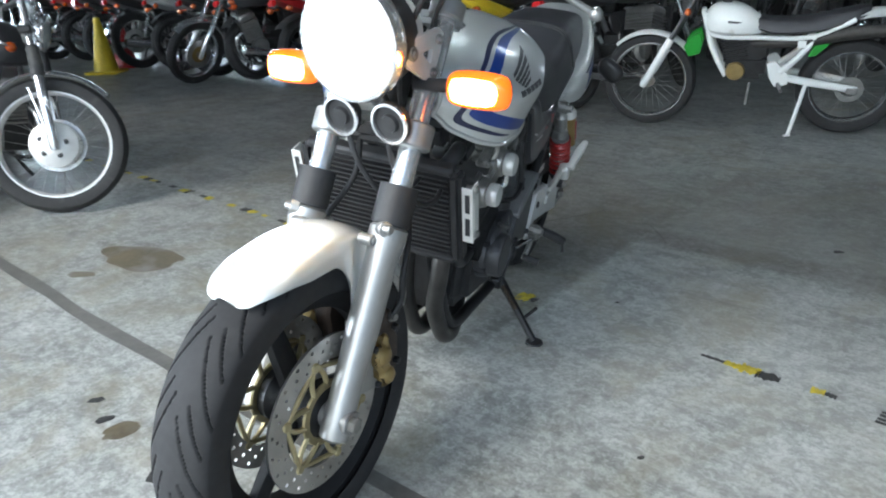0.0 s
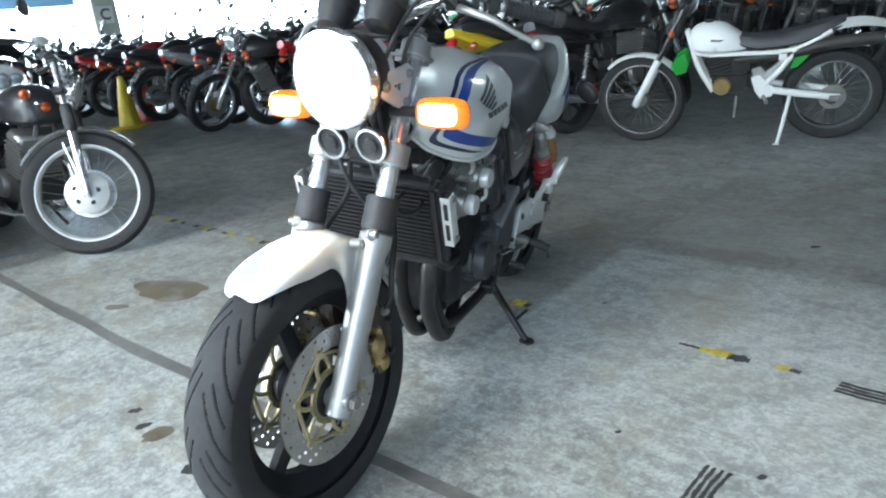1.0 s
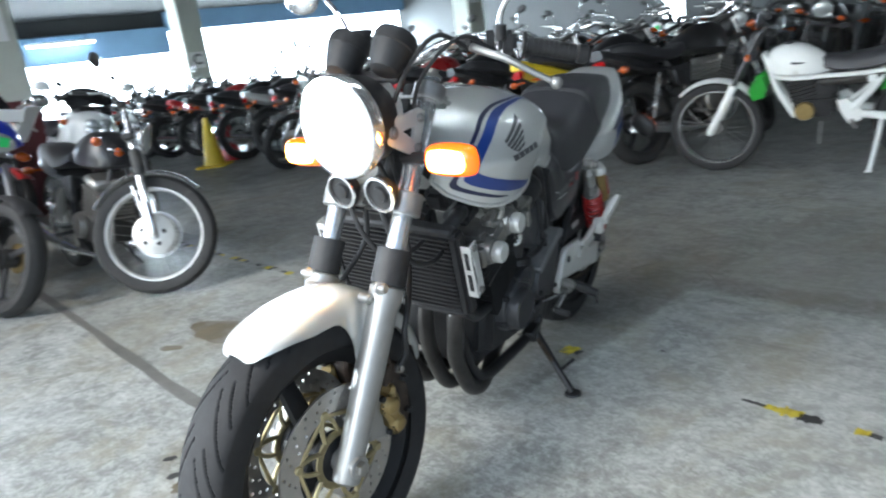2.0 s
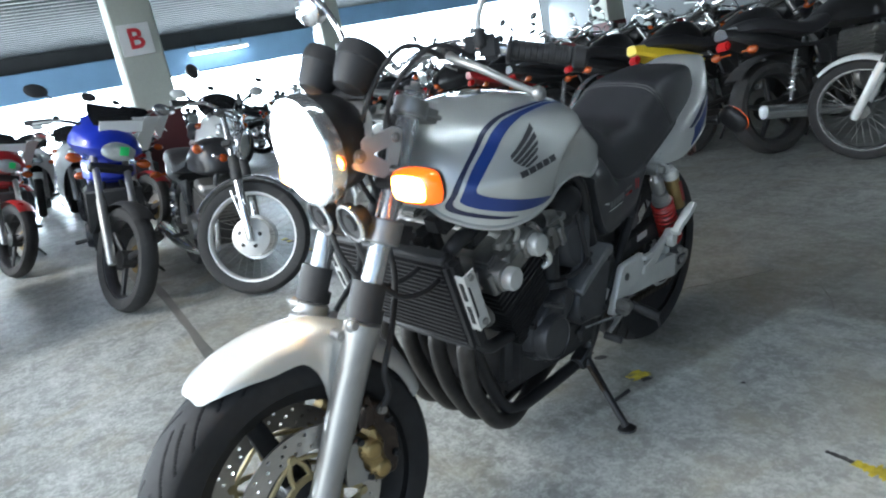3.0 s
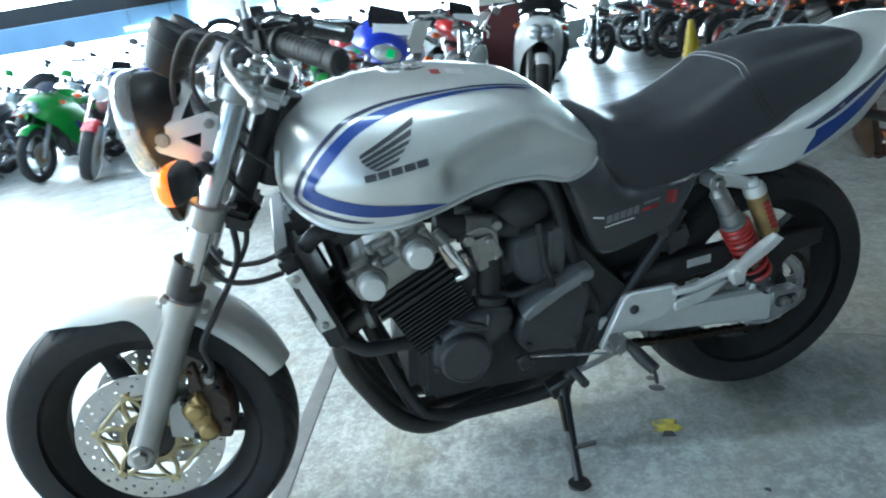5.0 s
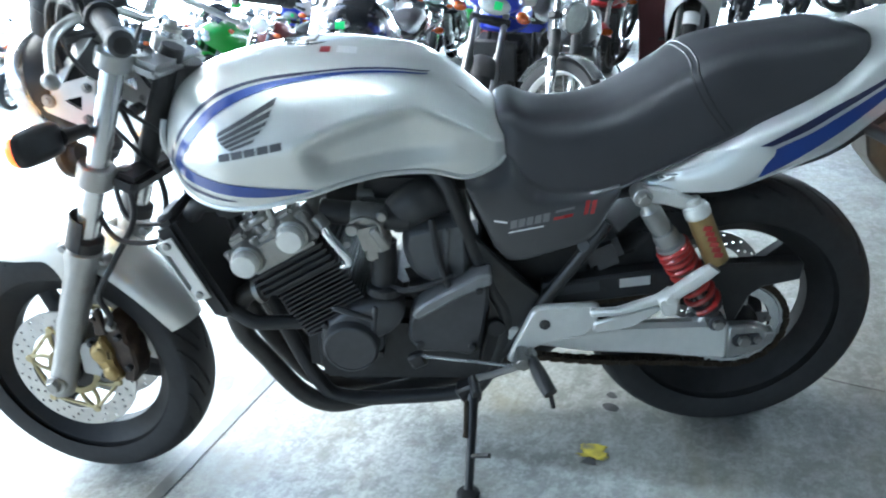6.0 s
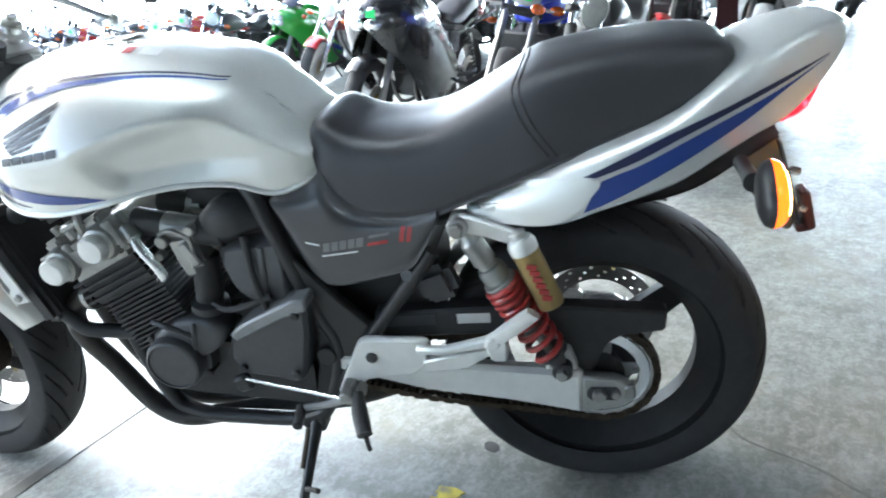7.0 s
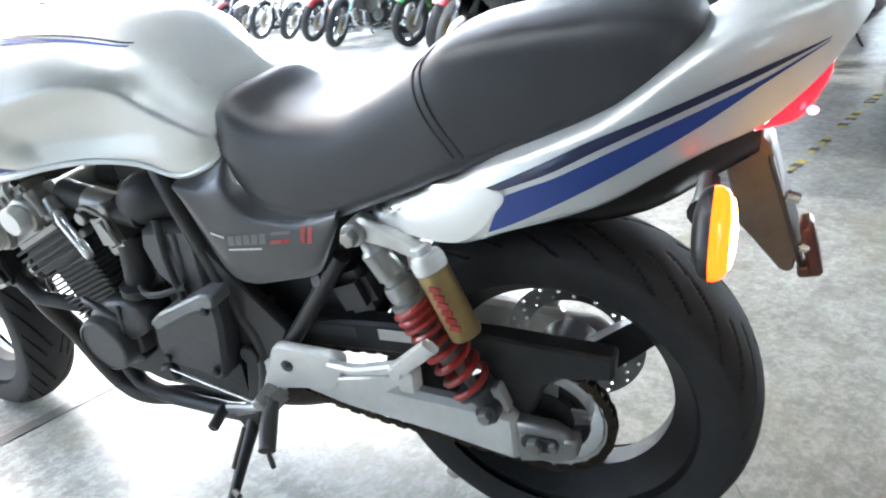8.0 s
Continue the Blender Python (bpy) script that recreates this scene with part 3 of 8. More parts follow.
# ==== the silver motorcycle: x ahead, y to its left, z up, from the rear tyre's contact ====
BIKE = Matrix.Translation((0.130, 2.112, -0.005)) @ pose(0, 0, 0, 0, 0, -111.86) @ pose(0, 0, 0, -7.15, 0, 0)
bike = thing("motorcycle", BIKE, "silver naked roadster motorcycle with blue stripes on its side stand", "motorcycle")
RAKE = Vector((-0.459, 0, 0.8884))
STEM = Vector((1.047, 0, 0.972))
Y0 = 0.022
AXLE = Vector((1.434, Y0, 0.307))
STEER = Matrix.Translation(STEM) @ Matrix.Rotation(radians(-8.5), 4, RAKE) @ Matrix.Translation(-STEM) @ Matrix.Translation((0, 0.020, 0))


def bp(name, shape, mat, parent=None, label="", sharp=38, steer=False):
    return part(name, shape.moved(STEER) if steer else shape, mat, parent or bike, label, sharp)


def tyre(R, w, bead, c, grooves=0, n=96, flip=1):
    """A tyre round the y axis; grooves: how many slanted cuts on each half."""
    s = Shape()
    prof = []
    k = 88
    for i in range(k + 1):
        u = -1 + 2 * i / k
        a = u * math.pi * 0.62
        y = w / 2 * math.sin(a) / math.sin(math.pi * 0.5)
        r = R - (R - bead) * 0.62 * (1 - math.cos(a)) / (1 - math.cos(math.pi * 0.62)) - (R - bead) * 0.38 * max(0, (abs(u) - 0.72) / 0.28) ** 1.0
        prof.append((r, y, u))
    v, f, mi = [], [], []
    cut = np.zeros((n, k + 1), bool)
    if grooves:
        for i in range(n):
            for j in range(k + 1):
                u = prof[j][2]
                au = abs(u) / 0.70
                if 0.07 < au < 0.97:
                    ph = (i / n * grooves - flip * (4.0 * au - 1.5 * au * au) + (0.5 if u > 0 else 0)) % 1
                    long = int((i / n * grooves - flip * (4.0 * au - 1.5 * au * au) + (0.5 if u > 0 else 0)) // 1) % 2
                    if ph < 0.12 and (long or 0.28 < au < 0.80):
                        cut[i, j] = True
    for i in range(n):
        w0 = 2 * math.pi * i / n
        for j, (r, y, u) in enumerate(prof):
            d = 0.006 if cut[i, j] else 0
            v.append((c[0] + (r - d) * math.cos(w0), c[1] + y, c[2] + (r - d) * math.sin(w0)))
    for i in range(n):
        for j in range(k):
            q = (i, j), ((i + 1) % n, j), ((i + 1) % n, j + 1), (i, j + 1)
            f.append(tuple(a * (k + 1) + b for a, b in q))
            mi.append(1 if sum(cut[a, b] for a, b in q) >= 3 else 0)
    s.add(v, f)
    s.m = mi
    return s


def rim_band(bead, w, c, deep=0.03, n=72):
    h = w / 2
    return Shape().lathe([(bead + 0.012, -h), (bead + 0.012, -h + 0.006), (bead - 0.004, -h + 0.012), (bead - deep, -h * 0.35), (bead - deep, h * 0.35), (bead - 0.004, h - 0.012), (bead + 0.012, h - 0.006), (bead + 0.012, h), (bead - 0.006, h), (bead - deep - 0.012, h * 0.3), (bead - deep - 0.012, -h * 0.3), (bead - 0.006, -h)], c, (0, 1, 0), n, True)


def cast_spokes(c, r0, r1, count, w0, w1, thick, start=0.0):
    s = Shape()
    for i in range(count):
        a = start + 2 * math.pi * i / count
        ca, sa = math.cos(a), math.sin(a)
        rows = []
        for t in (0, 0.25, 0.6, 0.9, 1.0):
            r = r0 + (r1 - r0) * t
            w = w0 + (w1 - w0) * t + (0.02 if t > 0.95 else 0)
            th = thick * (1.2 - 0.4 * t)
            ring = []
            for sx, sy in ((-1, -0.7), (-0.7, -1), (0.7, -1), (1, -0.7), (1, 0.7), (0.7, 1), (-0.7, 1), (-1, 0.7)):
                ring.append((c[0] + r * ca - sx * w / 2 * sa, c[1] + sy * th / 2, c[2] + r * sa + sx * w / 2 * ca))
            rows.append(ring)
        s.skin(rows, 2, 1, True)
    return s


def drilled_disc(c, r0, r1, thick, n=132, bands=7):
    """A ring with square-cut holes through it in slanted rows."""
    s = Shape()
    rs = [r0 + (r1 - r0) * i / bands for i in range(bands + 1)]
    gone = lambda i, b: (b == 1 and i % 6 == 0) or (b == 3 and i % 6 == 2) or (b == 5 and i % 6 == 4)
    v = [(c[0] + r * math.cos(2 * math.pi * i / n), c[1] + h * thick / 2, c[2] + r * math.sin(2 * math.pi * i / n)) for h in (-1, 1) for r in rs for i in range(n)]
    ix = lambda h, b, i: (h * (bands + 1) + b) * n + i % n
    f = []
    solid = lambda i, b: 0 <= b < bands and not gone(i % n, b)
    for i in range(n):
        for b in range(bands):
            if solid(i, b):
                f += [(ix(0, b, i), ix(0, b, i + 1), ix(0, b + 1, i + 1), ix(0, b + 1, i)), (ix(1, b, i), ix(1, b + 1, i), ix(1, b + 1, i + 1), ix(1, b, i + 1))]
                if not solid(i, b - 1):
                    f.append((ix(0, b, i), ix(1, b, i), ix(1, b, i + 1), ix(0, b, i + 1)))
                if not solid(i, b + 1):
                    f.append((ix(0, b + 1, i), ix(0, b + 1, i + 1), ix(1, b + 1, i + 1), ix(1, b + 1, i)))
                if not solid(i - 1, b):
                    f.append((ix(0, b, i), ix(0, b + 1, i), ix(1, b + 1, i), ix(1, b, i)))
                if not solid(i + 1, b):
                    f.append((ix(0, b, i + 1), ix(1, b, i + 1), ix(1, b + 1, i + 1), ix(0, b + 1, i + 1)))
    return s.add(v, f)


def carrier(c, r0, thick):
    """The inner ring that holds a brake disc's arms."""
    return Shape().lathe([(r0 - 0.012, -thick / 2), (r0, -thick / 2), (r0, thick / 2), (r0 - 0.012, thick / 2)], c, (0, 1, 0), 40, True)


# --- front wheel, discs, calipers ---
bp("front_tyre", tyre(0.294, 0.120, 0.222, AXLE, 30, 660, -1), [RUBBER, GROOVE_SHADE], None, "black tyre with slanted tread grooves", steer=True, sharp=60)
fr = bp("front_rim", rim_band(0.222, 0.092, AXLE), RIM_BLACK, None, "black cast rim", steer=True)
for i in range(3):
    bp("spoke", cast_spokes(AXLE, 0.035, 0.205, 1, 0.042, 0.034, 0.028, radians(72 + 120 * i)), RIM_BLACK, fr, steer=True)
bp("hub", Shape().lathe([(0.022, -0.062), (0.05, -0.058), (0.052, -0.04), (0.036, -0.025), (0.036, 0.025), (0.052, 0.04), (0.05, 0.058), (0.022, 0.062)], AXLE, (0, 1, 0), 32), BLACK, fr, steer=True)
for side in (1, -1):
    dc = AXLE + Vector((0, 0.060 * side, 0))
    d = bp("front_brake_disc", drilled_disc(dc, 0.103, 0.148, 0.0045), DISC, None, "drilled steel brake disc", 30, True)
    bp("carrier", carrier(dc + Vector((0, 0.001 * side, 0)), 0.060, 0.006), PALE_GOLD, d, "gold brake disc carrier", steer=True)
    P = lambda r, a: (dc.x + r * math.cos(a), dc.y + 0.001 * side, dc.z + r * math.sin(a))
    for i in range(6):
        a, q = 2 * math.pi * i / 6 + 0.3, math.pi / 6
        tip = P(0.106, a)
        arm = Shape().tube([P(0.056, a - q * 0.62), P(0.083, a - q * 0.36), tip, P(0.083, a + q * 0.36), P(0.056, a + q * 0.62)], 0.0050, 6, 3).rod((tip[0], tip[1] - 0.006, tip[2]), (tip[0], tip[1] + 0.006, tip[2]), 0.0095, 12)
        bp("carrier_arm", arm.tube([tip, P(0.092, a + q), P(0.106, a + 2 * q)], 0.0046, 6, 4), PALE_GOLD, d, steer=True)
    bp("hub_ring", Shape().lathe([(0.050, 0), (0.062, 0), (0.061, 0.004), (0.051, 0.004)], dc, (0, side, 0), 40, True), PALE_GOLD, d, steer=True)
    # two-lobed gold piston housing, brown sliding body behind it, ribbed pad cover above
    cy = lambda d: Y0 + d * side
    at = lambda u, v: (AXLE.x + u, AXLE.z + v)
    lobes = [at(-0.117 + 0.027 * math.cos(a), 0.068 + 0.027 * math.sin(a)) for a in np.linspace(radians(100), radians(-45), 9)]
    lobes += [at(-0.130 + 0.024 * math.cos(a), 0.020 + 0.024 * math.sin(a)) for a in np.linspace(radians(30), radians(-165), 11)]
    lobes += [at(-0.117 + 0.027 * math.cos(a), 0.068 + 0.027 * math.sin(a)) for a in np.linspace(radians(-135), radians(-215), 6)]
    lobes += [at(-0.133, 0.108), at(-0.124, 0.112)]
    lo, hi = sorted((cy(0.066), cy(0.108)))
    cal = Shape().plate(lobes, lo, hi, 0.007)
    for u, v, r in ((-0.117, 0.068, 0.016), (-0.130, 0.021, 0.014)):
        p = at(u, v)
        cal.lathe([(r + 0.004, 0.0), (r, 0.006), (r * 0.7, 0.008), (0.002, 0.008)], (p[0], cy(0.106), p[1]), (0, side, 0), 22)
    c0 = bp("brake_caliper", cal, GOLD, None, "gold two-piston brake caliper", steer=True)
    lo, hi = sorted((cy(0.034), cy(0.092)))
    body = Shape().plate([at(-0.128, 0.105), at(-0.140, 0.150), at(-0.160, 0.146), at(-0.178, 0.122), at(-0.176, 0.092), at(-0.186, 0.080), at(-0.184, 0.022), at(-0.168, -0.014), at(-0.142, -0.010), at(-0.138, 0.040)], lo, hi, 0.006)
    bp("caliper_body", body, BROWN_METAL, c0, "dirty brown caliper body", steer=True)
    lo, hi = sorted((cy(0.080), cy(0.098)))
    bp("pad_cover", Shape().plate([at(-0.112, 0.108), at(-0.122, 0.165), at(-0.136, 0.170), at(-0.142, 0.110)], lo, hi, 0.003).rod((AXLE.x - 0.124, cy(0.07), AXLE.z + 0.150), (AXLE.x - 0.124, cy(0.104), AXLE.z + 0.150), 0.006, 10), BROWN_METAL, c0, steer=True)
    lo, hi = sorted((cy(0.084), cy(0.096)))
    bp("caliper_bracket", Shape().plate([at(-0.055, 0.015), at(-0.062, 0.085), at(-0.098, 0.100), at(-0.112, 0.084), at(-0.096, 0.070), at(-0.098, 0.030), at(-0.116, 0.012), at(-0.100, 0.004)], lo, hi, 0.002), FORK_GREY, c0, steer=True)
    for u, v in ((-0.098, 0.090), (-0.106, 0.012), (-0.166, 0.105), (-0.170, 0.030)):
        q = Vector((AXLE.x + u, cy(0.090), AXLE.z + v))
        bp("caliper_bolt", Shape().rod(q, q + Vector((0, 0.014 * side, 0)), 0.0075, 6), ENGINE, c0, steer=True)
    q = Vector((AXLE.x - 0.157, cy(0.088), AXLE.z + 0.131))
    bp("hose_banjo", Shape().lathe([(0.004, 0), (0.010, 0), (0.010, 0.010), (0.007, 0.010), (0.007, 0.017), (0.001, 0.017)], q, (0, side, 0), 14), ALLOY, c0, steer=True)

# --- fork, yokes ---
FY = 0.092
for side in (1, -1):
    base = Vector((AXLE.x + 0.004, Y0 + FY * side, AXLE.z))
    at = lambda s: base + RAKE * s
    low = Shape().lathe([(0.018, -0.040), (0.027, -0.034), (0.029, -0.01), (0.027, 0.03), (0.0275, 0.10), (0.030, 0.16), (0.030, 0.30), (0.035, 0.322), (0.035, 0.345), (0.028, 0.352)], base, RAKE, 28)
    low.rod(base + Vector((0, -0.03 * side, 0)), base + Vector((0, 0.030 * side, 0)), 0.023)
    leg = bp("fork_lower", low, FORK_GREY, None, "silver fork slider", steer=True)
    bp("axle_bolt", Shape().rod(base + Vector((0, 0.028 * side, 0)), base + Vector((0, 0.042 * side, 0)), 0.015, 6), ALLOY, leg, steer=True)
    bp("pinch_bolt", Shape().rod(at(0.345) + Vector((0.030, 0.008 * side, 0.012)), at(0.345) + Vector((0.030, 0.026 * side, 0.012)), 0.009, 10).rod(at(0.345) + Vector((0.022, 0.0, 0.008)), at(0.345) + Vector((0.032, 0.016 * side, 0.012)), 0.014, 12), FORK_GREY, leg, steer=True)
    bp("dust_seal", Shape().lathe([(0.028, 0.348), (0.034, 0.352), (0.034, 0.374), (0.024, 0.380)], base, RAKE, 24), PLASTIC, leg, "black dust seal", steer=True)
    guard = []
    for s in (0.354, 0.375, 0.40, 0.422):
        row = []
        for w in np.linspace(-105, 105, 9):
            a = radians(w)
            fw = Vector((0.8884, 0, 0.459))
            row.append(at(s) + (fw * math.cos(a) + Vector((0, 1, 0)) * math.sin(a)) * 0.036)
        guard.append(row)
    g = Shape().skin(guard, 2, 2)
    inner = [[Vector(p) * 0.93 + at(s) * 0.07 for p in row] for s, row in zip((0.354, 0.375, 0.40, 0.422), guard)]
    g.skin(inner, 2, 2)
    bp("fork_guard", g, PLASTIC, leg, "dark grey plastic slider guard", steer=True)
    bp("fork_tube", Shape().lathe([(0.0205, 0.30), (0.0205, 0.770), (0.018, 0.775)], base, RAKE, 28), HARD_CHROME, None, "bright fork tube", steer=True)
    bp("fork_cap", Shape().lathe([(0.019, 0.768), (0.019, 0.780), (0.010, 0.783), (0.010, 0.792)], base, RAKE, 20), ALLOY, None, steer=True)
stem0 = Vector((AXLE.x, Y0, AXLE.z))
for s, th, r, mt, nm in ((0.515, 0.045, 0.034, FORK_GREY, "lower_yoke"), (0.745, 0.032, 0.032, FORK_GREY, "top_yoke")):
    yk = bp(nm, Shape().box(stem0 + RAKE * s + Vector((-0.045, 0, -0.022)), (0.055, 0.19, th * 0.8), (0, -26, 0), 0.01, 2), FORK_GREY if s > 0.7 else ENGINE, None, "cast fork yoke", steer=True)
    for side in (1, -1):
        b0 = stem0 + Vector((0.004, FY * side, 0)) + RAKE * s
        y = Shape().lathe([(r - 0.003, -th / 2), (r, -th / 2 + 0.003), (r, th / 2 - 0.003), (r - 0.003, th / 2)], b0, RAKE, 28)
        y.box(b0 + Vector((-0.035, -0.03 * side, -0.01)), (0.022, 0.03, th * 0.8), (0, -26, 0), 0.005)
        bp("fork_clamp", y, mt, yk, "silver cast fork clamp", steer=True)
bp("steering_stem", Shape().rod(stem0 + RAKE * 0.51 + Vector((-0.035, 0, -0.02)), stem0 + RAKE * 0.775 + Vector((-0.045, 0, -0.022)), 0.022), ENGINE, None, steer=True)

# --- front fender ---
rows = []
for ang in (61, 62, 64.5, 69, 76, 84, 91, 97, 102, 106, 109, 112, 115, 119, 126, 140, 153, 161):
    a = radians(ang)
    t = (ang - 61) / 100
    w = 0.030 + 0.045 * min(1, (t * 9.0) ** 0.5) * min(1, (1.03 - t) * 3.5 + 0.35)
    R = 0.336 - 0.016 * abs(t - 0.45) * 2 - 0.005 * max(0.0, 1 - t * 20)
    tab = max(0.0, min(1.0, (ang - 94) / 16)) if ang < 113 else max(0.0, 1 - (ang - 112) / 5)
    deep = (0.030 + 0.012 * math.exp(-((ang - 90) / 30) ** 2)) * min(1.0, 0.06 + t * 3.8) + 0.092 * tab ** 2
    row = []
    for u in (-1, -0.9, -0.80, -0.70, -0.38, 0, 0.38, 0.70, 0.80, 0.9, 1):
        k = min(1.0, max(0.0, (abs(u) - 0.70) / 0.30))
        drop = 0.013 * min(1.0, abs(u) / 0.70) ** 2 + deep * k ** 1.25
        out = (abs(u) if abs(u) <= 0.70 else 0.70 + 0.29 * (1 - (1 - k) ** 1.7)) * w
        rr = R - drop
        row.append((AXLE.x + rr * math.cos(a), Y0 + math.copysign(out, u), AXLE.z + rr * math.sin(a)))
    rows.append(row)
fend = Shape().skin(rows, 4, 4)
fend.skin([[((p[0] - AXLE.x) * 0.991 + AXLE.x, (p[1] - Y0) * 0.97 + Y0, (p[2] - AXLE.z) * 0.991 + AXLE.z) for p in r] for r in rows], 4, 4)
fd = bp("front_fender", fend, SILVER, None, "silver painted front fender", 60, True)
for side in (1, -1):
    fork_at = Vector((AXLE.x + 0.004, Y0 + FY * side, AXLE.z)) + RAKE * 0.325
    for dx, dz in ((0.036, 0.010), (-0.036, -0.012)):
        q = fork_at + Vector((dx, -0.014 * side, dz))
        bp("fender_bolt", Shape().rod(q + Vector((0, -0.016 * side, 0)), q + Vector((0, 0.012 * side, 0)), 0.0105, 16).rod(q + Vector((0, 0.011 * side, 0)), q + Vector((0, 0.016 * side, 0)), 0.006, 6), FORK_GREY, fd, steer=True)

# --- headlamp and its brackets ---
HL = Vector((1.286, 0.044, 0.927))
HAX = Vector((0.985, 0, -0.10)).normalized()
lampb = bp("headlamp", Shape().lathe([(0.02, -0.115), (0.060, -0.108), (0.084, -0.075), (0.092, -0.03), (0.093, -0.008)], HL, HAX, 44), BLACK, None, "round headlamp with black shell, lit", steer=True)
bp("headlamp_ring", Shape().lathe([(0.092, -0.022), (0.098, -0.018), (0.101, -0.002), (0.097, 0.010), (0.090, 0.011), (0.090, 0.0)], HL, HAX, 56), CHROME, lampb, "chrome headlamp rim", steer=True)
bp("headlamp_glass", Shape().lathe([(0.0905, 0.004), (0.080, 0.012), (0.055, 0.019), (0.025, 0.022), (0.004, 0.0225)], HL, HAX, 48), BULB, lampb, "lit headlamp glass", steer=True)
for side in (1, -1):
    cy = 0.038
    y1, y2 = cy + 0.084 * side, cy + 0.092 * side
    hole = [(1.205, 0.9085), (1.168, 0.9135), (1.176, 0.888)]
    rim_o = [(1.252, 0.924), (1.238, 0.932), (1.150, 0.946), (1.134, 0.936), (1.158, 0.856), (1.182, 0.858), (1.246, 0.890), (1.254, 0.906)]
    br = Shape()
    # a three-cornered plate round an open middle, and the arm that rises to the dials
    inner_i = (0, 0, 1, 1, 2, 2, 0, 0)
    for i in range(8):
        j = (i + 1) % 8
        q = [rim_o[i], rim_o[j], hole[inner_i[j]]] + ([hole[inner_i[i]]] if inner_i[i] != inner_i[j] else [])
        br.plate(q, y1, y2, 0.0)
    rows_arm = [[(x + dx, y + dy, z) for dx, dy in ((-0.020, -0.004), (-0.020, 0.004), (0.020, 0.004), (0.020, -0.004))] for x, y, z in ((1.222, cy + 0.088 * side, 0.918), (1.218, cy + 0.087 * side, 0.938), (1.202, cy + 0.070 * side, 0.966), (1.190, cy + 0.042 * side, 0.990), (1.186, cy + 0.022 * side, 1.004))]
    br.skin([[(px_ + (0.006 if i == 0 else 0.0), py_, pz_) for px_, py_, pz_ in r] for i, r in enumerate(rows_arm)], 4, 1, True)
    hb = bp("headlamp_bracket", br, SWING, None, "silver plate headlamp bracket", steer=True)
    for x, z, r in ((1.234, 0.910, 0.0125), (1.152, 0.927, 0.009), (1.168, 0.872, 0.009)):
        bp("bolt", Shape().rod((x, y1, z), (x, y2 + 0.006 * side, z), r, 14).rod((x, y2 + 0.004 * side, z), (x, y2 + 0.009 * side, z), r * 0.55, 6), ALLOY, hb, steer=True)


def indicator(c, out, name, front=1, droop=0.0):
    """A turn lamp: stalk, black housing and amber lens; out: +1 to the left."""
    x, y, z = c
    ring = [(math.cos(a) * 0.5, math.sin(a) * 0.5) for a in np.linspace(0, 2 * math.pi, 13)[:-1]]
    g = 0.86 if front > 0 else 0.84
    deep = lambda u: u * (0.75 if front > 0 else 0.6) if u < 0 else u * (1.25 if front > 0 else 0.9)
    bend, fat = (0.6, 1.0) if front > 0 else (0.82, 1.3)
    cd, sd_ = math.cos(radians(droop)), math.sin(radians(droop))
    box = lambda u, w, h: [(x + deep(u) * g * front, y + out * (px * w * cd - pz * h * fat * sd_) * g, z + (pz * h * fat * cd + px * w * sd_) * g) for px, pz in [(math.copysign(abs(p) ** bend, p), math.copysign(abs(q) ** bend, q)) for p, q in ring]]
    st = front > 0
    h = bp(name, Shape().skin([box(-0.034, 0.012, 0.010), box(-0.030, 0.055, 0.032), box(-0.016, 0.092, 0.050), box(0.002, 0.104, 0.056)], 3, 2, True), BLACK, None, "turn indicator, black housing, amber lens", steer=st)
    bp("lens", Shape().skin([box(0.0025, 0.103, 0.055), box(0.013, 0.101, 0.053), box(0.024, 0.085, 0.044), box(0.028, 0.05, 0.026), box(0.029, 0.01, 0.005)], 3, 2, True), AMBER, h, "amber indicator lens", steer=st)
    bp("bulb", Shape().skin([box(0.0185, 0.086, 0.044), box(0.0270, 0.074, 0.037), box(0.0315, 0.040, 0.020), box(0.0330, 0.006, 0.003)], 3, 2, True), LIT_CORE, h, "lit bulb glowing in the lens", steer=st)
    bp("stalk", Shape().tube([(x - 0.012 * front, y - out * 0.135, z - 0.006), (x - 0.012 * front, y - out * 0.08, z - 0.003), (x - 0.012 * front, y - out * 0.04, z)], [0.012, 0.012, 0.015], 12), PLASTIC, h, steer=st)
    return h


indicator((1.193, 0.238, 0.858), 1, "front_indicator")
indicator((1.193, 0.078 - 0.238, 0.858), -1, "front_indicator")
for y in (0.100, -0.004):
    h = Vector((1.255, y, 0.795))
    hn = bp("horn", Shape().lathe([(0.006, -0.035), (0.022, -0.03), (0.024, -0.014), (0.036, -0.010), (0.037, 0.0), (0.033, 0.004), (0.029, -0.001), (0.017, -0.001), (0.015, 0.006), (0.004, 0.007)], h, (0.97, 0, -0.2), 30), PLASTIC, None, "black and bright disc horn", steer=True)
    bp("horn_ring", Shape().lathe([(0.031, 0.001), (0.0375, 0.001), (0.037, 0.005), (0.032, 0.006)], h, (0.97, 0, -0.2), 30, True), CHROME, hn, steer=True)
for side in (1, -1):
    c = Vector((1.188, 0.046 + 0.060 * side, 1.055))
    ax = Vector((-0.62, 0, 0.78)).normalized()
    gg = bp("gauge", Shape().lathe([(0.018, -0.046), (0.028, -0.042), (0.036, -0.020), (0.0405, 0.004), (0.0430, 0.006), (0.0430, 0.026), (0.040, 0.034), (0.036, 0.032)], c, ax, 36), PLASTIC, None, "black cup-shaped dial gauge", steer=True)
    bp("gauge_glass", Shape().lathe([(0.0365, 0.028), (0.028, 0.031), (0.005, 0.032)], c, ax, 30), LENS, gg, steer=True)
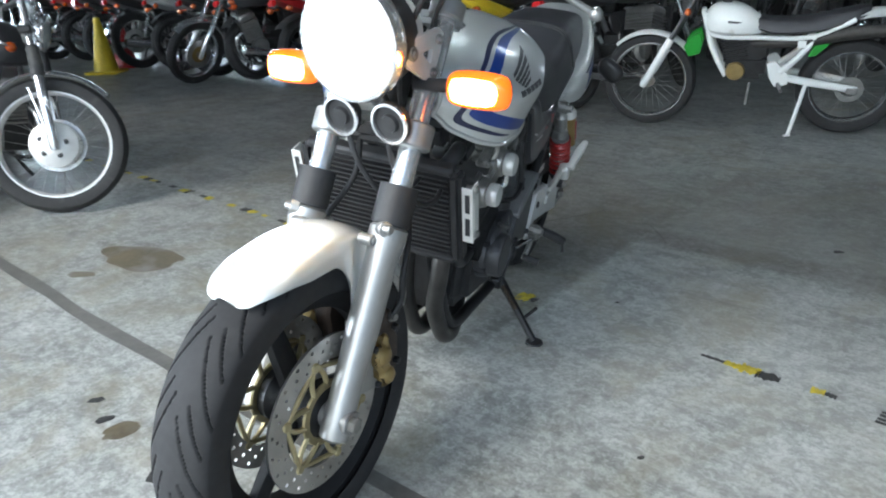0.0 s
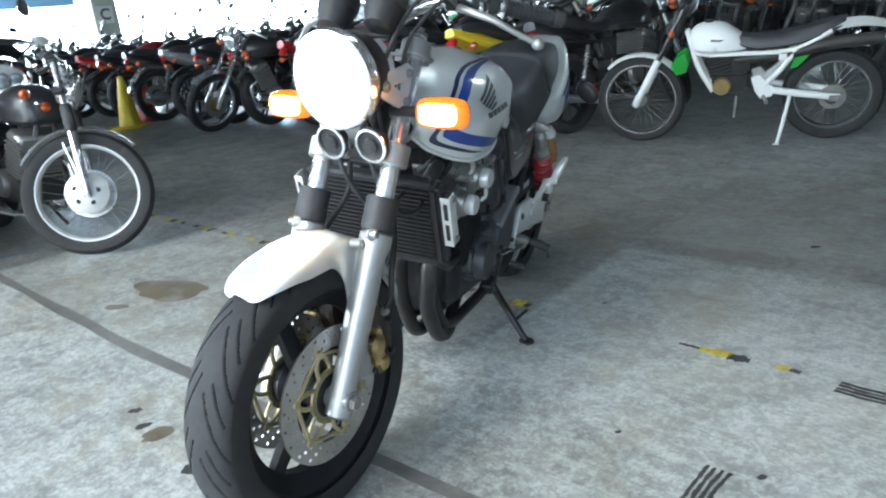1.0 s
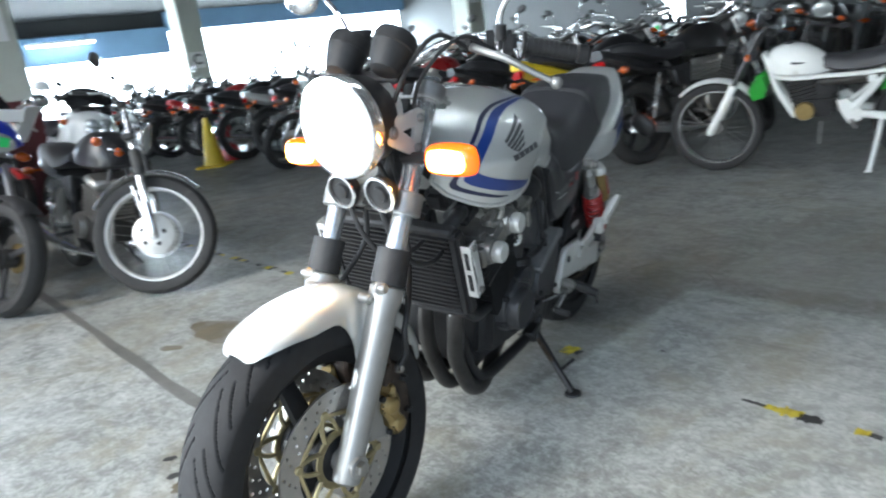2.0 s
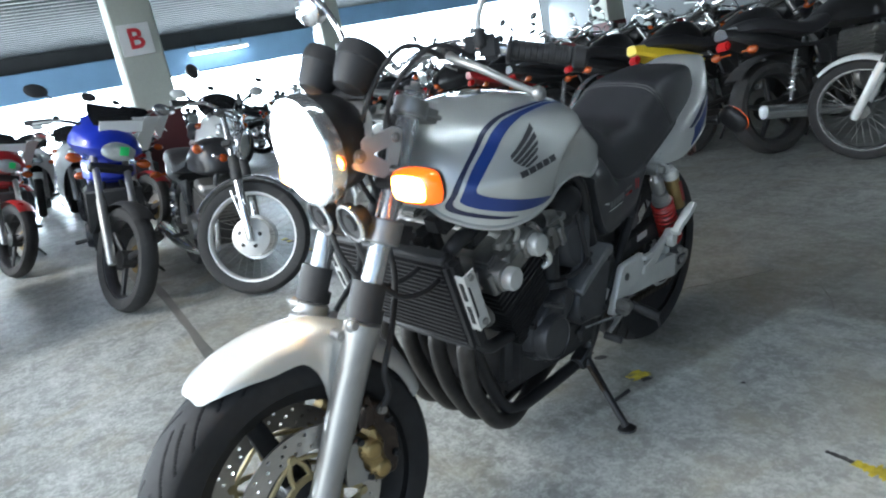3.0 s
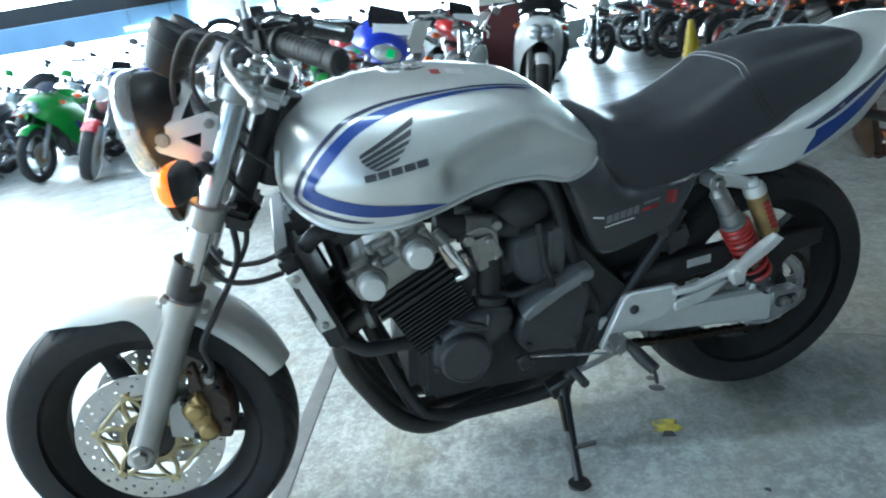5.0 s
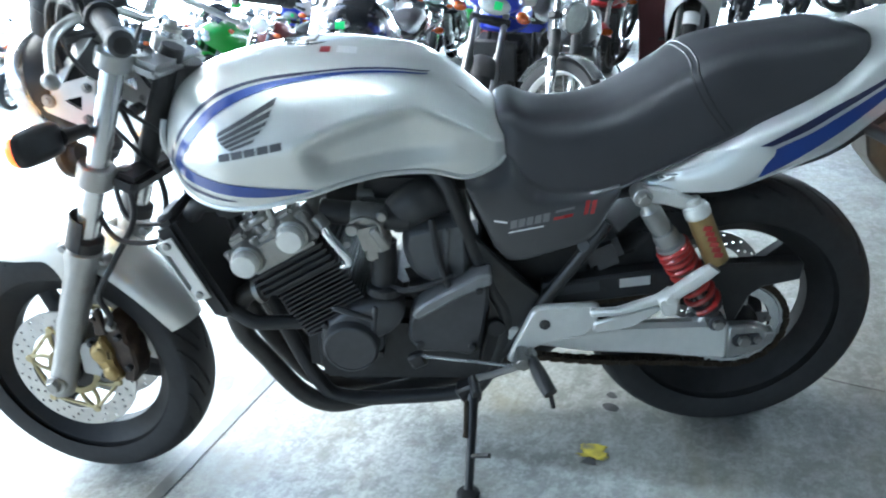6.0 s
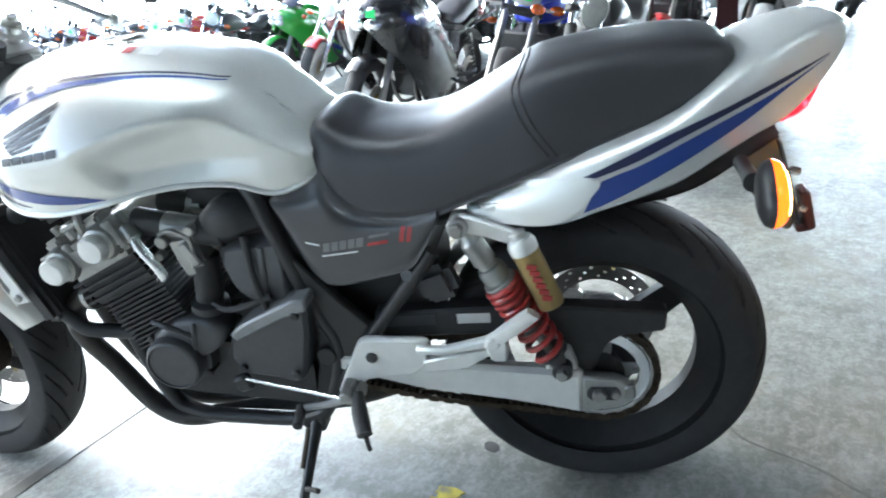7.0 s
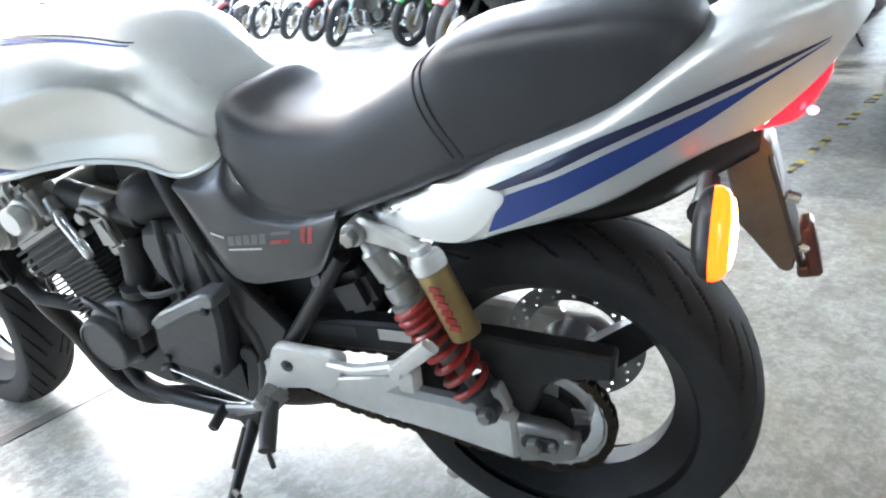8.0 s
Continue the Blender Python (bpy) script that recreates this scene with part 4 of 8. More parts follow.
bp("gauge_stay", Shape().box((1.185, 0.046, 1.01), (0.03, 0.15, 0.012), (0, 35, 0)), PLASTIC, None, steer=True)

# --- handlebar with grips, levers, mirrors, cables ---
CY = 0.046
fl = lambda p, side: (p[0], CY + (p[1] - CY) * side * 0.945, p[2] + 0.012)
bar = [fl((0.915, 0.372, 1.007), 1), fl((0.998, 0.272, 1.038), 1), fl((1.040, 0.215, 1.053), 1), fl((1.062, 0.14, 1.045), 1), fl((1.060, 0.09, 1.03), 1), (1.058, CY, 1.03)]
bar += [fl(p, -1) for p in bar[:-1][::-1]]
bp("handlebar", Shape().tube(bar, 0.0112, 12, 5), CHROME, None, "bright handlebar", steer=True)
for side in (1, -1):
    e, i0 = Vector(fl((0.913, 0.374, 1.006), side)), Vector(fl((0.990, 0.281, 1.035), side))
    d = (e - i0).normalized()
    L = (e - i0).length
    prof = [(0.014, 0), (0.024, 0.002), (0.024, 0.008), (0.0165, 0.010)]
    for k in range(9):
        s = 0.014 + k * (L - 0.03) / 9
        prof += [(0.0172, s), (0.0172, s + 0.007), (0.0162, s + 0.008), (0.0162, s + 0.0095)]
    prof += [(0.017, L - 0.012), (0.014, L - 0.01), (0.019, L - 0.006), (0.019, L + 0.012), (0.012, L + 0.018)]
    bp("grip", Shape().lathe(prof, i0, d, 22), PLASTIC, None, "black rubber grip with bar end", steer=True)
    sw = Shape().box(Vector(fl((1.008, 0.258, 1.042), side)), (0.036, 0.05, 0.044), (0, 0, -48 * side), 0.008, 2).box(Vector(fl((1.03, 0.232, 1.048), side)), (0.03, 0.028, 0.036), (0, 0, -48 * side), 0.007, 2)
    sw.rod(fl((0.985, 0.25, 1.05), side), fl((0.965, 0.243, 1.052), side), 0.007)
    bp("switch_box", sw, PLASTIC, None, "black handlebar switch box", steer=True)
    lv = Shape().tube([fl(p, side) for p in ((1.062, 0.205, 1.040), (1.075, 0.245, 1.030), (1.070, 0.30, 1.012), (1.050, 0.345, 0.985), (1.030, 0.379, 0.965))], [0.009, 0.008, 0.0075, 0.0065, 0.006], 10)
    lv.ball(fl((1.028, 0.383, 0.963), side), (0.0125, 0.0125, 0.0125))
    lver = bp("lever", lv, FORK_GREY, None, "silver control lever", steer=True)
    bp("lever_perch", Shape().box(fl((1.055, 0.200, 1.045), side), (0.035, 0.04, 0.026), (0, 0, -20 * side), 0.006), PLASTIC, lver, steer=True)
    st = bp("mirror", Shape().tube([fl(p, side) for p in ((1.032, 0.262, 1.055), (1.034, 0.268, 1.10), (1.028, 0.315, 1.150), (1.014, 0.37, 1.178), (1.005, 0.40, 1.182))], 0.0062, 10), CHROME, None, "rear-view mirror on a bright stem", steer=True)
    bp("mirror_boot", Shape().rod(fl((1.032, 0.262, 1.045), side), fl((1.033, 0.264, 1.075), side), 0.011), PLASTIC, st, steer=True)
    bp("mirror_shell", Shape().ball(fl((1.000, 0.455, 1.175), side), (0.022, 0.068, 0.040), 20, 10, (8 * side, 0, 12 * side)), CHROME, st, "oval bright mirror shell", steer=True)
    bp("mirror_pane", Shape().lathe([(0.036, 0), (0.036, 0.002), (0.03, 0.003)], fl((0.979, 0.452, 1.173), side), (-1, 0.1 * side, 0), 26), MIRROR, st, steer=True)
bp("brake_reservoir", Shape().lathe([(0.022, -0.018), (0.025, -0.015), (0.025, 0.010), (0.028, 0.012), (0.028, 0.022), (0.02, 0.024)], fl((1.075, 0.18, 1.065), -1), (0, 0, 1), 24), PLASTIC, None, steer=True)
for pts, r in (([(1.06, 0.20, 1.045), (1.14, 0.17, 1.075), (1.20, 0.12, 0.98), (1.18, 0.07, 0.86), (1.12, 0.04, 0.74)], 0.0048), ([(1.03, 0.23, 1.04), (1.10, 0.20, 1.07), (1.16, 0.14, 0.99), (1.12, 0.09, 0.88), (1.05, 0.06, 0.80)], 0.0042),
               ([(1.06, -0.10, 1.05), (1.15, -0.07, 1.08), (1.21, -0.02, 0.97), (1.17, 0.02, 0.84), (1.13, 0.03, 0.74)], 0.0055), ([(1.045, -0.15, 1.045), (1.12, -0.12, 1.06), (1.17, -0.06, 0.95), (1.10, -0.02, 0.85)], 0.0045)):
    bp("cable", Shape().tube(pts, r, 8, 6), PLASTIC, None, "black control cable", steer=True)
for side in (1, -1):
    fyy = Y0 + FY * side
    bp("brake_hose", Shape().tube([(1.17, Y0 + 0.05 * side, 0.74), (1.175, fyy - 0.03 * side, 0.66), (1.225, fyy + 0.005 * side, 0.58), (1.265, fyy + 0.02 * side, 0.52), (1.262, fyy + 0.014 * side, 0.47), (1.277, fyy + 0.004 * side, 0.440)], 0.0062, 10, 6), PLASTIC, None, "black brake hose", steer=True)
for pts in ([(1.245, 0.085, 0.77), (1.235, 0.10, 0.70), (1.20, 0.12, 0.64), (1.14, 0.12, 0.625), (1.075, 0.10, 0.63)], [(1.245, 0.00, 0.77), (1.24, 0.02, 0.71), (1.21, 0.05, 0.65), (1.14, 0.06, 0.64), (1.075, 0.06, 0.66)]):
    bp("horn_wire", Shape().tube(pts, 0.0055, 8, 5), PLASTIC, None, "black wiring sleeve", steer=True)

# --- tank ---
TANK = [(1.076, 0.862, 0.782, 0.112, 0.80, 0.104), (1.070, 0.880, 0.768, 0.126, 0.80, 0.117), (1.058, 0.898, 0.752, 0.143, 0.80, 0.131), (1.040, 0.914, 0.738, 0.167, 0.802, 0.157), (1.015, 0.928, 0.725, 0.190, 0.805, 0.180), (0.975, 0.940, 0.714, 0.216, 0.810, 0.200), (0.935, 0.946, 0.711, 0.234, 0.812, 0.211), (0.875, 0.952, 0.713, 0.240, 0.818, 0.216), (0.80, 0.954, 0.723, 0.240, 0.825, 0.206), (0.735, 0.948, 0.731, 0.226, 0.838, 0.184), (0.665, 0.934, 0.733, 0.205, 0.850, 0.165), (0.590, 0.912, 0.724, 0.180, 0.840, 0.150), (0.525, 0.865, 0.703, 0.158, 0.802, 0.142), (0.475, 0.815, 0.715, 0.138, 0.772, 0.132), (0.452, 0.792, 0.728, 0.120, 0.760, 0.118)]
rows = []
for x, zt, zb, w, zw, wl in TANK:
    half = [(wl - 0.035, zb + 0.018), (wl - 0.006, zb), (wl + 0.001, zb + 0.010), (wl + (w - wl) * 0.45, zb + (zw - zb) * 0.42), (wl + (w - wl) * 0.88, zb + (zw - zb) * 0.74), (w, zw)]
    half += [(w * a, zw + (zt - zw) * b) for a, b in ((0.925, 0.22), (0.80, 0.50), (0.60, 0.76), (0.36, 0.93), (0.15, 0.99))]
    rows.append([(x, y, z) for y, z in half] + [(x, 0, zt)] + [(x, -y, z) for y, z in half[::-1]] + [(x, 0, zb + 0.02)])
tank_shape = Shape().skin(rows, 10, 6, True, ends=False)
# the nose turns in round a deep recess for the steering head
mid = lambda p, k, x: (x, p[1] * k, 0.825 + (p[2] - 0.825) * k)
tank_shape.skin([rows[0], [mid(p, 0.965, 1.0775) for p in rows[0]], [mid(p, 0.92, 1.074) for p in rows[0]]], 3, 6, True, ends=False)
recess = [[mid(p, k, x) for p in rows[0]] for k, x in ((0.925, 1.075), (0.90, 1.05), (0.86, 0.99))]


CREASE = [Vector(q) for q in ((0.798, 0.725), (0.808, 0.771), (0.815, 0.808), (0.799, 0.831), (0.749, 0.851), (0.680, 0.866), (0.600, 0.877), (0.540, 0.880))]


def knee(p):
    """Presses the knee panel in behind the crease that runs up and back."""
    x, y, z = p
    if abs(y) < 0.08 or z > 0.88:
        return p
    if x > np.interp(z, (0.725, 0.771, 0.808, 0.831, 0.851, 0.866, 0.877, 0.880), (0.798, 0.808, 0.815, 0.799, 0.749, 0.680, 0.600, 0.540)):
        return p
    d = 1.0
    for a, b in zip(CREASE, CREASE[1:]):
        u = max(0.0, min(1.0, (Vector((x, z)) - a).dot(b - a) / (b - a).length_squared))
        d = min(d, (Vector((x, z)) - a.lerp(b, u)).length)
    t = min(1.0, d / 0.050)
    t = t * t * (3 - 2 * t) * min(1.0, max(0.0, (x - 0.46) / 0.16)) * min(1.0, max(0.0, (z - 0.738) / 0.035))
    return (x, y - math.copysign(0.024 * t, y), z)


tank_shape.v = [knee(p) for p in tank_shape.v]
tank = bp("fuel_tank", tank_shape, SILVER, None, "silver painted fuel tank with blue stripes", 50)
# recess in black: shade of the hollow and the dark frame put into its colour
bp("tank_recess", Shape().skin(recess, 3, 4, True), BLACK, tank, "black recess round the steering head, shade painted in")
low = [(x - 0.004 * 0, wl - 0.002, zb + 0.001) for x, zt, zb, w, zw, wl in TANK]
front_lip = [(1.070, 0.102, 0.858), (1.076, 0.111, 0.835), (1.079, 0.112, 0.808)]
for side in (1, -1):
    bp("tank_seam", Shape().tube([(x, y * side, z) for x, y, z in front_lip + low], 0.0055, 8, 4), SILVER, tank, "rolled tank seam")
cap = bp("tank_cap", Shape().lathe([(0.050, 0.0), (0.050, 0.006), (0.046, 0.009), (0.040, 0.007), (0.012, 0.009)], (0.80, 0, 0.946), (-0.1, 0, 1), 40), CHROME, tank, "bright fuel cap")
bp("cap_lock", Shape().box((0.79, 0, 0.955), (0.022, 0.05, 0.006)), ALLOY, cap)

# --- seat ---
SEAT = [(0.466, 0.798, 0.742, 0.085), (0.456, 0.808, 0.722, 0.112), (0.430, 0.811, 0.690, 0.128), (0.385, 0.789, 0.656, 0.137), (0.325, 0.782, 0.648, 0.142), (0.255, 0.790, 0.652, 0.144), (0.200, 0.812, 0.672, 0.143), (0.150, 0.838, 0.690, 0.142), (0.118, 0.855, 0.703, 0.142), (0.098, 0.866, 0.712, 0.142), (0.070, 0.875, 0.722, 0.141), (0.0, 0.885, 0.748, 0.134), (-0.08, 0.890, 0.779, 0.124), (-0.140, 0.890, 0.806, 0.114), (-0.176, 0.884, 0.824, 0.100), (-0.196, 0.874, 0.838, 0.078), (-0.206, 0.860, 0.846, 0.050)]
rows = []
for x, zt, zb, w in SEAT:
    h = zt - zb
    half = [(w - 0.02, zb), (w, zb + 0.006), (w * 1.0, zb + h * 0.22), (w * 0.965, zb + h * 0.50), (w * 0.90, zb + h * 0.76), (w * 0.74, zb + h * 0.93), (w * 0.42, zt - 0.001)]
    rows.append([(x, y, z) for y, z in half] + [(x, 0, zt)] + [(x, -y, z) for y, z in half[::-1]])
seat_shape = Shape().skin(rows, 5, 4, True)
seat = bp("seat", seat_shape, VINYL, None, "black vinyl two-step seat with seams", 60)

# --- tail cowl, lamp, carrier ---
COWL = [(0.204, 0.640, 0.664, 0.128), (0.190, 0.638, 0.674, 0.142), (0.12, 0.640, 0.702, 0.163), (0.062, 0.645, 0.726, 0.176), (0.030, 0.655, 0.742, 0.180), (0.0, 0.668, 0.754, 0.183), (-0.06, 0.687, 0.776, 0.180), (-0.12, 0.706, 0.801, 0.170), (-0.18, 0.735, 0.842, 0.150), (-0.225, 0.755, 0.868, 0.132), (-0.27, 0.772, 0.886, 0.110), (-0.315, 0.808, 0.896, 0.084), (-0.345, 0.842, 0.894, 0.058), (-0.364, 0.866, 0.884, 0.025)]
rows = []
for x, zb, zt, w in COWL:
    h = zt - zb
    half = [(w - 0.028, zb + 0.002), (w - 0.006, zb), (w, zb + h * 0.10), (w * 0.985, zb + h * 0.48), (w * 0.945, zb + h * 0.80), (w * 0.82, zb + h * 0.95), (w * 0.40, zt - 0.001)]
    rows.append([(x, y, z) for y, z in half] + [(x, 0, zt)] + [(x, -y, z) for y, z in half[::-1]])
cowl_shape = Shape().skin(rows, 5, 4, True)
cowl = bp("tail_cowl", cowl_shape, SILVER, None, "silver painted tail cowl with blue stripes", 50)
bp("tail_lamp", Shape().skin([[(x, y, z) for y, x, z in ((-w, x0, z0), (-w * 0.5, x1, z1), (0, x1 - 0.003, z1), (w * 0.5, x1, z1), (w, x0, z0))] for w, x0, z0, x1, z1 in ((0.050, -0.322, 0.822, -0.334, 0.820), (0.066, -0.308, 0.803, -0.332, 0.800), (0.088, -0.288, 0.784, -0.322, 0.780), (0.108, -0.266, 0.767, -0.306, 0.760), (0.086, -0.262, 0.764, -0.292, 0.756))], 4, 4), TAIL_RED, None, "red tail lamp, lit")
bp("tail_bulb", Shape().ball((-0.318, 0.060, 0.772), (0.006, 0.003, 0.005), 14, 8), LIT_RED, None, "lit bulb in the tail lamp")
bp("rear_mudguard", Shape().skin([[(x, y, z + (0.02 if abs(y) < 0.05 else 0)) for y in (-0.085, -0.05, 0, 0.05, 0.085)] for x, z in ((0.16, 0.60), (0.05, 0.625), (-0.06, 0.632), (-0.15, 0.655), (-0.22, 0.700), (-0.27, 0.735))], 4, 2).skin([[(x, y, z + 0.006 + (0.02 if abs(y) < 0.05 else 0)) for y in (-0.085, -0.05, 0, 0.05, 0.085)] for x, z in ((0.16, 0.60), (0.05, 0.625), (-0.06, 0.632), (-0.15, 0.655), (-0.22, 0.700), (-0.27, 0.735))], 4, 2), PLASTIC, None, "black plastic rear mudguard")
pb = bp("plate_carrier", Shape().plate([(-0.232, 0.700), (-0.270, 0.732), (-0.284, 0.718), (-0.300, 0.660), (-0.321, 0.577), (-0.317, 0.553), (-0.305, 0.552), (-0.250, 0.620)], -0.034, 0.034, 0.004), CARRIER, None, "dark plate carrier, no plate")
bp("carrier_plate", Shape().box((-0.303, 0.0, 0.640), (0.006, 0.10, 0.15), (0, 17, 0), 0.006), CASE, pb)
bp("reflector", Shape().box((-0.334, 0.03, 0.592), (0.016, 0.04, 0.070), (0, 14, 0), 0.004).box((-0.334, 0.03, 0.560), (0.025, 0.025, 0.016), (0, 10, 0), 0.003), DARK_RED, pb, "dark red reflector")
bp("carrier_bolt", Shape().rod((-0.300, 0.045, 0.665), (-0.316, 0.045, 0.66), 0.007, 8), CHROME, pb)
bp("carrier_bolt", Shape().rod((-0.32, 0.045, 0.60), (-0.332, 0.045, 0.596), 0.007, 8), CHROME, pb)
indicator((-0.232, 0.214, 0.702), 1, "rear_indicator", -1, -37.0)
indicator((-0.232, -0.214, 0.702), -1, "rear_indicator", -1, -37.0)

# --- side covers and frame ---
for side in (1, -1):
    rows = []
    for x in (0.529, 0.518, 0.502, 0.486, 0.465, 0.442, 0.424, 0.400, 0.365, 0.330, 0.300, 0.272, 0.250):
        hi = np.interp(x, (0.245, 0.340, 0.397, 0.425, 0.440, 0.531), (0.668, 0.660, 0.668, 0.700, 0.728, 0.700))
        lo = np.interp(x, (0.245, 0.262, 0.297, 0.330, 0.426, 0.455, 0.477, 0.500, 0.531), (0.655, 0.625, 0.566, 0.550, 0.527, 0.527, 0.537, 0.600, 0.688))
        rows.append([(x, (0.149 + 0.009 * math.sin(math.pi * min(1.0, v * 0.9 + 0.06)) - 0.026 * max(0.0, v - 0.78) ** 1.5 / 0.1) * side, lo + (hi - lo) * v) for v in (0, 0.1, 0.3, 0.5, 0.7, 0.82, 0.92, 1)] + [(x, 0.110 * side, hi - 0.004), (x, 0.110 * side, lo + 0.004)])
    cover_shape = Shape().skin(rows, 3, 3, True)
    cover = bp("side_cover", cover_shape, COVER, None, "dark grey side cover", 60)
    if side > 0:
        cover_l, cover_left = cover_shape, cover
    y = 0.135 * side
    bp("frame_tube", Shape().tube([(0.60, y * 0.8, 0.73), (0.565, y, 0.69), (0.530, y, 0.56), (0.498, y, 0.454), (0.478, y, 0.40), (0.490, y, 0.32), (0.545, y * 0.95, 0.215), (0.60, y * 0.85, 0.186), (0.72, y * 0.8, 0.180), (0.84, y * 0.8, 0.19), (0.90, y * 0.75, 0.235), (0.96, y * 0.6, 0.42), (1.02, y * 0.4, 0.70)], 0.0165, 12, 5), BLACK, None, "black frame tube")
    bp("frame_tube", Shape().tube([(0.270, y * 1.02, 0.585), (0.30, y * 1.04, 0.545), (0.40, y * 1.04, 0.42), (0.492, y * 1.02, 0.300)], 0.0135, 12, 4), BLACK, None, "black frame tube")
    bp("frame_tube", Shape().tube([(0.55, y * 0.85, 0.72), (0.30, y * 0.85, 0.635), (0.10, y * 0.75, 0.655), (-0.15, y * 0.6, 0.72)], 0.0125, 10, 4), BLACK, None, "black frame tube")
    bp("pivot_plate", Shape().plate([(0.545, 0.615), (0.510, 0.500), (0.512, 0.420), (0.522, 0.345), (0.552, 0.250), (0.530, 0.225), (0.480, 0.300), (0.431, 0.390), (0.404, 0.438), (0.455, 0.495), (0.508, 0.565)], y * 0.9, y * 1.08, 0.004), BLACK, None)
    bp("pivot_cap", Shape().rod((0.497, y, 0.375), (0.497, y + 0.022 * side, 0.375), 0.019), PLASTIC, None)
bp("frame_spine", Shape().tube([(1.05, 0.01, 0.86), (0.9, 0, 0.86), (0.7, 0, 0.83), (0.55, 0, 0.73)], 0.03, 12), BLACK, None)
bp("steering_head", Shape().rod((1.10, 0.012, 0.78), (1.035, 0.018, 0.945), 0.034, 20), BLACK, None)
bp("air_cleaner_lid", Shape().box((0.63, 0, 0.68), (0.20, 0.20, 0.07), (0, -6, 0), 0.02, 2), PLASTIC, None)

# --- engine ---
PIV = Vector((0.885, 0, 0.575))
EN = Matrix.Translation(PIV) @ pose(0, 0, 0, 0, 24, 0)
hd = Shape().box((0, 0, 0.035), (0.165, 0.36, 0.07), (0, 0, 0), 0.014, 2)
for sx in (-0.053, 0.053):
    hd.lathe([(0.020, -0.197), (0.030, -0.192), (0.034, -0.18), (0.034, -0.12), (0.030, -0.10), (0.030, 0.10), (0.034, 0.12), (0.034, 0.18), (0.030, 0.192), (0.020, 0.197)], (sx, 0, 0.048), (0, 1, 0), 26)
    hd.box((sx, 0.15, 0.086), (0.038, 0.05, 0.020), (0, 0, 0), 0.006, 2).box((sx, -0.15, 0.086), (0.038, 0.05, 0.020), (0, 0, 0), 0.006, 2)
hd.box((0, 0.168, 0.045), (0.06, 0.04, 0.05), (0, 0, 0), 0.010, 2).box((0, 0.165, 0.10), (0.055, 0.022, 0.016), (0, 0, 0), 0.005)
for sx in (-0.053, 0.053):
    for yy in (0.176, 0.135, -0.135, -0.176):
        hd.rod((sx - 0.030, yy, 0.030), (sx - 0.030, yy, 0.078), 0.009, 10).rod((sx + 0.030, yy, 0.030), (sx + 0.030, yy, 0.078), 0.009, 10)
hd.tube([(-0.02, 0.17, 0.07), (-0.04, 0.18, 0.10), (-0.03, 0.15, 0.125)], 0.007, 8)
eng = bp("engine", Shape().box((0.70, 0, 0.335), (0.40, 0.29, 0.20), (0, -6, 0), 0.035, 3).box((0.60, 0, 0.45), (0.18, 0.26, 0.13), (0, 12, 0), 0.03, 2).box((0.74, 0, 0.262), (0.26, 0.20, 0.10), (0, 0, 0), 0.025, 2), ENGINE, None, "black four-cylinder engine with alloy head cover")
bp("head_cover", hd.moved(EN), ALLOY, eng, "cast alloy cylinder head cover")
for sx in (-0.053, 0.053):
    for side in (1, -1):
        bp("cam_cap", Shape().lathe([(0.024, 0), (0.0255, 0.003), (0.0255, 0.018), (0.022, 0.023), (0.004, 0.024)], (sx, 0.195 * side, 0.048), (0, side, 0), 26).moved(EN), SWING, eng, "bright round cam end cap")
for x, z in ((0.0, 0.086), (0.02, 0.105), (-0.02, 0.072), (0.082, 0.03), (-0.083, 0.03)):
    bp("cover_bolt", Shape().rod((x, 0.172, z - 0.01), (x, 0.172, z + 0.008), 0.008, 8).moved(EN), ALLOY, eng)
bp("cylinder_head", Shape().ribbed(0.168, 0.345, -0.052, 0.004, 4, 0.012, Matrix()).moved(EN), ENGINE, eng)
fins = Shape().ribbed(0.150, 0.325, -0.175, -0.05, 13, 0.014, Matrix.Translation((-0.008, 0, 0)))
bp("cylinder_block", fins.moved(EN), ENGINE, eng, "black finned cylinder block")
bp("alternator_cover", Shape().lathe([(0.066, 0.10), (0.066, 0.158), (0.063, 0.170), (0.057, 0.174), (0.056, 0.196), (0.053, 0.203), (0.049, 0.205), (0.048, 0.202), (0.006, 0.202)], (0.790, 0, 0.384), (0, 1, 0), 44), CASE, eng, "round dark grey alternator cover")
bp("starter_cover", Shape().skin([[(0.755 + r * math.cos(a) * 1.1 - 0.45 * r * math.sin(a), y, 0.448 + r * math.sin(a) * 0.72 - 0.02) for a in np.linspace(0, 2 * math.pi, 13)[:-1]] for r, y in ((0.066, 0.12), (0.068, 0.165), (0.060, 0.182), (0.02, 0.186))], 3, 2, True), CASE, eng)
for a in (40, 95, 150, 215, 275, 335):
    ax, az = 0.790 + 0.064 * math.cos(math.radians(a)), 0.384 + 0.064 * math.sin(math.radians(a))
    bp("cover_bolt", Shape().rod((ax, 0.14, az), (ax, 0.176, az), 0.0075, 8), ENGINE, eng)
bp("starter_clamp", Shape().lathe([(0.030, 0), (0.036, 0.003), (0.036, 0.016), (0.030, 0.019)], (0.712, 0.136, 0.492), (0.13, 0, -0.99), 20), CASE, eng, "grey clamp ring")
bp("case_rib", Shape().box((0.775, 0.186, 0.458), (0.085, 0.012, 0.012), (0, -25, 0), 0.004).box((0.735, 0.184, 0.440), (0.010, 0.012, 0.06), (0, -12, 0), 0.003), CASE, eng)
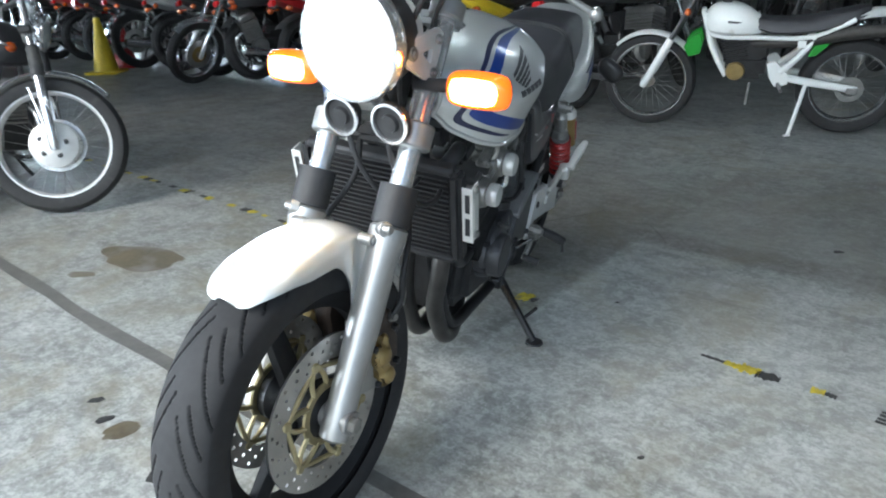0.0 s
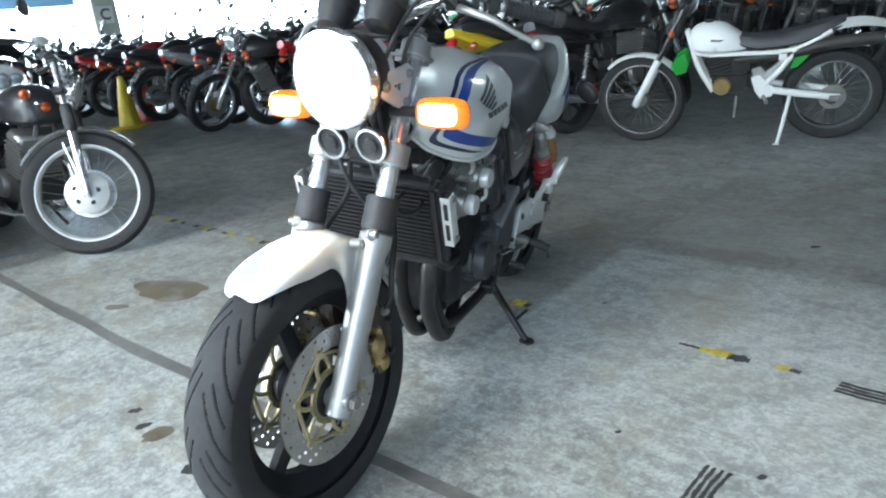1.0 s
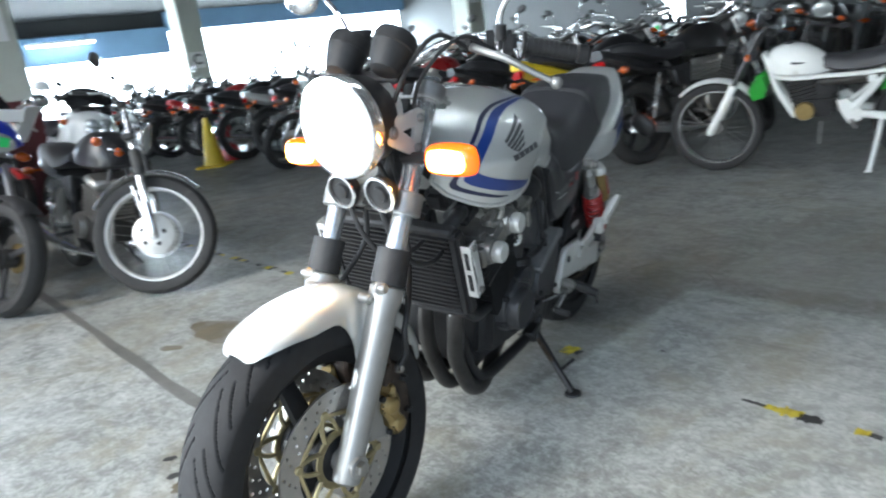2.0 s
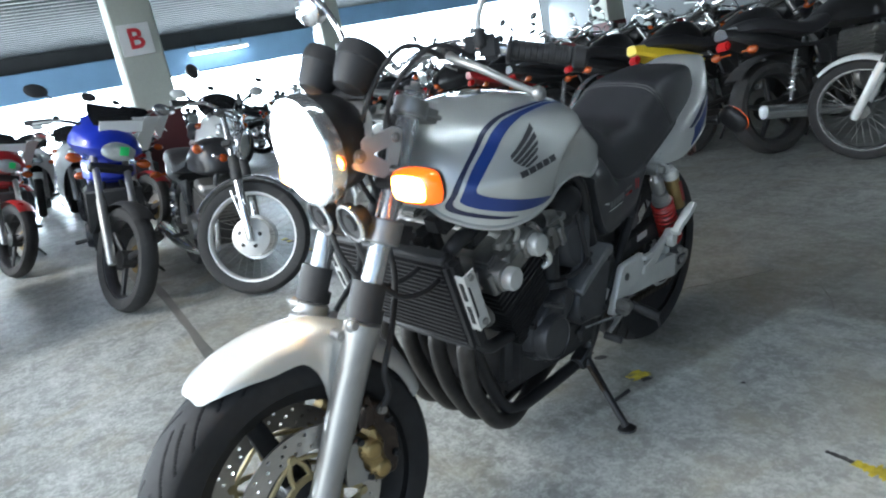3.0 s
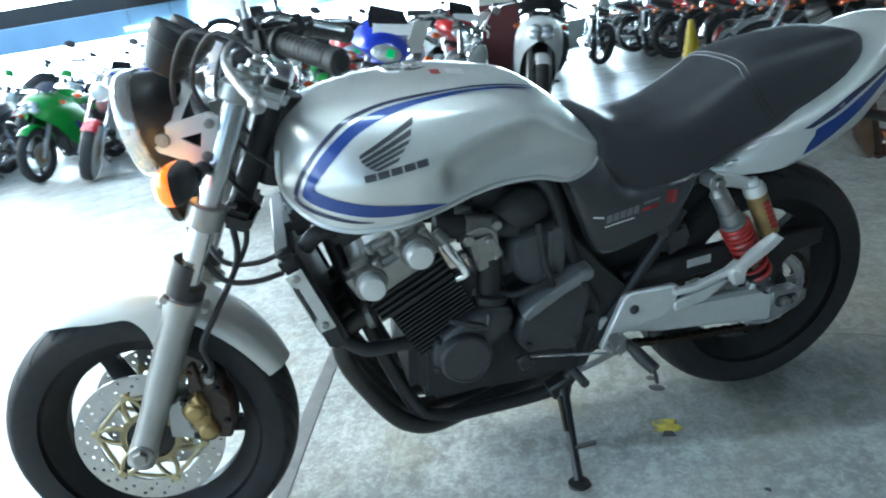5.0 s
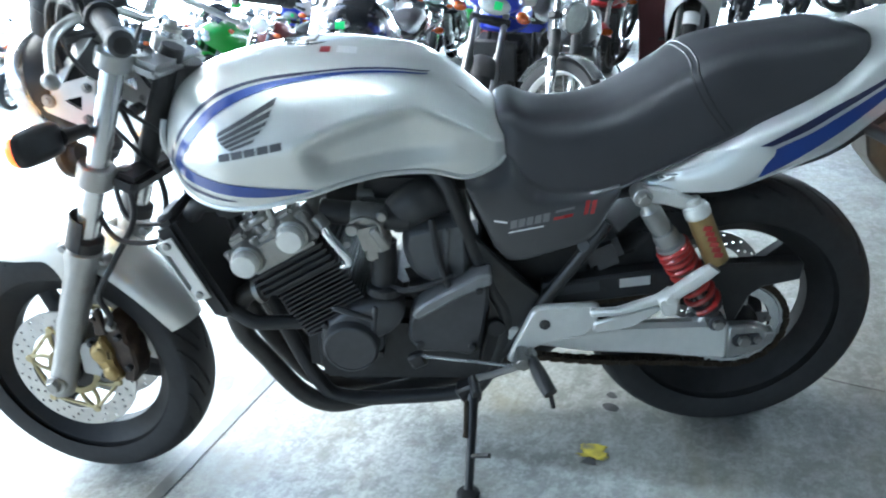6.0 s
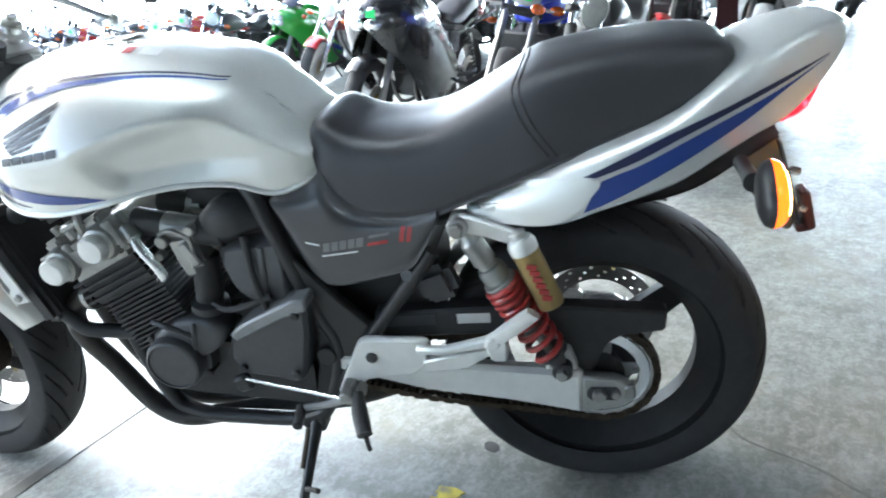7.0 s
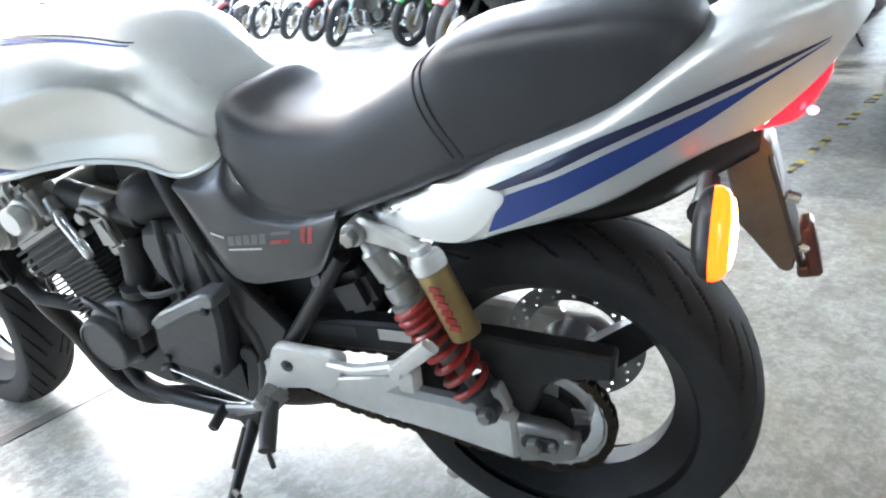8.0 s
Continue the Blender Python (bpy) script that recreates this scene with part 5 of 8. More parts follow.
sc = bp("sprocket_cover", Shape().plate([(0.676, 0.385), (0.666, 0.434), (0.632, 0.458), (0.522, 0.510), (0.500, 0.510), (0.508, 0.445), (0.534, 0.345), (0.554, 0.330), (0.590, 0.342), (0.655, 0.350)], 0.125, 0.184, 0.008), CASE, eng, "dark grey front sprocket cover")
bp("cover_ridge", Shape().plate([(0.660, 0.446), (0.632, 0.468), (0.522, 0.520), (0.497, 0.520), (0.498, 0.497), (0.556, 0.478), (0.650, 0.430)], 0.13, 0.190, 0.004), EDGE_GREY, sc)
for x, z in ((0.652, 0.372), (0.548, 0.36), (0.522, 0.488)):
    bp("cover_bolt", Shape().rod((x, 0.185, z), (x, 0.194, z), 0.008, 8), ENGINE, sc)
for y in (0.135, 0.045, -0.045, -0.135):
    bp("intake_rubber", Shape().rod((0.81, y, 0.662), (0.745, y, 0.648), 0.024, 18).rod((0.69, y, 0.638), (0.64, y, 0.63), 0.026, 18), PLASTIC, eng)
    cb = Shape().rod((0.752, y, 0.650), (0.685, y, 0.636), 0.025, 18).box((0.715, y, 0.605), (0.055, 0.055, 0.07), (0, 10, 0), 0.010, 2).box((0.722, y, 0.565), (0.03, 0.035, 0.03), (0, 10, 0), 0.006)
    cb.rod((0.722, y, 0.56), (0.722, y, 0.535), 0.008, 10).rod((0.75, y + 0.01, 0.63), (0.75, y + 0.036, 0.63), 0.012, 10).rod((0.69, y + 0.01, 0.65), (0.69, y + 0.034, 0.65), 0.010, 10).box((0.70, y + 0.03, 0.605), (0.02, 0.014, 0.05), (0, 25, 0), 0.004)
    cb.rod((0.765, y + 0.012, 0.60), (0.765, y + 0.032, 0.60), 0.008, 10).tube([(0.75, y + 0.03, 0.645), (0.72, y + 0.038, 0.655), (0.695, y + 0.03, 0.63), (0.70, y + 0.034, 0.58)], 0.004, 8)
    bp("carburettor", cb, ALLOY, eng, "grey cast carburettor")
bp("air_box", Shape().plate([(0.668, 0.575), (0.655, 0.612), (0.545, 0.625), (0.528, 0.605), (0.535, 0.500), (0.555, 0.478), (0.620, 0.482), (0.655, 0.515)], 0.0, 0.150, 0.016).box((0.582, 0.151, 0.548), (0.012, 0.010, 0.12), (0, -8, 0), 0.003).box((0.61, 0, 0.60), (0.14, 0.24, 0.12), (0, -8, 0), 0.03, 3), BOX_GREY, eng, "grey moulded air box")
bp("air_duct", Shape().tube([(0.665, 0.12, 0.635), (0.62, 0.125, 0.66), (0.575, 0.11, 0.655)], [0.036, 0.042, 0.03], 18), PLASTIC, eng)
bp("breather_pipe", Shape().rod((0.700, 0.125, 0.585), (0.715, 0.135, 0.475), 0.026, 20).lathe([(0.030, 0), (0.034, 0.003), (0.034, 0.018), (0.030, 0.02)], (0.708, 0.142, 0.495), (0.13, 0, -0.99), 20), PLASTIC, eng)
bp("water_pipe", Shape().tube([(0.805, 0.165, 0.655), (0.795, 0.17, 0.625), (0.772, 0.172, 0.585), (0.766, 0.17, 0.563), (0.780, 0.16, 0.553)], 0.0095, 12, 5), CHROME, eng, "bright bent water pipe")
bp("pipe_joint", Shape().rod((0.815, 0.16, 0.662), (0.798, 0.168, 0.64), 0.014, 12), ALLOY, eng)
for pts, r in (([(0.70, 0.150, 0.492), (0.665, 0.168, 0.490), (0.625, 0.172, 0.498), (0.57, 0.165, 0.515)], 0.006), ([(0.60, 0.15, 0.63), (0.595, 0.162, 0.55), (0.575, 0.172, 0.46)], 0.007)):
    bp("engine_hose", Shape().tube(pts, r, 8, 6), PLASTIC, eng)
pipe_y = (0.128, 0.044, -0.044, -0.128)
for y in pipe_y:
    yy = 0.11 * y / 0.128
    bp("exhaust_pipe", Shape().tube([(0.955, y, 0.500), (0.995, y, 0.492), (1.028, y, 0.455), (1.028, y * 0.98, 0.400), (1.001, yy, 0.320), (0.957, yy, 0.237), (0.920, yy, 0.195), (0.870, yy, 0.177), (0.80, yy * 0.85, 0.174), (0.70, yy * 0.55, 0.172), (0.60, yy * 0.3, 0.170)], 0.0205, 14, 5), EXHAUST, None, "dark exhaust header pipe")
    bp("exhaust_collar", Shape().lathe([(0.024, -0.012), (0.031, -0.010), (0.031, 0.0), (0.024, 0.004)], (0.972, y, 0.500), (0.9, 0, -0.2), 18), ALLOY, eng)
bp("exhaust_collector", Shape().tube([(0.66, 0, 0.172), (0.55, -0.01, 0.168), (0.42, -0.06, 0.16), (0.30, -0.12, 0.20)], [0.05, 0.046, 0.03, 0.03], 16), EXHAUST, None, "dark exhaust collector")

# --- radiator ---
RT = Matrix.Translation((1.070, 0.0, 0.575)) @ pose(0, 0, 0, 0, 17, 0)
rd = bp("radiator", Shape().box((-0.008, 0, 0), (0.024, 0.315, 0.205), (0, 0, 0), 0.004).box((-0.006, 0.168, 0), (0.042, 0.030, 0.225), (0, 0, 0), 0.010, 2).box((-0.006, -0.168, 0), (0.042, 0.030, 0.225), (0, 0, 0), 0.010, 2).box((-0.004, 0, 0.112), (0.034, 0.33, 0.020), (0, 0, 0), 0.006).box((-0.004, 0, -0.112), (0.034, 0.33, 0.020), (0, 0, 0), 0.006).moved(RT), PLASTIC, None, "black radiator with thin horizontal fins")
for i in range(17):
    bp("fin", Shape().box((0.0085, 0, -0.096 + i * 0.012), (0.012, 0.312, 0.0042), (0, 0, 0), 0).moved(RT), ENGINE, rd)
for side in (1, -1):
    g = Shape().plate([(-0.022, 0.088), (-0.022, -0.050), (0.010, -0.046), (0.010, -0.024), (0.000, -0.016), (0.000, 0.056), (0.010, 0.064), (0.010, 0.088)], 0.204 * side, 0.208 * side, 0.001)
    g.box((0.010, 0.197 * side, 0.020), (0.004, 0.024, 0.136), (0, 0, 0), 0.001)
    gd = bp("radiator_guard", g.moved(RT), SWING, rd, "silver radiator side guard with slots")
    for z in (0.077, -0.035):
        bp("bolt", Shape().rod((-0.006, 0.206 * side, z), (-0.006, 0.214 * side, z), 0.008, 8).moved(RT), ALLOY, gd)
    for z in (0.050, -0.008):
        bp("slot", Shape().box((0.0125, 0.197 * side, z), (0.002, 0.010, 0.044), (0, 0, 0), 0.0005).moved(RT), PLASTIC, gd)
bp("radiator_hose", Shape().tube([(1.06, 0.13, 0.675), (1.03, 0.14, 0.70), (0.98, 0.12, 0.69), (0.93, 0.06, 0.66)], 0.017, 12), PLASTIC, None)
bp("radiator_hose", Shape().tube([(1.03, 0.15, 0.475), (0.99, 0.155, 0.44), (0.95, 0.15, 0.43), (0.89, 0.14, 0.42)], 0.015, 12), PLASTIC, None)
bp("wiring", Shape().box((1.03, 0.10, 0.745), (0.08, 0.06, 0.06), (0, 20, 0), 0.015, 2).box((1.06, 0.03, 0.70), (0.06, 0.10, 0.05), (0, 10, 0), 0.015, 2), PLASTIC, None)
bp("ignition_coil", Shape().box((0.975, 0.125, 0.69), (0.07, 0.05, 0.045), (0, 20, 0), 0.012, 2), PLASTIC, None)

# --- rear wheel ---
RW = Vector((0, 0, 0.302))
bp("rear_tyre", tyre(0.302, 0.158, 0.222, RW, 26, 560, 1), [RUBBER, GROOVE_SHADE], None, "wide black rear tyre", 60)
rr_ = bp("rear_rim", rim_band(0.222, 0.122, RW, 0.03), RIM_BLACK, None, "black cast rim")
for i in range(3):
    bp("spoke", cast_spokes(RW, 0.04, 0.205, 1, 0.060, 0.048, 0.036, radians(20 + 120 * i)), RIM_BLACK, rr_)
bp("hub", Shape().lathe([(0.03, -0.085), (0.055, -0.08), (0.06, 0.0), (0.07, 0.06), (0.05, 0.085), (0.02, 0.09)], RW, (0, 1, 0), 36), BLACK, rr_)
bp("rear_brake_disc", drilled_disc(RW + Vector((0, -0.095, 0)), 0.085, 0.120, 0.0045, 96, 7), DISC, None, "drilled steel brake disc", 30)
spk = Shape()
teeth = 42
pr = []
for i in range(teeth * 4):
    a = 2 * math.pi * i / (teeth * 4)
    r = 0.106 if i % 4 in (0, 1) else 0.099
    pr.append((r * math.cos(a), RW.z + r * math.sin(a)))
n = len(pr)
v = [(x, 0.092 + h, z) for h in (0, 0.006) for x, z in pr] + [(x * 0.74, 0.092 + h, RW.z + (z - RW.z) * 0.74) for h in (0, 0.006) for x, z in pr]
f = []
for i in range(n):
    j = (i + 1) % n
    f += [(i, j, n + j, n + i), (n + i, n + j, 3 * n + j, 3 * n + i), (i, 2 * n + i, 2 * n + j, j), (2 * n + i, 3 * n + i, 3 * n + j, 2 * n + j)]
spr = bp("sprocket", spk.add(v, f), SWING, None, "silver rear sprocket", 30)
bp("sprocket_plate", Shape().lathe([(0.070, 0.0915), (0.091, 0.0925), (0.092, 0.098), (0.090, 0.0995), (0.071, 0.099)], RW, (0, 1, 0), 60, True), CHROME, spr, "bright sprocket ring")
for i in range(5):
    a = 2 * math.pi * i / 5 + 0.5
    bp("sprocket_arm", cast_spokes(RW + Vector((0, 0.0945, 0)), 0.040, 0.076, 1, 0.030, 0.022, 0.006, a), FORK_GREY, spr)
    q = RW + Vector((0.066 * math.cos(a), 0.097, 0.066 * math.sin(a)))
    bp("sprocket_nut", Shape().rod(q, q + Vector((0, 0.007, 0)), 0.008, 6), ALLOY, spr)
bp("sprocket_boss", Shape().lathe([(0.02, 0.07), (0.046, 0.075), (0.046, 0.10), (0.02, 0.105)], RW, (0, 1, 0), 28), ENGINE, spr)
# chain: a loop of links over both sprockets
loop = []
fc, rf, rb = (0.585, 0.325), 0.038, 0.103
ang = math.atan2(fc[1] - RW.z, fc[0])
off = math.asin((rb - rf) / math.hypot(fc[0], fc[1] - RW.z))
for k in range(25):
    a = ang + math.pi / 2 - off + k * (math.pi + 2 * off) / 24
    loop.append((rb * math.cos(a), RW.z + rb * math.sin(a)))
for k in range(13):
    a = ang - math.pi / 2 + off + k * (math.pi - 2 * off) / 12
    loop.append((fc[0] + rf * math.cos(a), fc[1] + rf * math.sin(a)))
loop.append(loop[0])
seg = [math.dist(a, b) for a, b in zip(loop, loop[1:])]
pitch = sum(seg) / 108
ch = Shape()
pos = []
for k in range(108):
    d, i = k * pitch, 0
    while d > seg[i]:
        d -= seg[i]
        i += 1
    u = d / seg[i]
    a, b = loop[i], loop[i + 1]
    pos.append((a[0] + (b[0] - a[0]) * u, a[1] + (b[1] - a[1]) * u))
for k in range(108):
    a, b = pos[k], pos[(k + 1) % 108]
    cx, cz = (a[0] + b[0]) / 2, (a[1] + b[1]) / 2
    sag = -0.010 * math.exp(-((cx - 0.3) / 0.15) ** 2) if cz < RW.z - 0.01 + cx * 0.05 else 0
    t = math.degrees(math.atan2(b[1] - a[1], b[0] - a[0]))
    for y in ((0.086, 0.104) if k % 2 else (0.089, 0.101)):
        ch.box((cx, y, cz + sag), (pitch * 1.25, 0.0025, 0.013), (0, -t, 0), 0)
    ch.rod((a[0], 0.085, a[1] + sag), (a[0], 0.105, a[1] + sag), 0.0045, 6)
bp("chain", ch, CHAIN, None, "oily brown drive chain")
bp("chain_guard", Shape().plate([(0.40, 0.452), (0.20, 0.462), (0.05, 0.462), (-0.115, 0.452), (-0.112, 0.412), (-0.040, 0.402), (-0.015, 0.385), (0.010, 0.325), (0.035, 0.325), (0.075, 0.395), (0.20, 0.405), (0.40, 0.395)], 0.090, 0.126, 0.005), PLASTIC, None, "black plastic chain guard")
bp("guard_label", Shape().plate([(0.375, 0.444), (0.285, 0.449), (0.285, 0.428), (0.375, 0.423)], 0.1262, 0.1275, 0.0003), COVER, None, "grey caution label on the chain guard")
bp("guard_badge", Shape().plate([(0.245, 0.450), (0.185, 0.452), (0.185, 0.432), (0.245, 0.430)], 0.1262, 0.1275, 0.0003), SWING, None, "silver worn label on the chain guard")

# --- swingarm, shocks, rear sets ---
for side in (1, -1):
    y0, y1 = 0.118 * side, 0.150 * side
    sa = bp("swingarm", Shape().plate([(0.50, 0.375), (0.40, 0.372), (0.25, 0.354), (0.10, 0.345), (0.028, 0.338), (0.028, 0.245), (0.16, 0.270), (0.32, 0.292), (0.48, 0.335)], y0, y1, 0.009), SWING, None, "brushed alloy box swingarm")
    bp("axle_plate", Shape().plate([(0.030, 0.330), (-0.030, 0.326), (-0.062, 0.305), (-0.062, 0.280), (-0.04, 0.262), (0.030, 0.246)], y0 + 0.004 * side, y1 - 0.002 * side, 0.005), FORK_GREY, sa)
    bp("axle_slot", Shape().plate([(0.022, 0.300), (0.014, 0.309), (-0.030, 0.309), (-0.036, 0.300), (-0.030, 0.282), (0.014, 0.280), (0.022, 0.289)], y1 - 0.003 * side, y1 + 0.002 * side, 0.001), CASE, sa)
    bp("axle_nut", Shape().rod((0.0, y1, 0.296), (0.0, y1 + 0.014 * side, 0.296), 0.013, 6).rod((-0.028, y1, 0.296), (-0.028, y1 + 0.008 * side, 0.296), 0.009, 6), ALLOY, sa)
    bp("adjuster", Shape().box((-0.052, 0.136 * side, 0.296), (0.022, 0.028, 0.030), (0, 0, 0), 0.004), ALLOY, sa)
    bp("shock_mount", Shape().plate([(0.095, 0.345), (0.075, 0.385), (0.048, 0.388), (0.035, 0.345)], y0 + 0.006 * side, y1, 0.004), SWING, sa)
    top, bot = Vector((0.214, 0.160 * side, 0.645)), Vector((0.062, 0.156 * side, 0.356))
    ax = (bot - top).normalized()
    L = (bot - top).length
    sh = bp("shock_absorber", Shape().lathe([(0.010, 0.014), (0.014, 0.030), (0.0195, 0.036), (0.0200, 0.078), (0.0165, 0.080), (0.0165, 0.088), (0.0215, 0.090), (0.0235, 0.098), (0.0235, 0.112), (0.0205, 0.114), (0.0205, 0.118), (0.0285, 0.120), (0.0285, 0.126), (0.018, 0.128)], top, ax, 26).rod(top + Vector((0, -0.022, 0)), top + Vector((0, 0.020, 0)), 0.0175, 24), FORK_GREY, None, "silver shock absorber with red spring")
    bp("damper_tube", Shape().rod(top + ax * 0.12, top + ax * 0.235, 0.019, 20).rod(top + ax * 0.23, top + ax * (L - 0.02), 0.008, 14), ALLOY, sh)
    bp("mount_bolt", Shape().rod(top + Vector((0, 0.018 * side, 0)), top + Vector((0, 0.034 * side, 0)), 0.012, 6), ALLOY, sh)
    bp("mount_bolt", Shape().rod(bot + Vector((0, 0.012 * side, 0)), bot + Vector((0, 0.028 * side, 0)), 0.011, 6), ALLOY, sh)
    bp("lower_eye", Shape().rod(bot + Vector((0, -0.018, 0)), bot + Vector((0, 0.016, 0)), 0.018, 20).lathe([(0.026, L - 0.046), (0.030, L - 0.042), (0.030, L - 0.036), (0.018, L - 0.030), (0.014, L - 0.01)], top, ax, 22), CASE, sh, "dark lower spring seat")
    e1 = ax.orthogonal().normalized()
    e2 = ax.cross(e1)
    coil = []
    for k in range(0, 161):
        u = k / 160
        s = 0.128 + (L - 0.046 - 0.128) * (0.55 * u + 0.45 * u * u)
        w = 2 * math.pi * 8.5 * u
        coil.append(top + ax * s + (e1 * math.cos(w) + e2 * math.sin(w)) * 0.0285)
    bp("coil_spring", Shape().tube(coil, 0.0056, 8, 1), RED, sh, "red coil spring")
    rt, rbm = Vector((0.116, 0.165 * side, 0.610)), Vector((0.072, 0.170 * side, 0.497))
    ra = (rbm - rt).normalized()
    res = bp("reservoir", Shape().lathe([(0.020, 0.012), (0.0225, 0.014), (0.0225, 0.118), (0.020, 0.121)], rt, ra, 26), GOLD, sh, "gold gas reservoir with red lettering")
    bp("reservoir_cap", Shape().lathe([(0.010, -0.022), (0.014, -0.020), (0.014, -0.010), (0.020, -0.008), (0.024, 0.0), (0.024, 0.014), (0.022, 0.016)], rt, ra, 24), SWING, res)
    bp("reservoir_arm", Shape().plate([(0.226, 0.656), (0.206, 0.664), (0.165, 0.652), (0.112, 0.628), (0.104, 0.614), (0.128, 0.606), (0.168, 0.622), (0.205, 0.630)], 0.155 * side, 0.170 * side, 0.004), SWING, res)
    for k in range(6):
        u = 0.034 + k * 0.012
        q = rt + ra * u + Vector((-0.004, 0.0222 * side, 0))
        bp("letter_bar", Shape().box(q, (0.016, 0.0030, 0.0095), (0, -8, 0), 0.0005), RED, res)
    # rear set
    ps = Shape().plate([(0.482, 0.304), (0.462, 0.345), (0.425, 0.418), (0.410, 0.427), (0.300, 0.424), (0.290, 0.415), (0.300, 0.375), (0.322, 0.352), (0.420, 0.335), (0.455, 0.293)], 0.155 * side, 0.174 * side, 0.004)
    pk = bp("footrest_plate", ps, SWING, None, "silver footrest plate")
    arm = Shape().plate([(0.312, 0.420), (0.262, 0.418), (0.184, 0.440), (0.160, 0.458), (0.150, 0.444), (0.166, 0.425), (0.262, 0.403), (0.312, 0.404)], 0.172 * side, 0.190 * side, 0.004)
    arm.plate([(0.305, 0.384), (0.184, 0.414), (0.169, 0.406), (0.225, 0.371), (0.268, 0.362), (0.305, 0.360)], 0.168 * side, 0.180 * side, 0.003)
    arm.plate([(0.188, 0.440), (0.160, 0.460), (0.146, 0.442), (0.150, 0.404), (0.176, 0.404)], 0.180 * side, 0.206 * side, 0.004)
    bp("pillion_arm", arm, SWING, pk, "silver cast pillion arm")
    bp("pillion_peg", Shape().skin([[(x + dx, (y + dy) * side, z + dz) for dx, dy, dz in ((-0.008, -h, -0.006), (-0.008, h, -0.006), (0.008, h, 0.006), (0.008, -h, 0.006))] for x, y, z, h in ((0.172, 0.208, 0.448, 0.008), (0.150, 0.214, 0.470, 0.011), (0.120, 0.222, 0.498, 0.012), (0.097, 0.230, 0.520, 0.007))], 3, 2, True).rod((0.168, 0.196 * side, 0.452), (0.168, 0.222 * side, 0.452), 0.011), SWING, pk, "silver folded pillion footrest")
    bp("plate_bolt", Shape().rod((0.401, 0.172 * side, 0.388), (0.401, 0.178 * side, 0.388), 0.011, 16).rod((0.401, 0.176 * side, 0.388), (0.401, 0.180 * side, 0.388), 0.006, 6), CASE, pk)
    bp("footrest_hinge", Shape().box((0.445, 0.185 * side, 0.318), (0.045, 0.045, 0.035), (0, 30, 0), 0.008, 2).rod((0.452, 0.17 * side, 0.33), (0.452, 0.215 * side, 0.325), 0.012), ALLOY, pk)
    bp("footrest", Shape().tube([(0.432, 0.20 * side, 0.325), (0.420, 0.235 * side, 0.310), (0.404, 0.270 * side, 0.292)], [0.011, 0.015, 0.014], 12).rod((0.404, 0.268 * side, 0.286), (0.400, 0.272 * side, 0.258), 0.0045, 8), PLASTIC, pk, "black rubber footrest")
bp("shift_lever", Shape().tube([(0.462, 0.185, 0.300), (0.50, 0.19, 0.290), (0.56, 0.195, 0.282)], [0.009, 0.007, 0.007], 8), FORK_GREY, None, "silver gear shift lever")
bp("shift_peg", Shape().rod((0.555, 0.19, 0.283), (0.548, 0.238, 0.275), 0.010, 12), PLASTIC, None)
bp("shift_rod", Shape().rod((0.655, 0.190, 0.348), (0.470, 0.192, 0.306), 0.0035, 8), CHROME, None)
bp("shift_joint", Shape().box((0.662, 0.185, 0.335), (0.035, 0.02, 0.035), (0, 20, 0), 0.006), ENGINE, None)
# added dark box that fills the see-through gap under the side covers
bp("dark_filler_box", Shape().box((0.385, 0, 0.475), (0.20, 0.17, 0.17), (0, 0, 0), 0.02, 2), PLASTIC, None)
bp("rear_master", Shape().box((0.275, 0.11, 0.51), (0.07, 0.05, 0.07), (0, 20, 0), 0.014, 2).rod((0.31, 0.12, 0.535), (0.318, 0.15, 0.545), 0.013), CASE, None)
bp("inner_fender", Shape().skin([[(RW.x + 0.335 * math.cos(a), y, RW.z + 0.335 * math.sin(a)) for y in (-0.09, 0, 0.09)] for a in np.linspace(radians(25), radians(100), 9)], 2, 2), PLASTIC, None, "black inner mudguard")
bp("battery_box", Shape().box((0.40, 0, 0.58), (0.22, 0.19, 0.15), (0, 0, 0), 0.02), PLASTIC, None)
# side stand
sd = bp("side_stand", Shape().tube([(0.560, 0.130, 0.205), (0.566, 0.165, 0.165), (0.576, 0.215, 0.105), (0.586, 0.266, 0.046)], [0.014, 0.012, 0.0105, 0.010], 12).lathe([(0.024, -0.004), (0.026, -0.001), (0.024, 0.004)], (0.588, 0.270, 0.040), (0, -0.125, 0.99), 16), BLACK, None, "black side stand, folded out")
bp("stand_bracket", Shape().plate([(0.535, 0.235), (0.60, 0.21), (0.585, 0.175), (0.545, 0.175)], 0.105, 0.145, 0.005), BLACK, sd)
bp("stand_tang", Shape().tube([(0.577, 0.222, 0.098), (0.560, 0.236, 0.112), (0.535, 0.250, 0.124)], 0.0055, 8), BLACK, sd)
bp("stand_spring", Shape().tube([(0.575, 0.150, 0.19), (0.583, 0.20, 0.13)], 0.007, 8), CHAIN, sd)


# --- stripes and marks laid on the painted skins ---
from mathutils.bvhtree import BVHTree


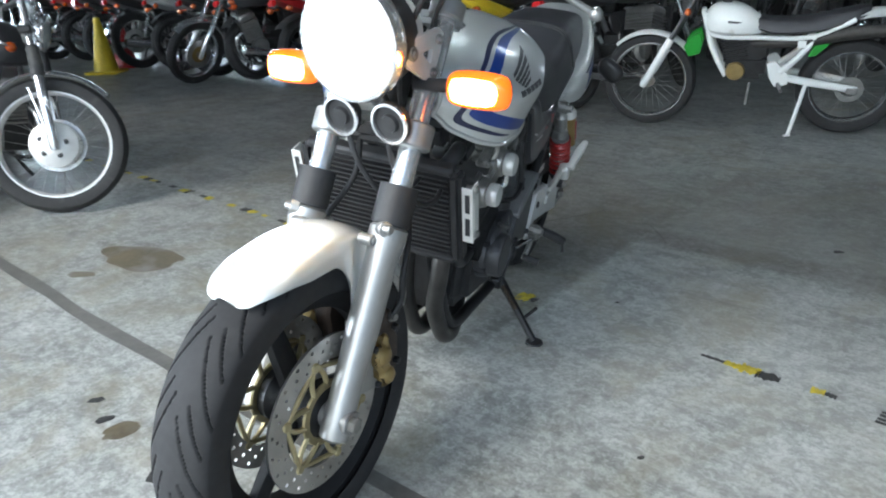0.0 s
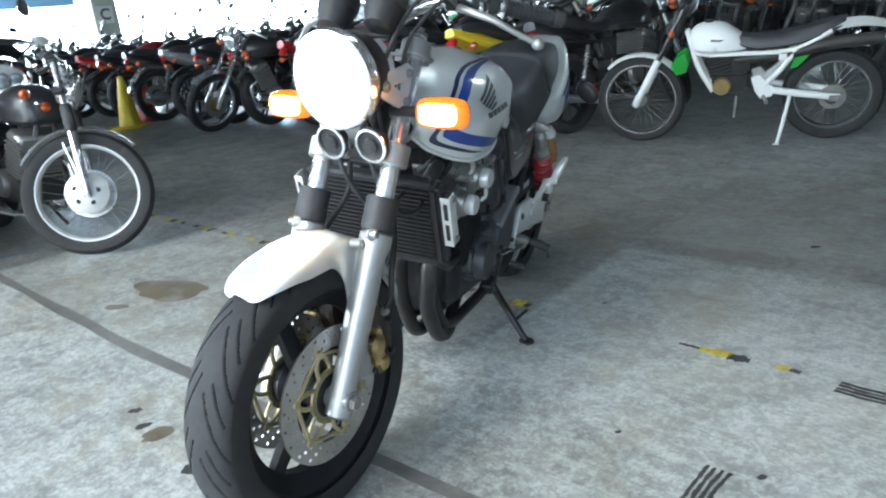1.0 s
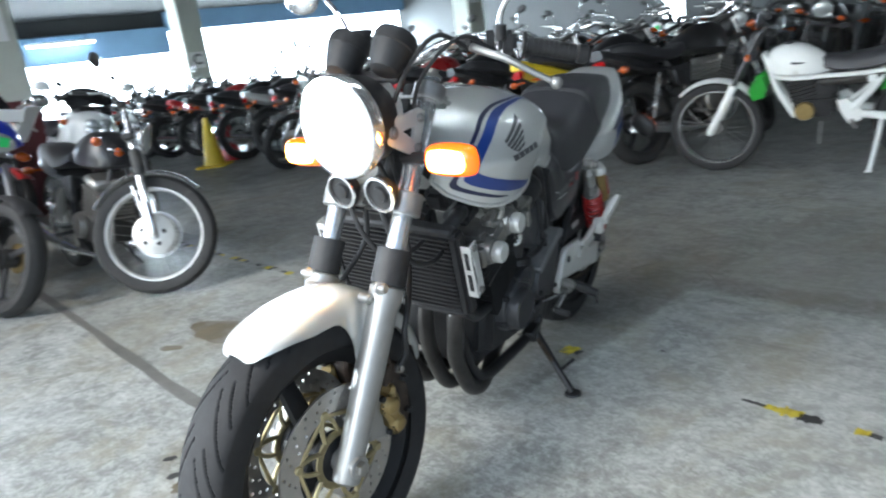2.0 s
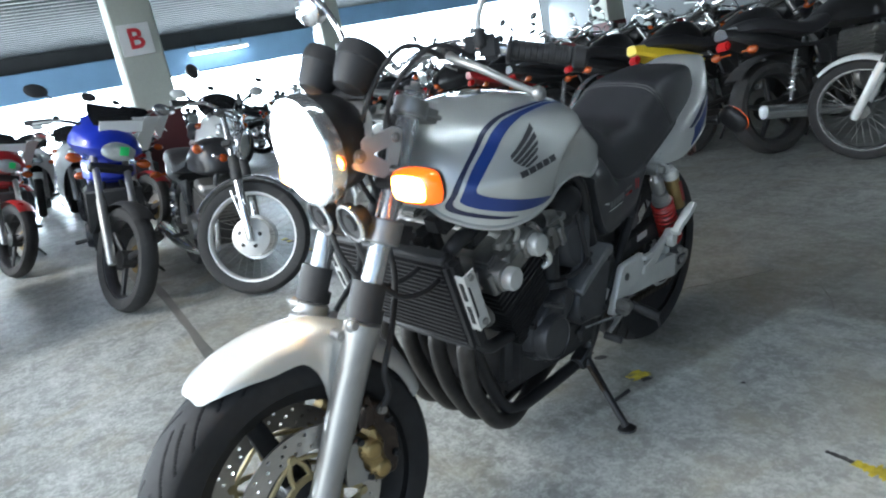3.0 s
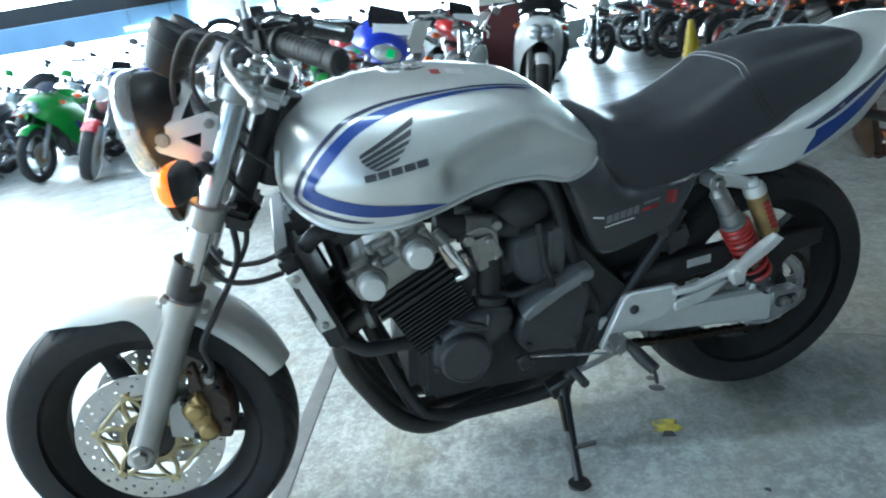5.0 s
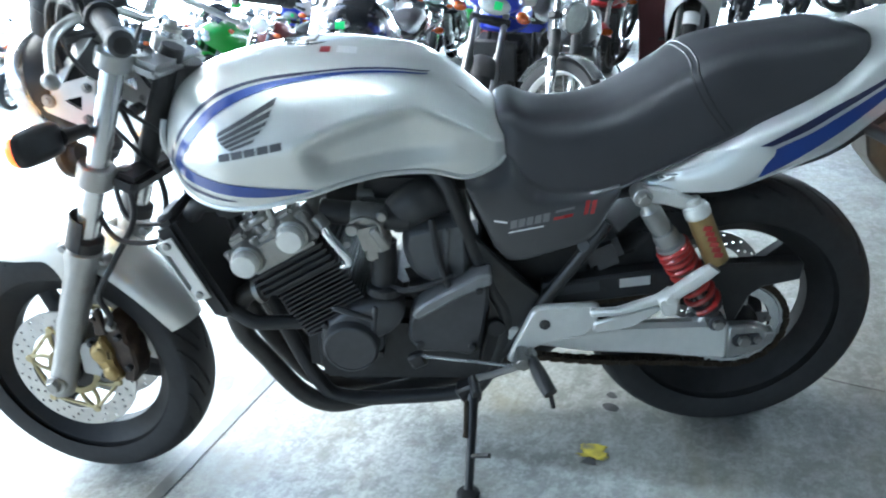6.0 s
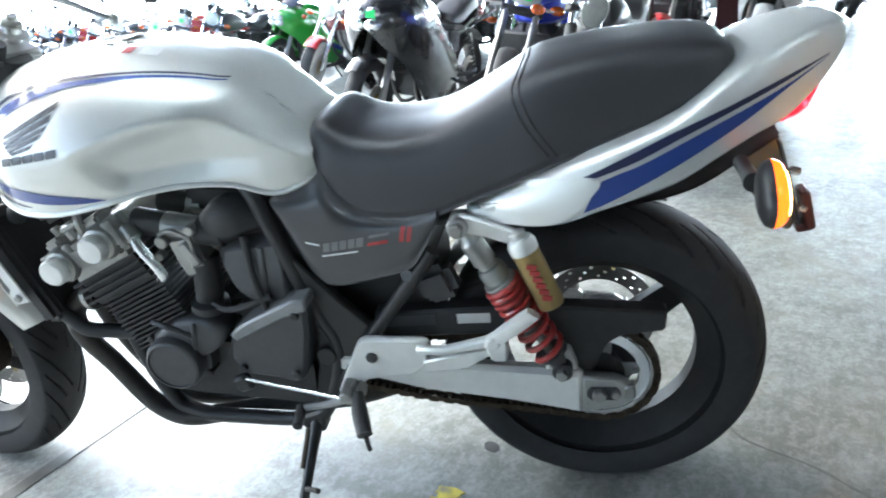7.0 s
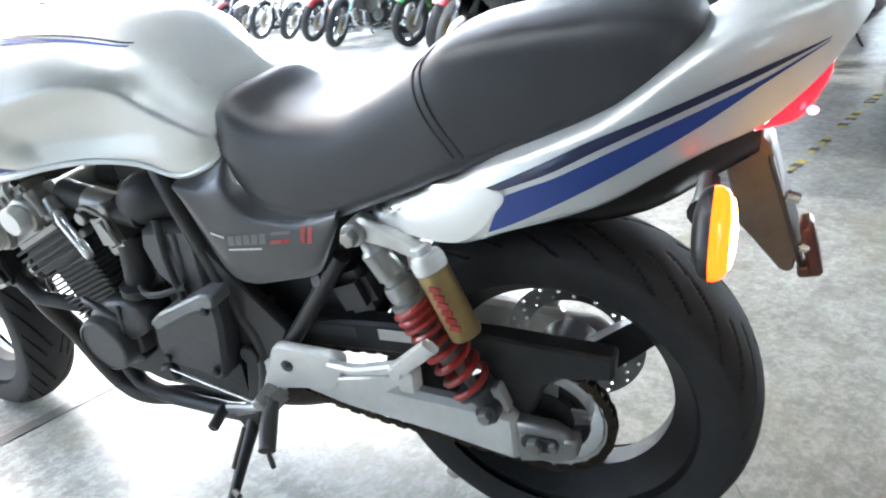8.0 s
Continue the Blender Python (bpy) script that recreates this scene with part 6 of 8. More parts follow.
def laid(name, edge_a, edge_b, over, mat, parent, label="", lift=0.0012, across=3, steps=5, sides=(1, -1), smooth=True):
    """A thin skin between two lines of (x, z), pressed on a shape from its side."""
    tree = BVHTree.FromPolygons([Vector(p) for p in over.v], over.f)
    A, B = np.array(edge_a, float), np.array(edge_b, float)
    if smooth:
        A, B = glide(A, steps), glide(B, steps)
    else:
        A, B = (np.array([q[0] + (q[1] - q[0]) * t / 6 for t in range(7)]) for q in (A, B))
    for side in sides:
        v, ok = [], True
        for a, b in zip(A, B):
            for k in range(across + 1):
                x, z = a + (b - a) * k / across
                hit, nor, _, _ = tree.ray_cast(Vector((x, 0.6 * side, z)), Vector((0, -side, 0)))
                if hit is None:
                    hit, nor, _, _ = tree.find_nearest(Vector((x, 0.2 * side, z)))
                if nor.y * side < 0:
                    nor = -nor
                v.append(hit + nor * lift)
        n = across + 1
        f = [(i * n + j, i * n + j + 1, (i + 1) * n + j + 1, (i + 1) * n + j) for i in range(len(A) - 1) for j in range(across)]
        part(name, Shape().add(v, f), mat, parent, label, 180)


NAVY_O = [(0.575, 0.892), (0.621, 0.906), (0.688, 0.918), (0.754, 0.923), (0.818, 0.924), (0.871, 0.921), (0.914, 0.914), (0.953, 0.902), (0.985, 0.881), (1.016, 0.854), (1.043, 0.820), (1.058, 0.787), (1.057, 0.769), (1.040, 0.756), (1.008, 0.743), (0.968, 0.732), (0.931, 0.728)]
NAVY_I = [(0.576, 0.891), (0.622, 0.9045), (0.690, 0.916), (0.756, 0.9205), (0.820, 0.920), (0.873, 0.9165), (0.912, 0.909), (0.948, 0.897), (0.981, 0.876), (1.011, 0.850), (1.036, 0.818), (1.050, 0.788), (1.048, 0.773), (1.033, 0.762), (1.004, 0.750), (0.968, 0.738), (0.931, 0.730)]
BLUE_O = [(0.577, 0.890), (0.625, 0.9035), (0.691, 0.9145), (0.758, 0.919), (0.822, 0.918), (0.875, 0.913), (0.908, 0.906), (0.944, 0.893), (0.977, 0.872), (1.007, 0.846), (1.031, 0.816), (1.043, 0.790), (1.038, 0.778), (1.021, 0.767), (0.993, 0.756), (0.954, 0.745), (0.903, 0.736), (0.834, 0.731), (0.793, 0.732)]
BLUE_I = [(0.578, 0.889), (0.628, 0.902), (0.696, 0.912), (0.763, 0.914), (0.822, 0.911), (0.872, 0.902), (0.909, 0.891), (0.942, 0.876), (0.973, 0.853), (0.999, 0.829), (1.013, 0.814), (1.0195, 0.804), (1.016, 0.795), (0.992, 0.783), (0.966, 0.775), (0.936, 0.767), (0.884, 0.755), (0.827, 0.743), (0.793, 0.733)]
laid("tank_stripe", NAVY_O, NAVY_I, tank_shape, NAVY, tank, "thin navy stripe")
laid("tank_stripe", BLUE_O, BLUE_I, tank_shape, BLUE, tank, "broad blue stripe")
# emblem: a fan of plain bars over a row of plain blocks
FAN = [((0.935, 0.853), (0.829, 0.897), (0.834, 0.886), (0.937, 0.846)), ((0.936, 0.844), (0.838, 0.881), (0.842, 0.871), (0.933, 0.839)), ((0.932, 0.838), (0.845, 0.866), (0.850, 0.859), (0.927, 0.834)), ((0.926, 0.833), (0.855, 0.855), (0.862, 0.848), (0.920, 0.8295)), ((0.919, 0.8285), (0.868, 0.842), (0.874, 0.836), (0.911, 0.826))]
for a, b, c, d in FAN:
    laid("emblem_bar", [a, b], [d, c], tank_shape, LOGO, tank, "dark grey emblem bar", steps=4, smooth=False)
for k in range(5):
    x0, x1 = 0.936 - k * 0.0230, 0.936 - k * 0.0230 - 0.0205
    rise = lambda x: (0.936 - x) * 0.11
    laid("word_block", [(x0, 0.8215 + rise(x0)), (x1, 0.8215 + rise(x1))], [(x0, 0.8100 + rise(x0)), (x1, 0.8100 + rise(x1))], tank_shape, LOGO, tank, "dark grey block", smooth=False)
laid("tail_stripe", [(0.016, 0.722), (-0.047, 0.750), (-0.111, 0.778), (-0.188, 0.807), (-0.262, 0.833), (-0.326, 0.853)], [(-0.003, 0.721), (-0.060, 0.742), (-0.121, 0.770), (-0.197, 0.801), (-0.268, 0.828), (-0.326, 0.852)], cowl_shape, NAVY, cowl, "narrow navy stripe")
laid("tail_stripe", [(-0.005, 0.714), (-0.035, 0.726), (-0.068, 0.738), (-0.125, 0.764), (-0.170, 0.783), (-0.220, 0.803), (-0.271, 0.824), (-0.325, 0.850)], [(0.017, 0.667), (-0.018, 0.682), (-0.067, 0.706), (-0.114, 0.730), (-0.162, 0.755), (-0.214, 0.784), (-0.266, 0.816), (-0.325, 0.849)], cowl_shape, BLUE, cowl, "broad blue stripe")
laid("side_fairing", [(0.200, 0.674), (0.150, 0.690), (0.080, 0.711), (0.020, 0.721), (-0.004, 0.720), (-0.009, 0.714)], [(0.200, 0.648), (0.150, 0.645), (0.100, 0.644), (0.061, 0.649), (0.028, 0.668), (-0.006, 0.706)], cowl_shape, SILVER, cowl, "silver side piece of the cowl", lift=0.0040)
laid("cover_mark", [(0.483, 0.620), (0.459, 0.614)], [(0.483, 0.616), (0.459, 0.610)], cover_l, WHITE_LINE, cover_left, "small pale tick", smooth=False, sides=(1,))
for k in range(5):
    x0 = 0.452 - k * 0.0152
    x1 = x0 - 0.0125
    z = lambda x: 0.598 + (0.452 - x) * 0.13
    laid("cover_block", [(x0, z(x0) + 0.017), (x1, z(x1) + 0.017)], [(x0 + 0.003, z(x0)), (x1 + 0.003, z(x1))], cover_l, FADED, cover_left, "faded grey block", smooth=False, sides=(1,))
laid("cover_block", [(0.368, 0.627), (0.332, 0.632)], [(0.370, 0.622), (0.334, 0.627)], cover_l, FADED, cover_left, "faded grey block", smooth=False, sides=(1,))
laid("cover_block", [(0.372, 0.614), (0.336, 0.619)], [(0.374, 0.608), (0.338, 0.613)], cover_l, CRIMSON, cover_left, "red block", smooth=False, sides=(1,))
laid("cover_line", [(0.458, 0.592), (0.392, 0.600)], [(0.458, 0.589), (0.392, 0.597)], cover_l, WHITE_LINE, cover_left, "pale line", smooth=False, sides=(1,))
for x in (0.312, 0.300):
    laid("cover_block", [(x, 0.640), (x - 0.008, 0.641)], [(x + 0.006, 0.614), (x - 0.002, 0.615)], cover_l, CRIMSON, cover_left, "red block", smooth=False, sides=(1,))
tank_tree = BVHTree.FromPolygons([Vector(p) for p in tank_shape.v], tank_shape.f)
seat_tree = BVHTree.FromPolygons([Vector(p) for p in seat_shape.v], seat_shape.f)


def pressed(tree, pts, r, side):
    out = []
    for x, y, z in pts:
        hit, nor, _, _ = tree.find_nearest(Vector((x, y * side, z)))
        out.append(hit)
    return Shape().tube(out, r, 6, 4)


for dx in (0.0, 0.013):
    whole = [(0.054 + dx, 0.138, 0.743), (0.084 + dx, 0.134, 0.786), (0.100 + dx, 0.128, 0.818), (0.108 + dx, 0.112, 0.845), (0.104 + dx, 0.08, 0.862), (0.100 + dx, 0.0, 0.868)]
    whole += [(x, -y, z) for x, y, z in whole[:-1][::-1]]
    bp("seat_seam", pressed(seat_tree, whole, 0.0022, 1), PLASTIC, seat, "raised seam")
lbl = Shape()
for x0, x1, y0, y1 in ((0.735, 0.700, 0.085, 0.055),):
    v = []
    for x, y in ((x0, y0), (x1, y0), (x1, y1), (x0, y1)):
        h, nrm, _, _ = tank_tree.ray_cast(Vector((x, y, 1.3)), Vector((0, 0, -1)))
        v.append(h + Vector((0, 0, 0.0015)))
    lbl.add(v, [(0, 1, 2, 3)])
bp("tank_label", lbl, WHITE_LINE, tank, "white warning label")
lbl = Shape()
v = []
for x, y in ((0.765, 0.085), (0.747, 0.085), (0.747, 0.060), (0.765, 0.060)):
    h, nrm, _, _ = tank_tree.ray_cast(Vector((x, y, 1.3)), Vector((0, 0, -1)))
    v.append(h + Vector((0, 0, 0.0015)))
bp("tank_label", lbl.add(v, [(0, 1, 2, 3)]), CRIMSON, tank, "red warning label")


# ==== parked motorcycles ====
WALLW = paint("white_wall", (0.7, 0.7, 0.68), 0.7, 0, 0.08, 10)
RIM_CHROME = paint("rim_chrome", (0.66, 0.67, 0.68), 0.2, 0.95, 0.08, 20)


def small_tyre(R, w, depth, c, n=44):
    h = w / 2
    b = R - depth
    return Shape().lathe([(b, -h * 0.75), (b + depth * 0.35, -h), (b + depth * 0.72, -h * 0.92), (R - 0.006, -h * 0.5), (R, 0), (R - 0.006, h * 0.5), (b + depth * 0.72, h * 0.92), (b + depth * 0.35, h), (b, h * 0.75)], c, (0, 1, 0), n, True)


def small_rim(b, w, c, n=40):
    h = w / 2
    return Shape().lathe([(b + 0.006, -h), (b - 0.006, -h), (b - 0.018, -h * 0.4), (b - 0.018, h * 0.4), (b - 0.006, h), (b + 0.006, h), (b - 0.004, h * 0.5), (b - 0.004, -h * 0.5)], c, (0, 1, 0), n, True)


def wheel(tm, rm, c, R, w, depth, spokes, m=None, rim=RIM_CHROME, front=True, disc=True, wall=None, n=44):
    """Tyre with rim, hub, spokes and a disc under it."""
    mv = (lambda s: s.moved(m)) if m else (lambda s: s)
    b = R - depth
    c = Vector(c)
    t = part("front_tyre" if front else "rear_tyre", mv(small_tyre(R, w, depth, c, n)), tm, rm)
    part("rim", mv(small_rim(b, w * 0.62, c, n)), rim, t)
    if wall:
        for s in (1, -1):
            part("side_wall", mv(Shape().lathe([(b + 0.005, 0), (b + depth * 0.5, 0.004), (b + depth * 0.62, 0.0)], c + Vector((0, s * w * 0.505, 0)), (0, s, 0), n)), wall, t, "white tyre wall")
    if spokes == "wire":
        s = Shape()
        for i in range(32):
            a = 2 * math.pi * i / 32
            a2 = a + (0.55 if i % 4 < 2 else -0.55)
            y = w * 0.35 * (1 if i % 2 else -1)
            s.tube([c + Vector((0.045 * math.cos(a2), y, 0.045 * math.sin(a2))), c + Vector((b * math.cos(a), 0, b * math.sin(a)))], 0.0013, 4, 1)
        part("spokes", mv(s), ALLOY, t, "thin wire spokes")
        part("hub", mv(Shape().lathe([(0.02, -w * 0.45), (0.05, -w * 0.42), (0.045, 0), (0.05, w * 0.42), (0.02, w * 0.45)], c, (0, 1, 0), 20)), ALLOY, t)
    else:
        part("spokes", mv(cast_spokes(c, 0.03, b - 0.012, spokes, 0.035, 0.026, w * 0.22, 0.4)), HAZED_BLACK if rim is not RIM_CHROME else ALLOY, t, "cast wheel spokes")
        part("hub", mv(Shape().lathe([(0.02, -w * 0.4), (0.05, -w * 0.38), (0.05, w * 0.38), (0.02, w * 0.4)], c, (0, 1, 0), 20)), HAZED_ENGINE, t)
    if disc:
        d = Shape().lathe([(0.075, -0.002), (0.135, -0.002), (0.135, 0.002), (0.075, 0.002)], c + Vector((0, w * 0.55, 0)), (0, 1, 0), 36, True)
        part("brake_disc", mv(d), DISC, t)
        part("disc_carrier", mv(Shape().lathe([(0.03, -0.003), (0.08, -0.003), (0.08, 0.003), (0.03, 0.003)], c + Vector((0, w * 0.55, 0)), (0, 1, 0), 24, True)), GOLD if front else HAZED_ENGINE, t)
    return t


def lens_unit(s, mv, root, y, z, x, r=0.085, tag=False):
    ax = Vector((0.98, 0, -0.08))
    h = part("headlamp", mv(Shape().lathe([(0.02, -0.12), (r * 0.8, -0.09), (r, -0.02), (r, 0.0)], (x, y, z), ax, 26)), s, root, "round headlamp")
    part("headlamp_ring", mv(Shape().lathe([(r, -0.012), (r + 0.007, 0.0), (r, 0.008), (r - 0.006, 0.006)], (x, y, z), ax, 28, True)), CHROME, h)
    part("headlamp_glass", mv(Shape().lathe([(r - 0.004, 0.002), (r * 0.7, 0.014), (r * 0.3, 0.02), (0.004, 0.021)], (x, y, z), ax, 24)), LENS, h)
    if tag:
        part("paper_tag", mv(Shape().box((x + 0.022, y + 0.01, z), (0.003, r * 0.6, r * 0.6), (0, 4, 0), 0)), GREEN_TAG, h, "green paper tag")
    return h


def parked_bike(style, label, body, fend, seat_m=VINYL, wb=1.36, rf=0.300, rr=0.305, wf=0.105, wr=0.14, spokes=3, steer=24, tag=False, rim=None, wall=None, metal=HAZED_ENGINE, fork=CHROME, bars=1.04, tilt=0, tail=None):
    """One motorcycle template; x ahead, y left, from the rear tyre's contact."""
    root = thing("motorcycle", Matrix(), label, "motorcycle", "parked motorcycles")
    cruiser = style == "cruiser"
    tilt = tilt or (0.60 if cruiser else 0.48)
    hd = 0.0 if tilt > 0.4 else 0.351 - 0.76 * math.sin(tilt)
    rim = rim or (RIM_CHROME if spokes == "wire" else HAZED_BLACK)
    fax = Vector((wb, 0, rf))
    rk = Vector((-math.sin(tilt), 0, math.cos(tilt)))
    top = fax + rk * (0.86 if cruiser else 0.76)
    ST = Matrix.Translation(top) @ Matrix.Rotation(radians(steer), 4, rk) @ Matrix.Translation(-top)
    mv = lambda s: s.moved(ST)
    add = lambda nm, s, m, par=None, lb="": part(nm, s, m, par or root, lb)
    wheel([HAZED_RUBBER], root, fax, rf, wf, 0.075, spokes, ST, rim, True, True, wall)
    wheel([HAZED_RUBBER], root, (0, 0, rr), rr, wr, 0.085, spokes, None, rim, False, True, None)
    for y in (0.09, -0.09):
        p = fax + Vector((0.01, y, 0))
        leg = add("fork_leg", mv(Shape().lathe([(0.02, -0.03), (0.026, -0.01), (0.026, 0.36), (0.02, 0.37), (0.019, 0.76 if not cruiser else 0.86), (0.012, 0.77 if not cruiser else 0.87)], p, rk, 16)), fork)
    add("yoke", mv(Shape().box(top - rk * 0.02, (0.06, 0.25, 0.03), (0, -math.degrees(tilt), 0), 0.008).box(top - rk * 0.2, (0.06, 0.25, 0.04), (0, -math.degrees(tilt), 0), 0.008)), metal)
    rows = []
    for ang in np.linspace(50, 158, 8):
        a = radians(ang)
        rows.append([(fax.x + (rf + 0.028 - 0.02 * (abs(u) ** 3)) * math.cos(a), u * (wf * 0.62), rf + (rf + 0.028 - 0.02 * abs(u) ** 3) * math.sin(a)) for u in (-1, -0.9, -0.5, 0, 0.5, 0.9, 1)])
    add("front_fender", mv(Shape().skin(rows, 2, 2).skin([[(fax.x + (p[0] - fax.x) * 0.985, p[1] * 0.96, rf + (p[2] - rf) * 0.985) for p in r] for r in rows], 2, 2)), fend)
    for y in (0.075, -0.075):
        add("fender_stay", mv(Shape().tube([(fax.x, y, rf), (fax.x - 0.12, y * 0.95, rf + 0.27)], 0.006, 6, 1)), CHROME)
    # engine and frame
    e = add("engine", Shape().box((0.68, 0, 0.36), (0.40, 0.30, 0.22), (0, 0, 0), 0.04, 2).box((0.58, 0, 0.47), (0.18, 0.22, 0.12), (0, 0, 0), 0.03), metal)
    cyl = Shape().ribbed(0.18, 0.33, 0.0, 0.20, 8, 0.018, Matrix()).box((0, 0, 0.235), (0.17, 0.32, 0.07), (0, 0, 0), 0.02)
    add("cylinder_block", cyl.moved(pose(0.80, 0, 0.42, 0, 18, 0)), ALLOY if fork is CHROME else HAZED_ENGINE, e)
    for y in (1, -1):
        add("engine_cover", Shape().lathe([(0.085, 0.13), (0.085, 0.165), (0.075, 0.185), (0.01, 0.19)], (0.76 if y > 0 else 0.64, 0, 0.37), (0, y, 0), 26), ALLOY if fork is CHROME else CASE, e)
    for y in (0.12, -0.12):
        add("frame_tube", Shape().tube([(wb - 0.40, y * 0.3, 0.78), (wb - 0.46, y * 0.8, 0.45), (0.80, y, 0.20), (0.50, y, 0.21), (0.42, y, 0.42), (0.40, y, 0.62), (0.05, y * 0.9, 0.68)], 0.015, 8, 3), HAZED_BLACK)
        add("swingarm", Shape().tube([(0.46, y, 0.36), (0.2, y, 0.325), (0, y, rr)], [0.022, 0.02, 0.018], 8, 2), metal)
        sh = add("shock_absorber", Shape().rod((0.03, y * 1.2, rr + 0.02), (0.14, y * 1.15, 0.64), 0.012), CHROME)
        coil = [(0.04 + 0.09 * u + 0.026 * math.cos(u * 44), y * 1.18 + 0.026 * math.sin(u * 44), rr + 0.06 + 0.22 * u) for u in np.linspace(0, 1, 60)]
        add("coil_spring", Shape().tube(coil, 0.005, 5, 1), CHROME if fork is CHROME else HAZED_PLASTIC, sh)
        if y > 0 or style in ("roadster", "classic"):
            add("exhaust_pipe", Shape().tube([(0.90, y * 0.8, 0.50), (0.98, y * 0.85, 0.44), (0.95, y * 0.9, 0.26), (0.80, y, 0.19), (0.5, y * 1.2, 0.19), (0.30, -y * 0 + y * 1.4, 0.22), (-0.22, y * 1.5, 0.30)], [0.02, 0.02, 0.02, 0.02, 0.022, 0.042, 0.044], 12, 3), CHROME if fork is CHROME else EXHAUST)
    # tank, seat, tail
    zt = 0.80 if cruiser else 0.88
    T = [(wb - 0.36, zt - 0.06, zt - 0.14, 0.06), (wb - 0.40, zt + 0.02, zt - 0.16, 0.11), (wb - 0.50, zt + 0.065, zt - 0.16, 0.145), (wb - 0.64, zt + 0.06, zt - 0.15, 0.15), (wb - 0.78, zt + 0.01, zt - 0.13, 0.125), (wb - 0.90, zt - 0.06, zt - 0.12, 0.09)]
    rows = [[(x, y, z) for y, z in ((w * 0.8, b), (w, b + (t - b) * 0.25), (w * 0.97, b + (t - b) * 0.6), (w * 0.6, b + (t - b) * 0.93), (0, t), (-w * 0.6, b + (t - b) * 0.93), (-w * 0.97, b + (t - b) * 0.6), (-w, b + (t - b) * 0.25), (-w * 0.8, b))] for x, t, b, w in T]
    tk = add("fuel_tank", Shape().skin(rows, 3, 2, True), body)
    add("tank_cap", Shape().lathe([(0.03, 0), (0.03, 0.01), (0.004, 0.014)], (wb - 0.55, 0, zt + 0.062), (0, 0, 1), 16), CHROME, tk)
    S = [(wb - 0.88, zt - 0.045, zt - 0.12, 0.11), (wb - 1.0, zt - 0.075, zt - 0.16, 0.14), (wb - 1.15, zt - 0.06, zt - 0.16, 0.145), (wb - 1.30, zt - 0.005, zt - 0.12, 0.13), (wb - 1.48, zt + 0.01, zt - 0.08, 0.115), (wb - 1.58, zt - 0.015, zt - 0.06, 0.07)]
    rows = [[(x, y, z) for y, z in ((w * 0.9, b), (w, b + (t - b) * 0.4), (w * 0.8, b + (t - b) * 0.88), (0, t), (-w * 0.8, b + (t - b) * 0.88), (-w, b + (t - b) * 0.4), (-w * 0.9, b))] for x, t, b, w in S]
    add("seat", Shape().skin(rows, 3, 2, True), seat_m)
    C = [(0.20, 0.70, 0.64, 0.12), (0.0, 0.77, 0.67, 0.125), (-0.16, 0.83, 0.73, 0.10), (-0.30, 0.86, 0.80, 0.06)]
    if not cruiser:
        rows = [[(x, y, z) for y, z in ((w * 0.9, b), (w, b + (t - b) * 0.5), (w * 0.7, t), (0, t + 0.005), (-w * 0.7, t), (-w, b + (t - b) * 0.5), (-w * 0.9, b))] for x, t, b, w in C]
        add("tail_cowl", Shape().skin(rows, 3, 2, True), tail or body)
    rows = [[((rr + 0.05) * math.cos(a), u * wr * 0.6, rr + (rr + 0.05 - 0.02 * abs(u) ** 3) * math.sin(a)) for u in (-1, -0.9, -0.4, 0.4, 0.9, 1)] for a in np.linspace(radians(40), radians(165 if cruiser or style == "classic" else 140), 8)]
    add("rear_fender", Shape().skin(rows, 2, 2), fend if cruiser or style == "classic" else HAZED_PLASTIC)
    tl = add("tail_lamp", Shape().box((-0.29, 0, 0.755), (0.04, 0.11, 0.06), (0, 20, 0), 0.012, 2), paint_red_off)
    for y in (0.105, -0.105):
        add("side_cover", Shape().plate([(0.50, 0.68), (0.30, 0.66), (0.33, 0.52), (0.47, 0.50)], y, y * 1.25, 0.008), body if style == "roadster" else HAZED_PLASTIC)
    # bars
    hx = top.x - 0.02
    bar = [(hx - 0.14, 0.36, bars - 0.03), (hx - 0.04, 0.24, bars), (hx + 0.01, 0.12, bars - 0.01), (hx + 0.01, 0, bars - 0.05)]
    bar += [(x, -y, z) for x, y, z in bar[:-1][::-1]]
    add("handlebar", mv(Shape().tube(bar, 0.011, 8, 3)), CHROME if fork is CHROME else HAZED_BLACK)
    for y in (1, -1):
        add("grip", mv(Shape().rod((hx - 0.15, 0.37 * y, bars - 0.032), (hx - 0.06, 0.265 * y, bars - 0.006), 0.017, 10)), HAZED_PLASTIC)
        add("lever", mv(Shape().tube([(hx - 0.01, 0.22 * y, bars), (hx - 0.01, 0.28 * y, bars - 0.01), (hx - 0.06, 0.36 * y, bars - 0.035)], 0.006, 6, 2)), SWING)
        if style not in ("tourer", "sport"):
            st = add("mirror", mv(Shape().tube([(hx - 0.03, 0.23 * y, bars), (hx - 0.02, 0.25 * y, bars + 0.09), (hx - 0.03, 0.33 * y, bars + 0.14)], 0.005, 6, 2)), CHROME)
            add("mirror_shell", mv(Shape().ball((hx - 0.035, 0.36 * y, bars + 0.145), (0.018, 0.062, 0.038), 14, 8, (0, 0, 8 * y))), CHROME if y > 0 else HAZED_BLACK, st)
        i1 = add("front_indicator", mv(Shape().ball((wb - 0.27 + (0.05 if cruiser else 0), 0.20 * y, 0.84 if not cruiser else 0.80), (0.028, 0.045, 0.028), 12, 8)), AMBER_OFF)
        add("stalk", mv(Shape().rod((wb - 0.29, 0.08 * y, 0.84 if not cruiser else 0.80), (wb - 0.275, 0.17 * y, 0.84 if not cruiser else 0.80), 0.008, 8)), CHROME, i1)
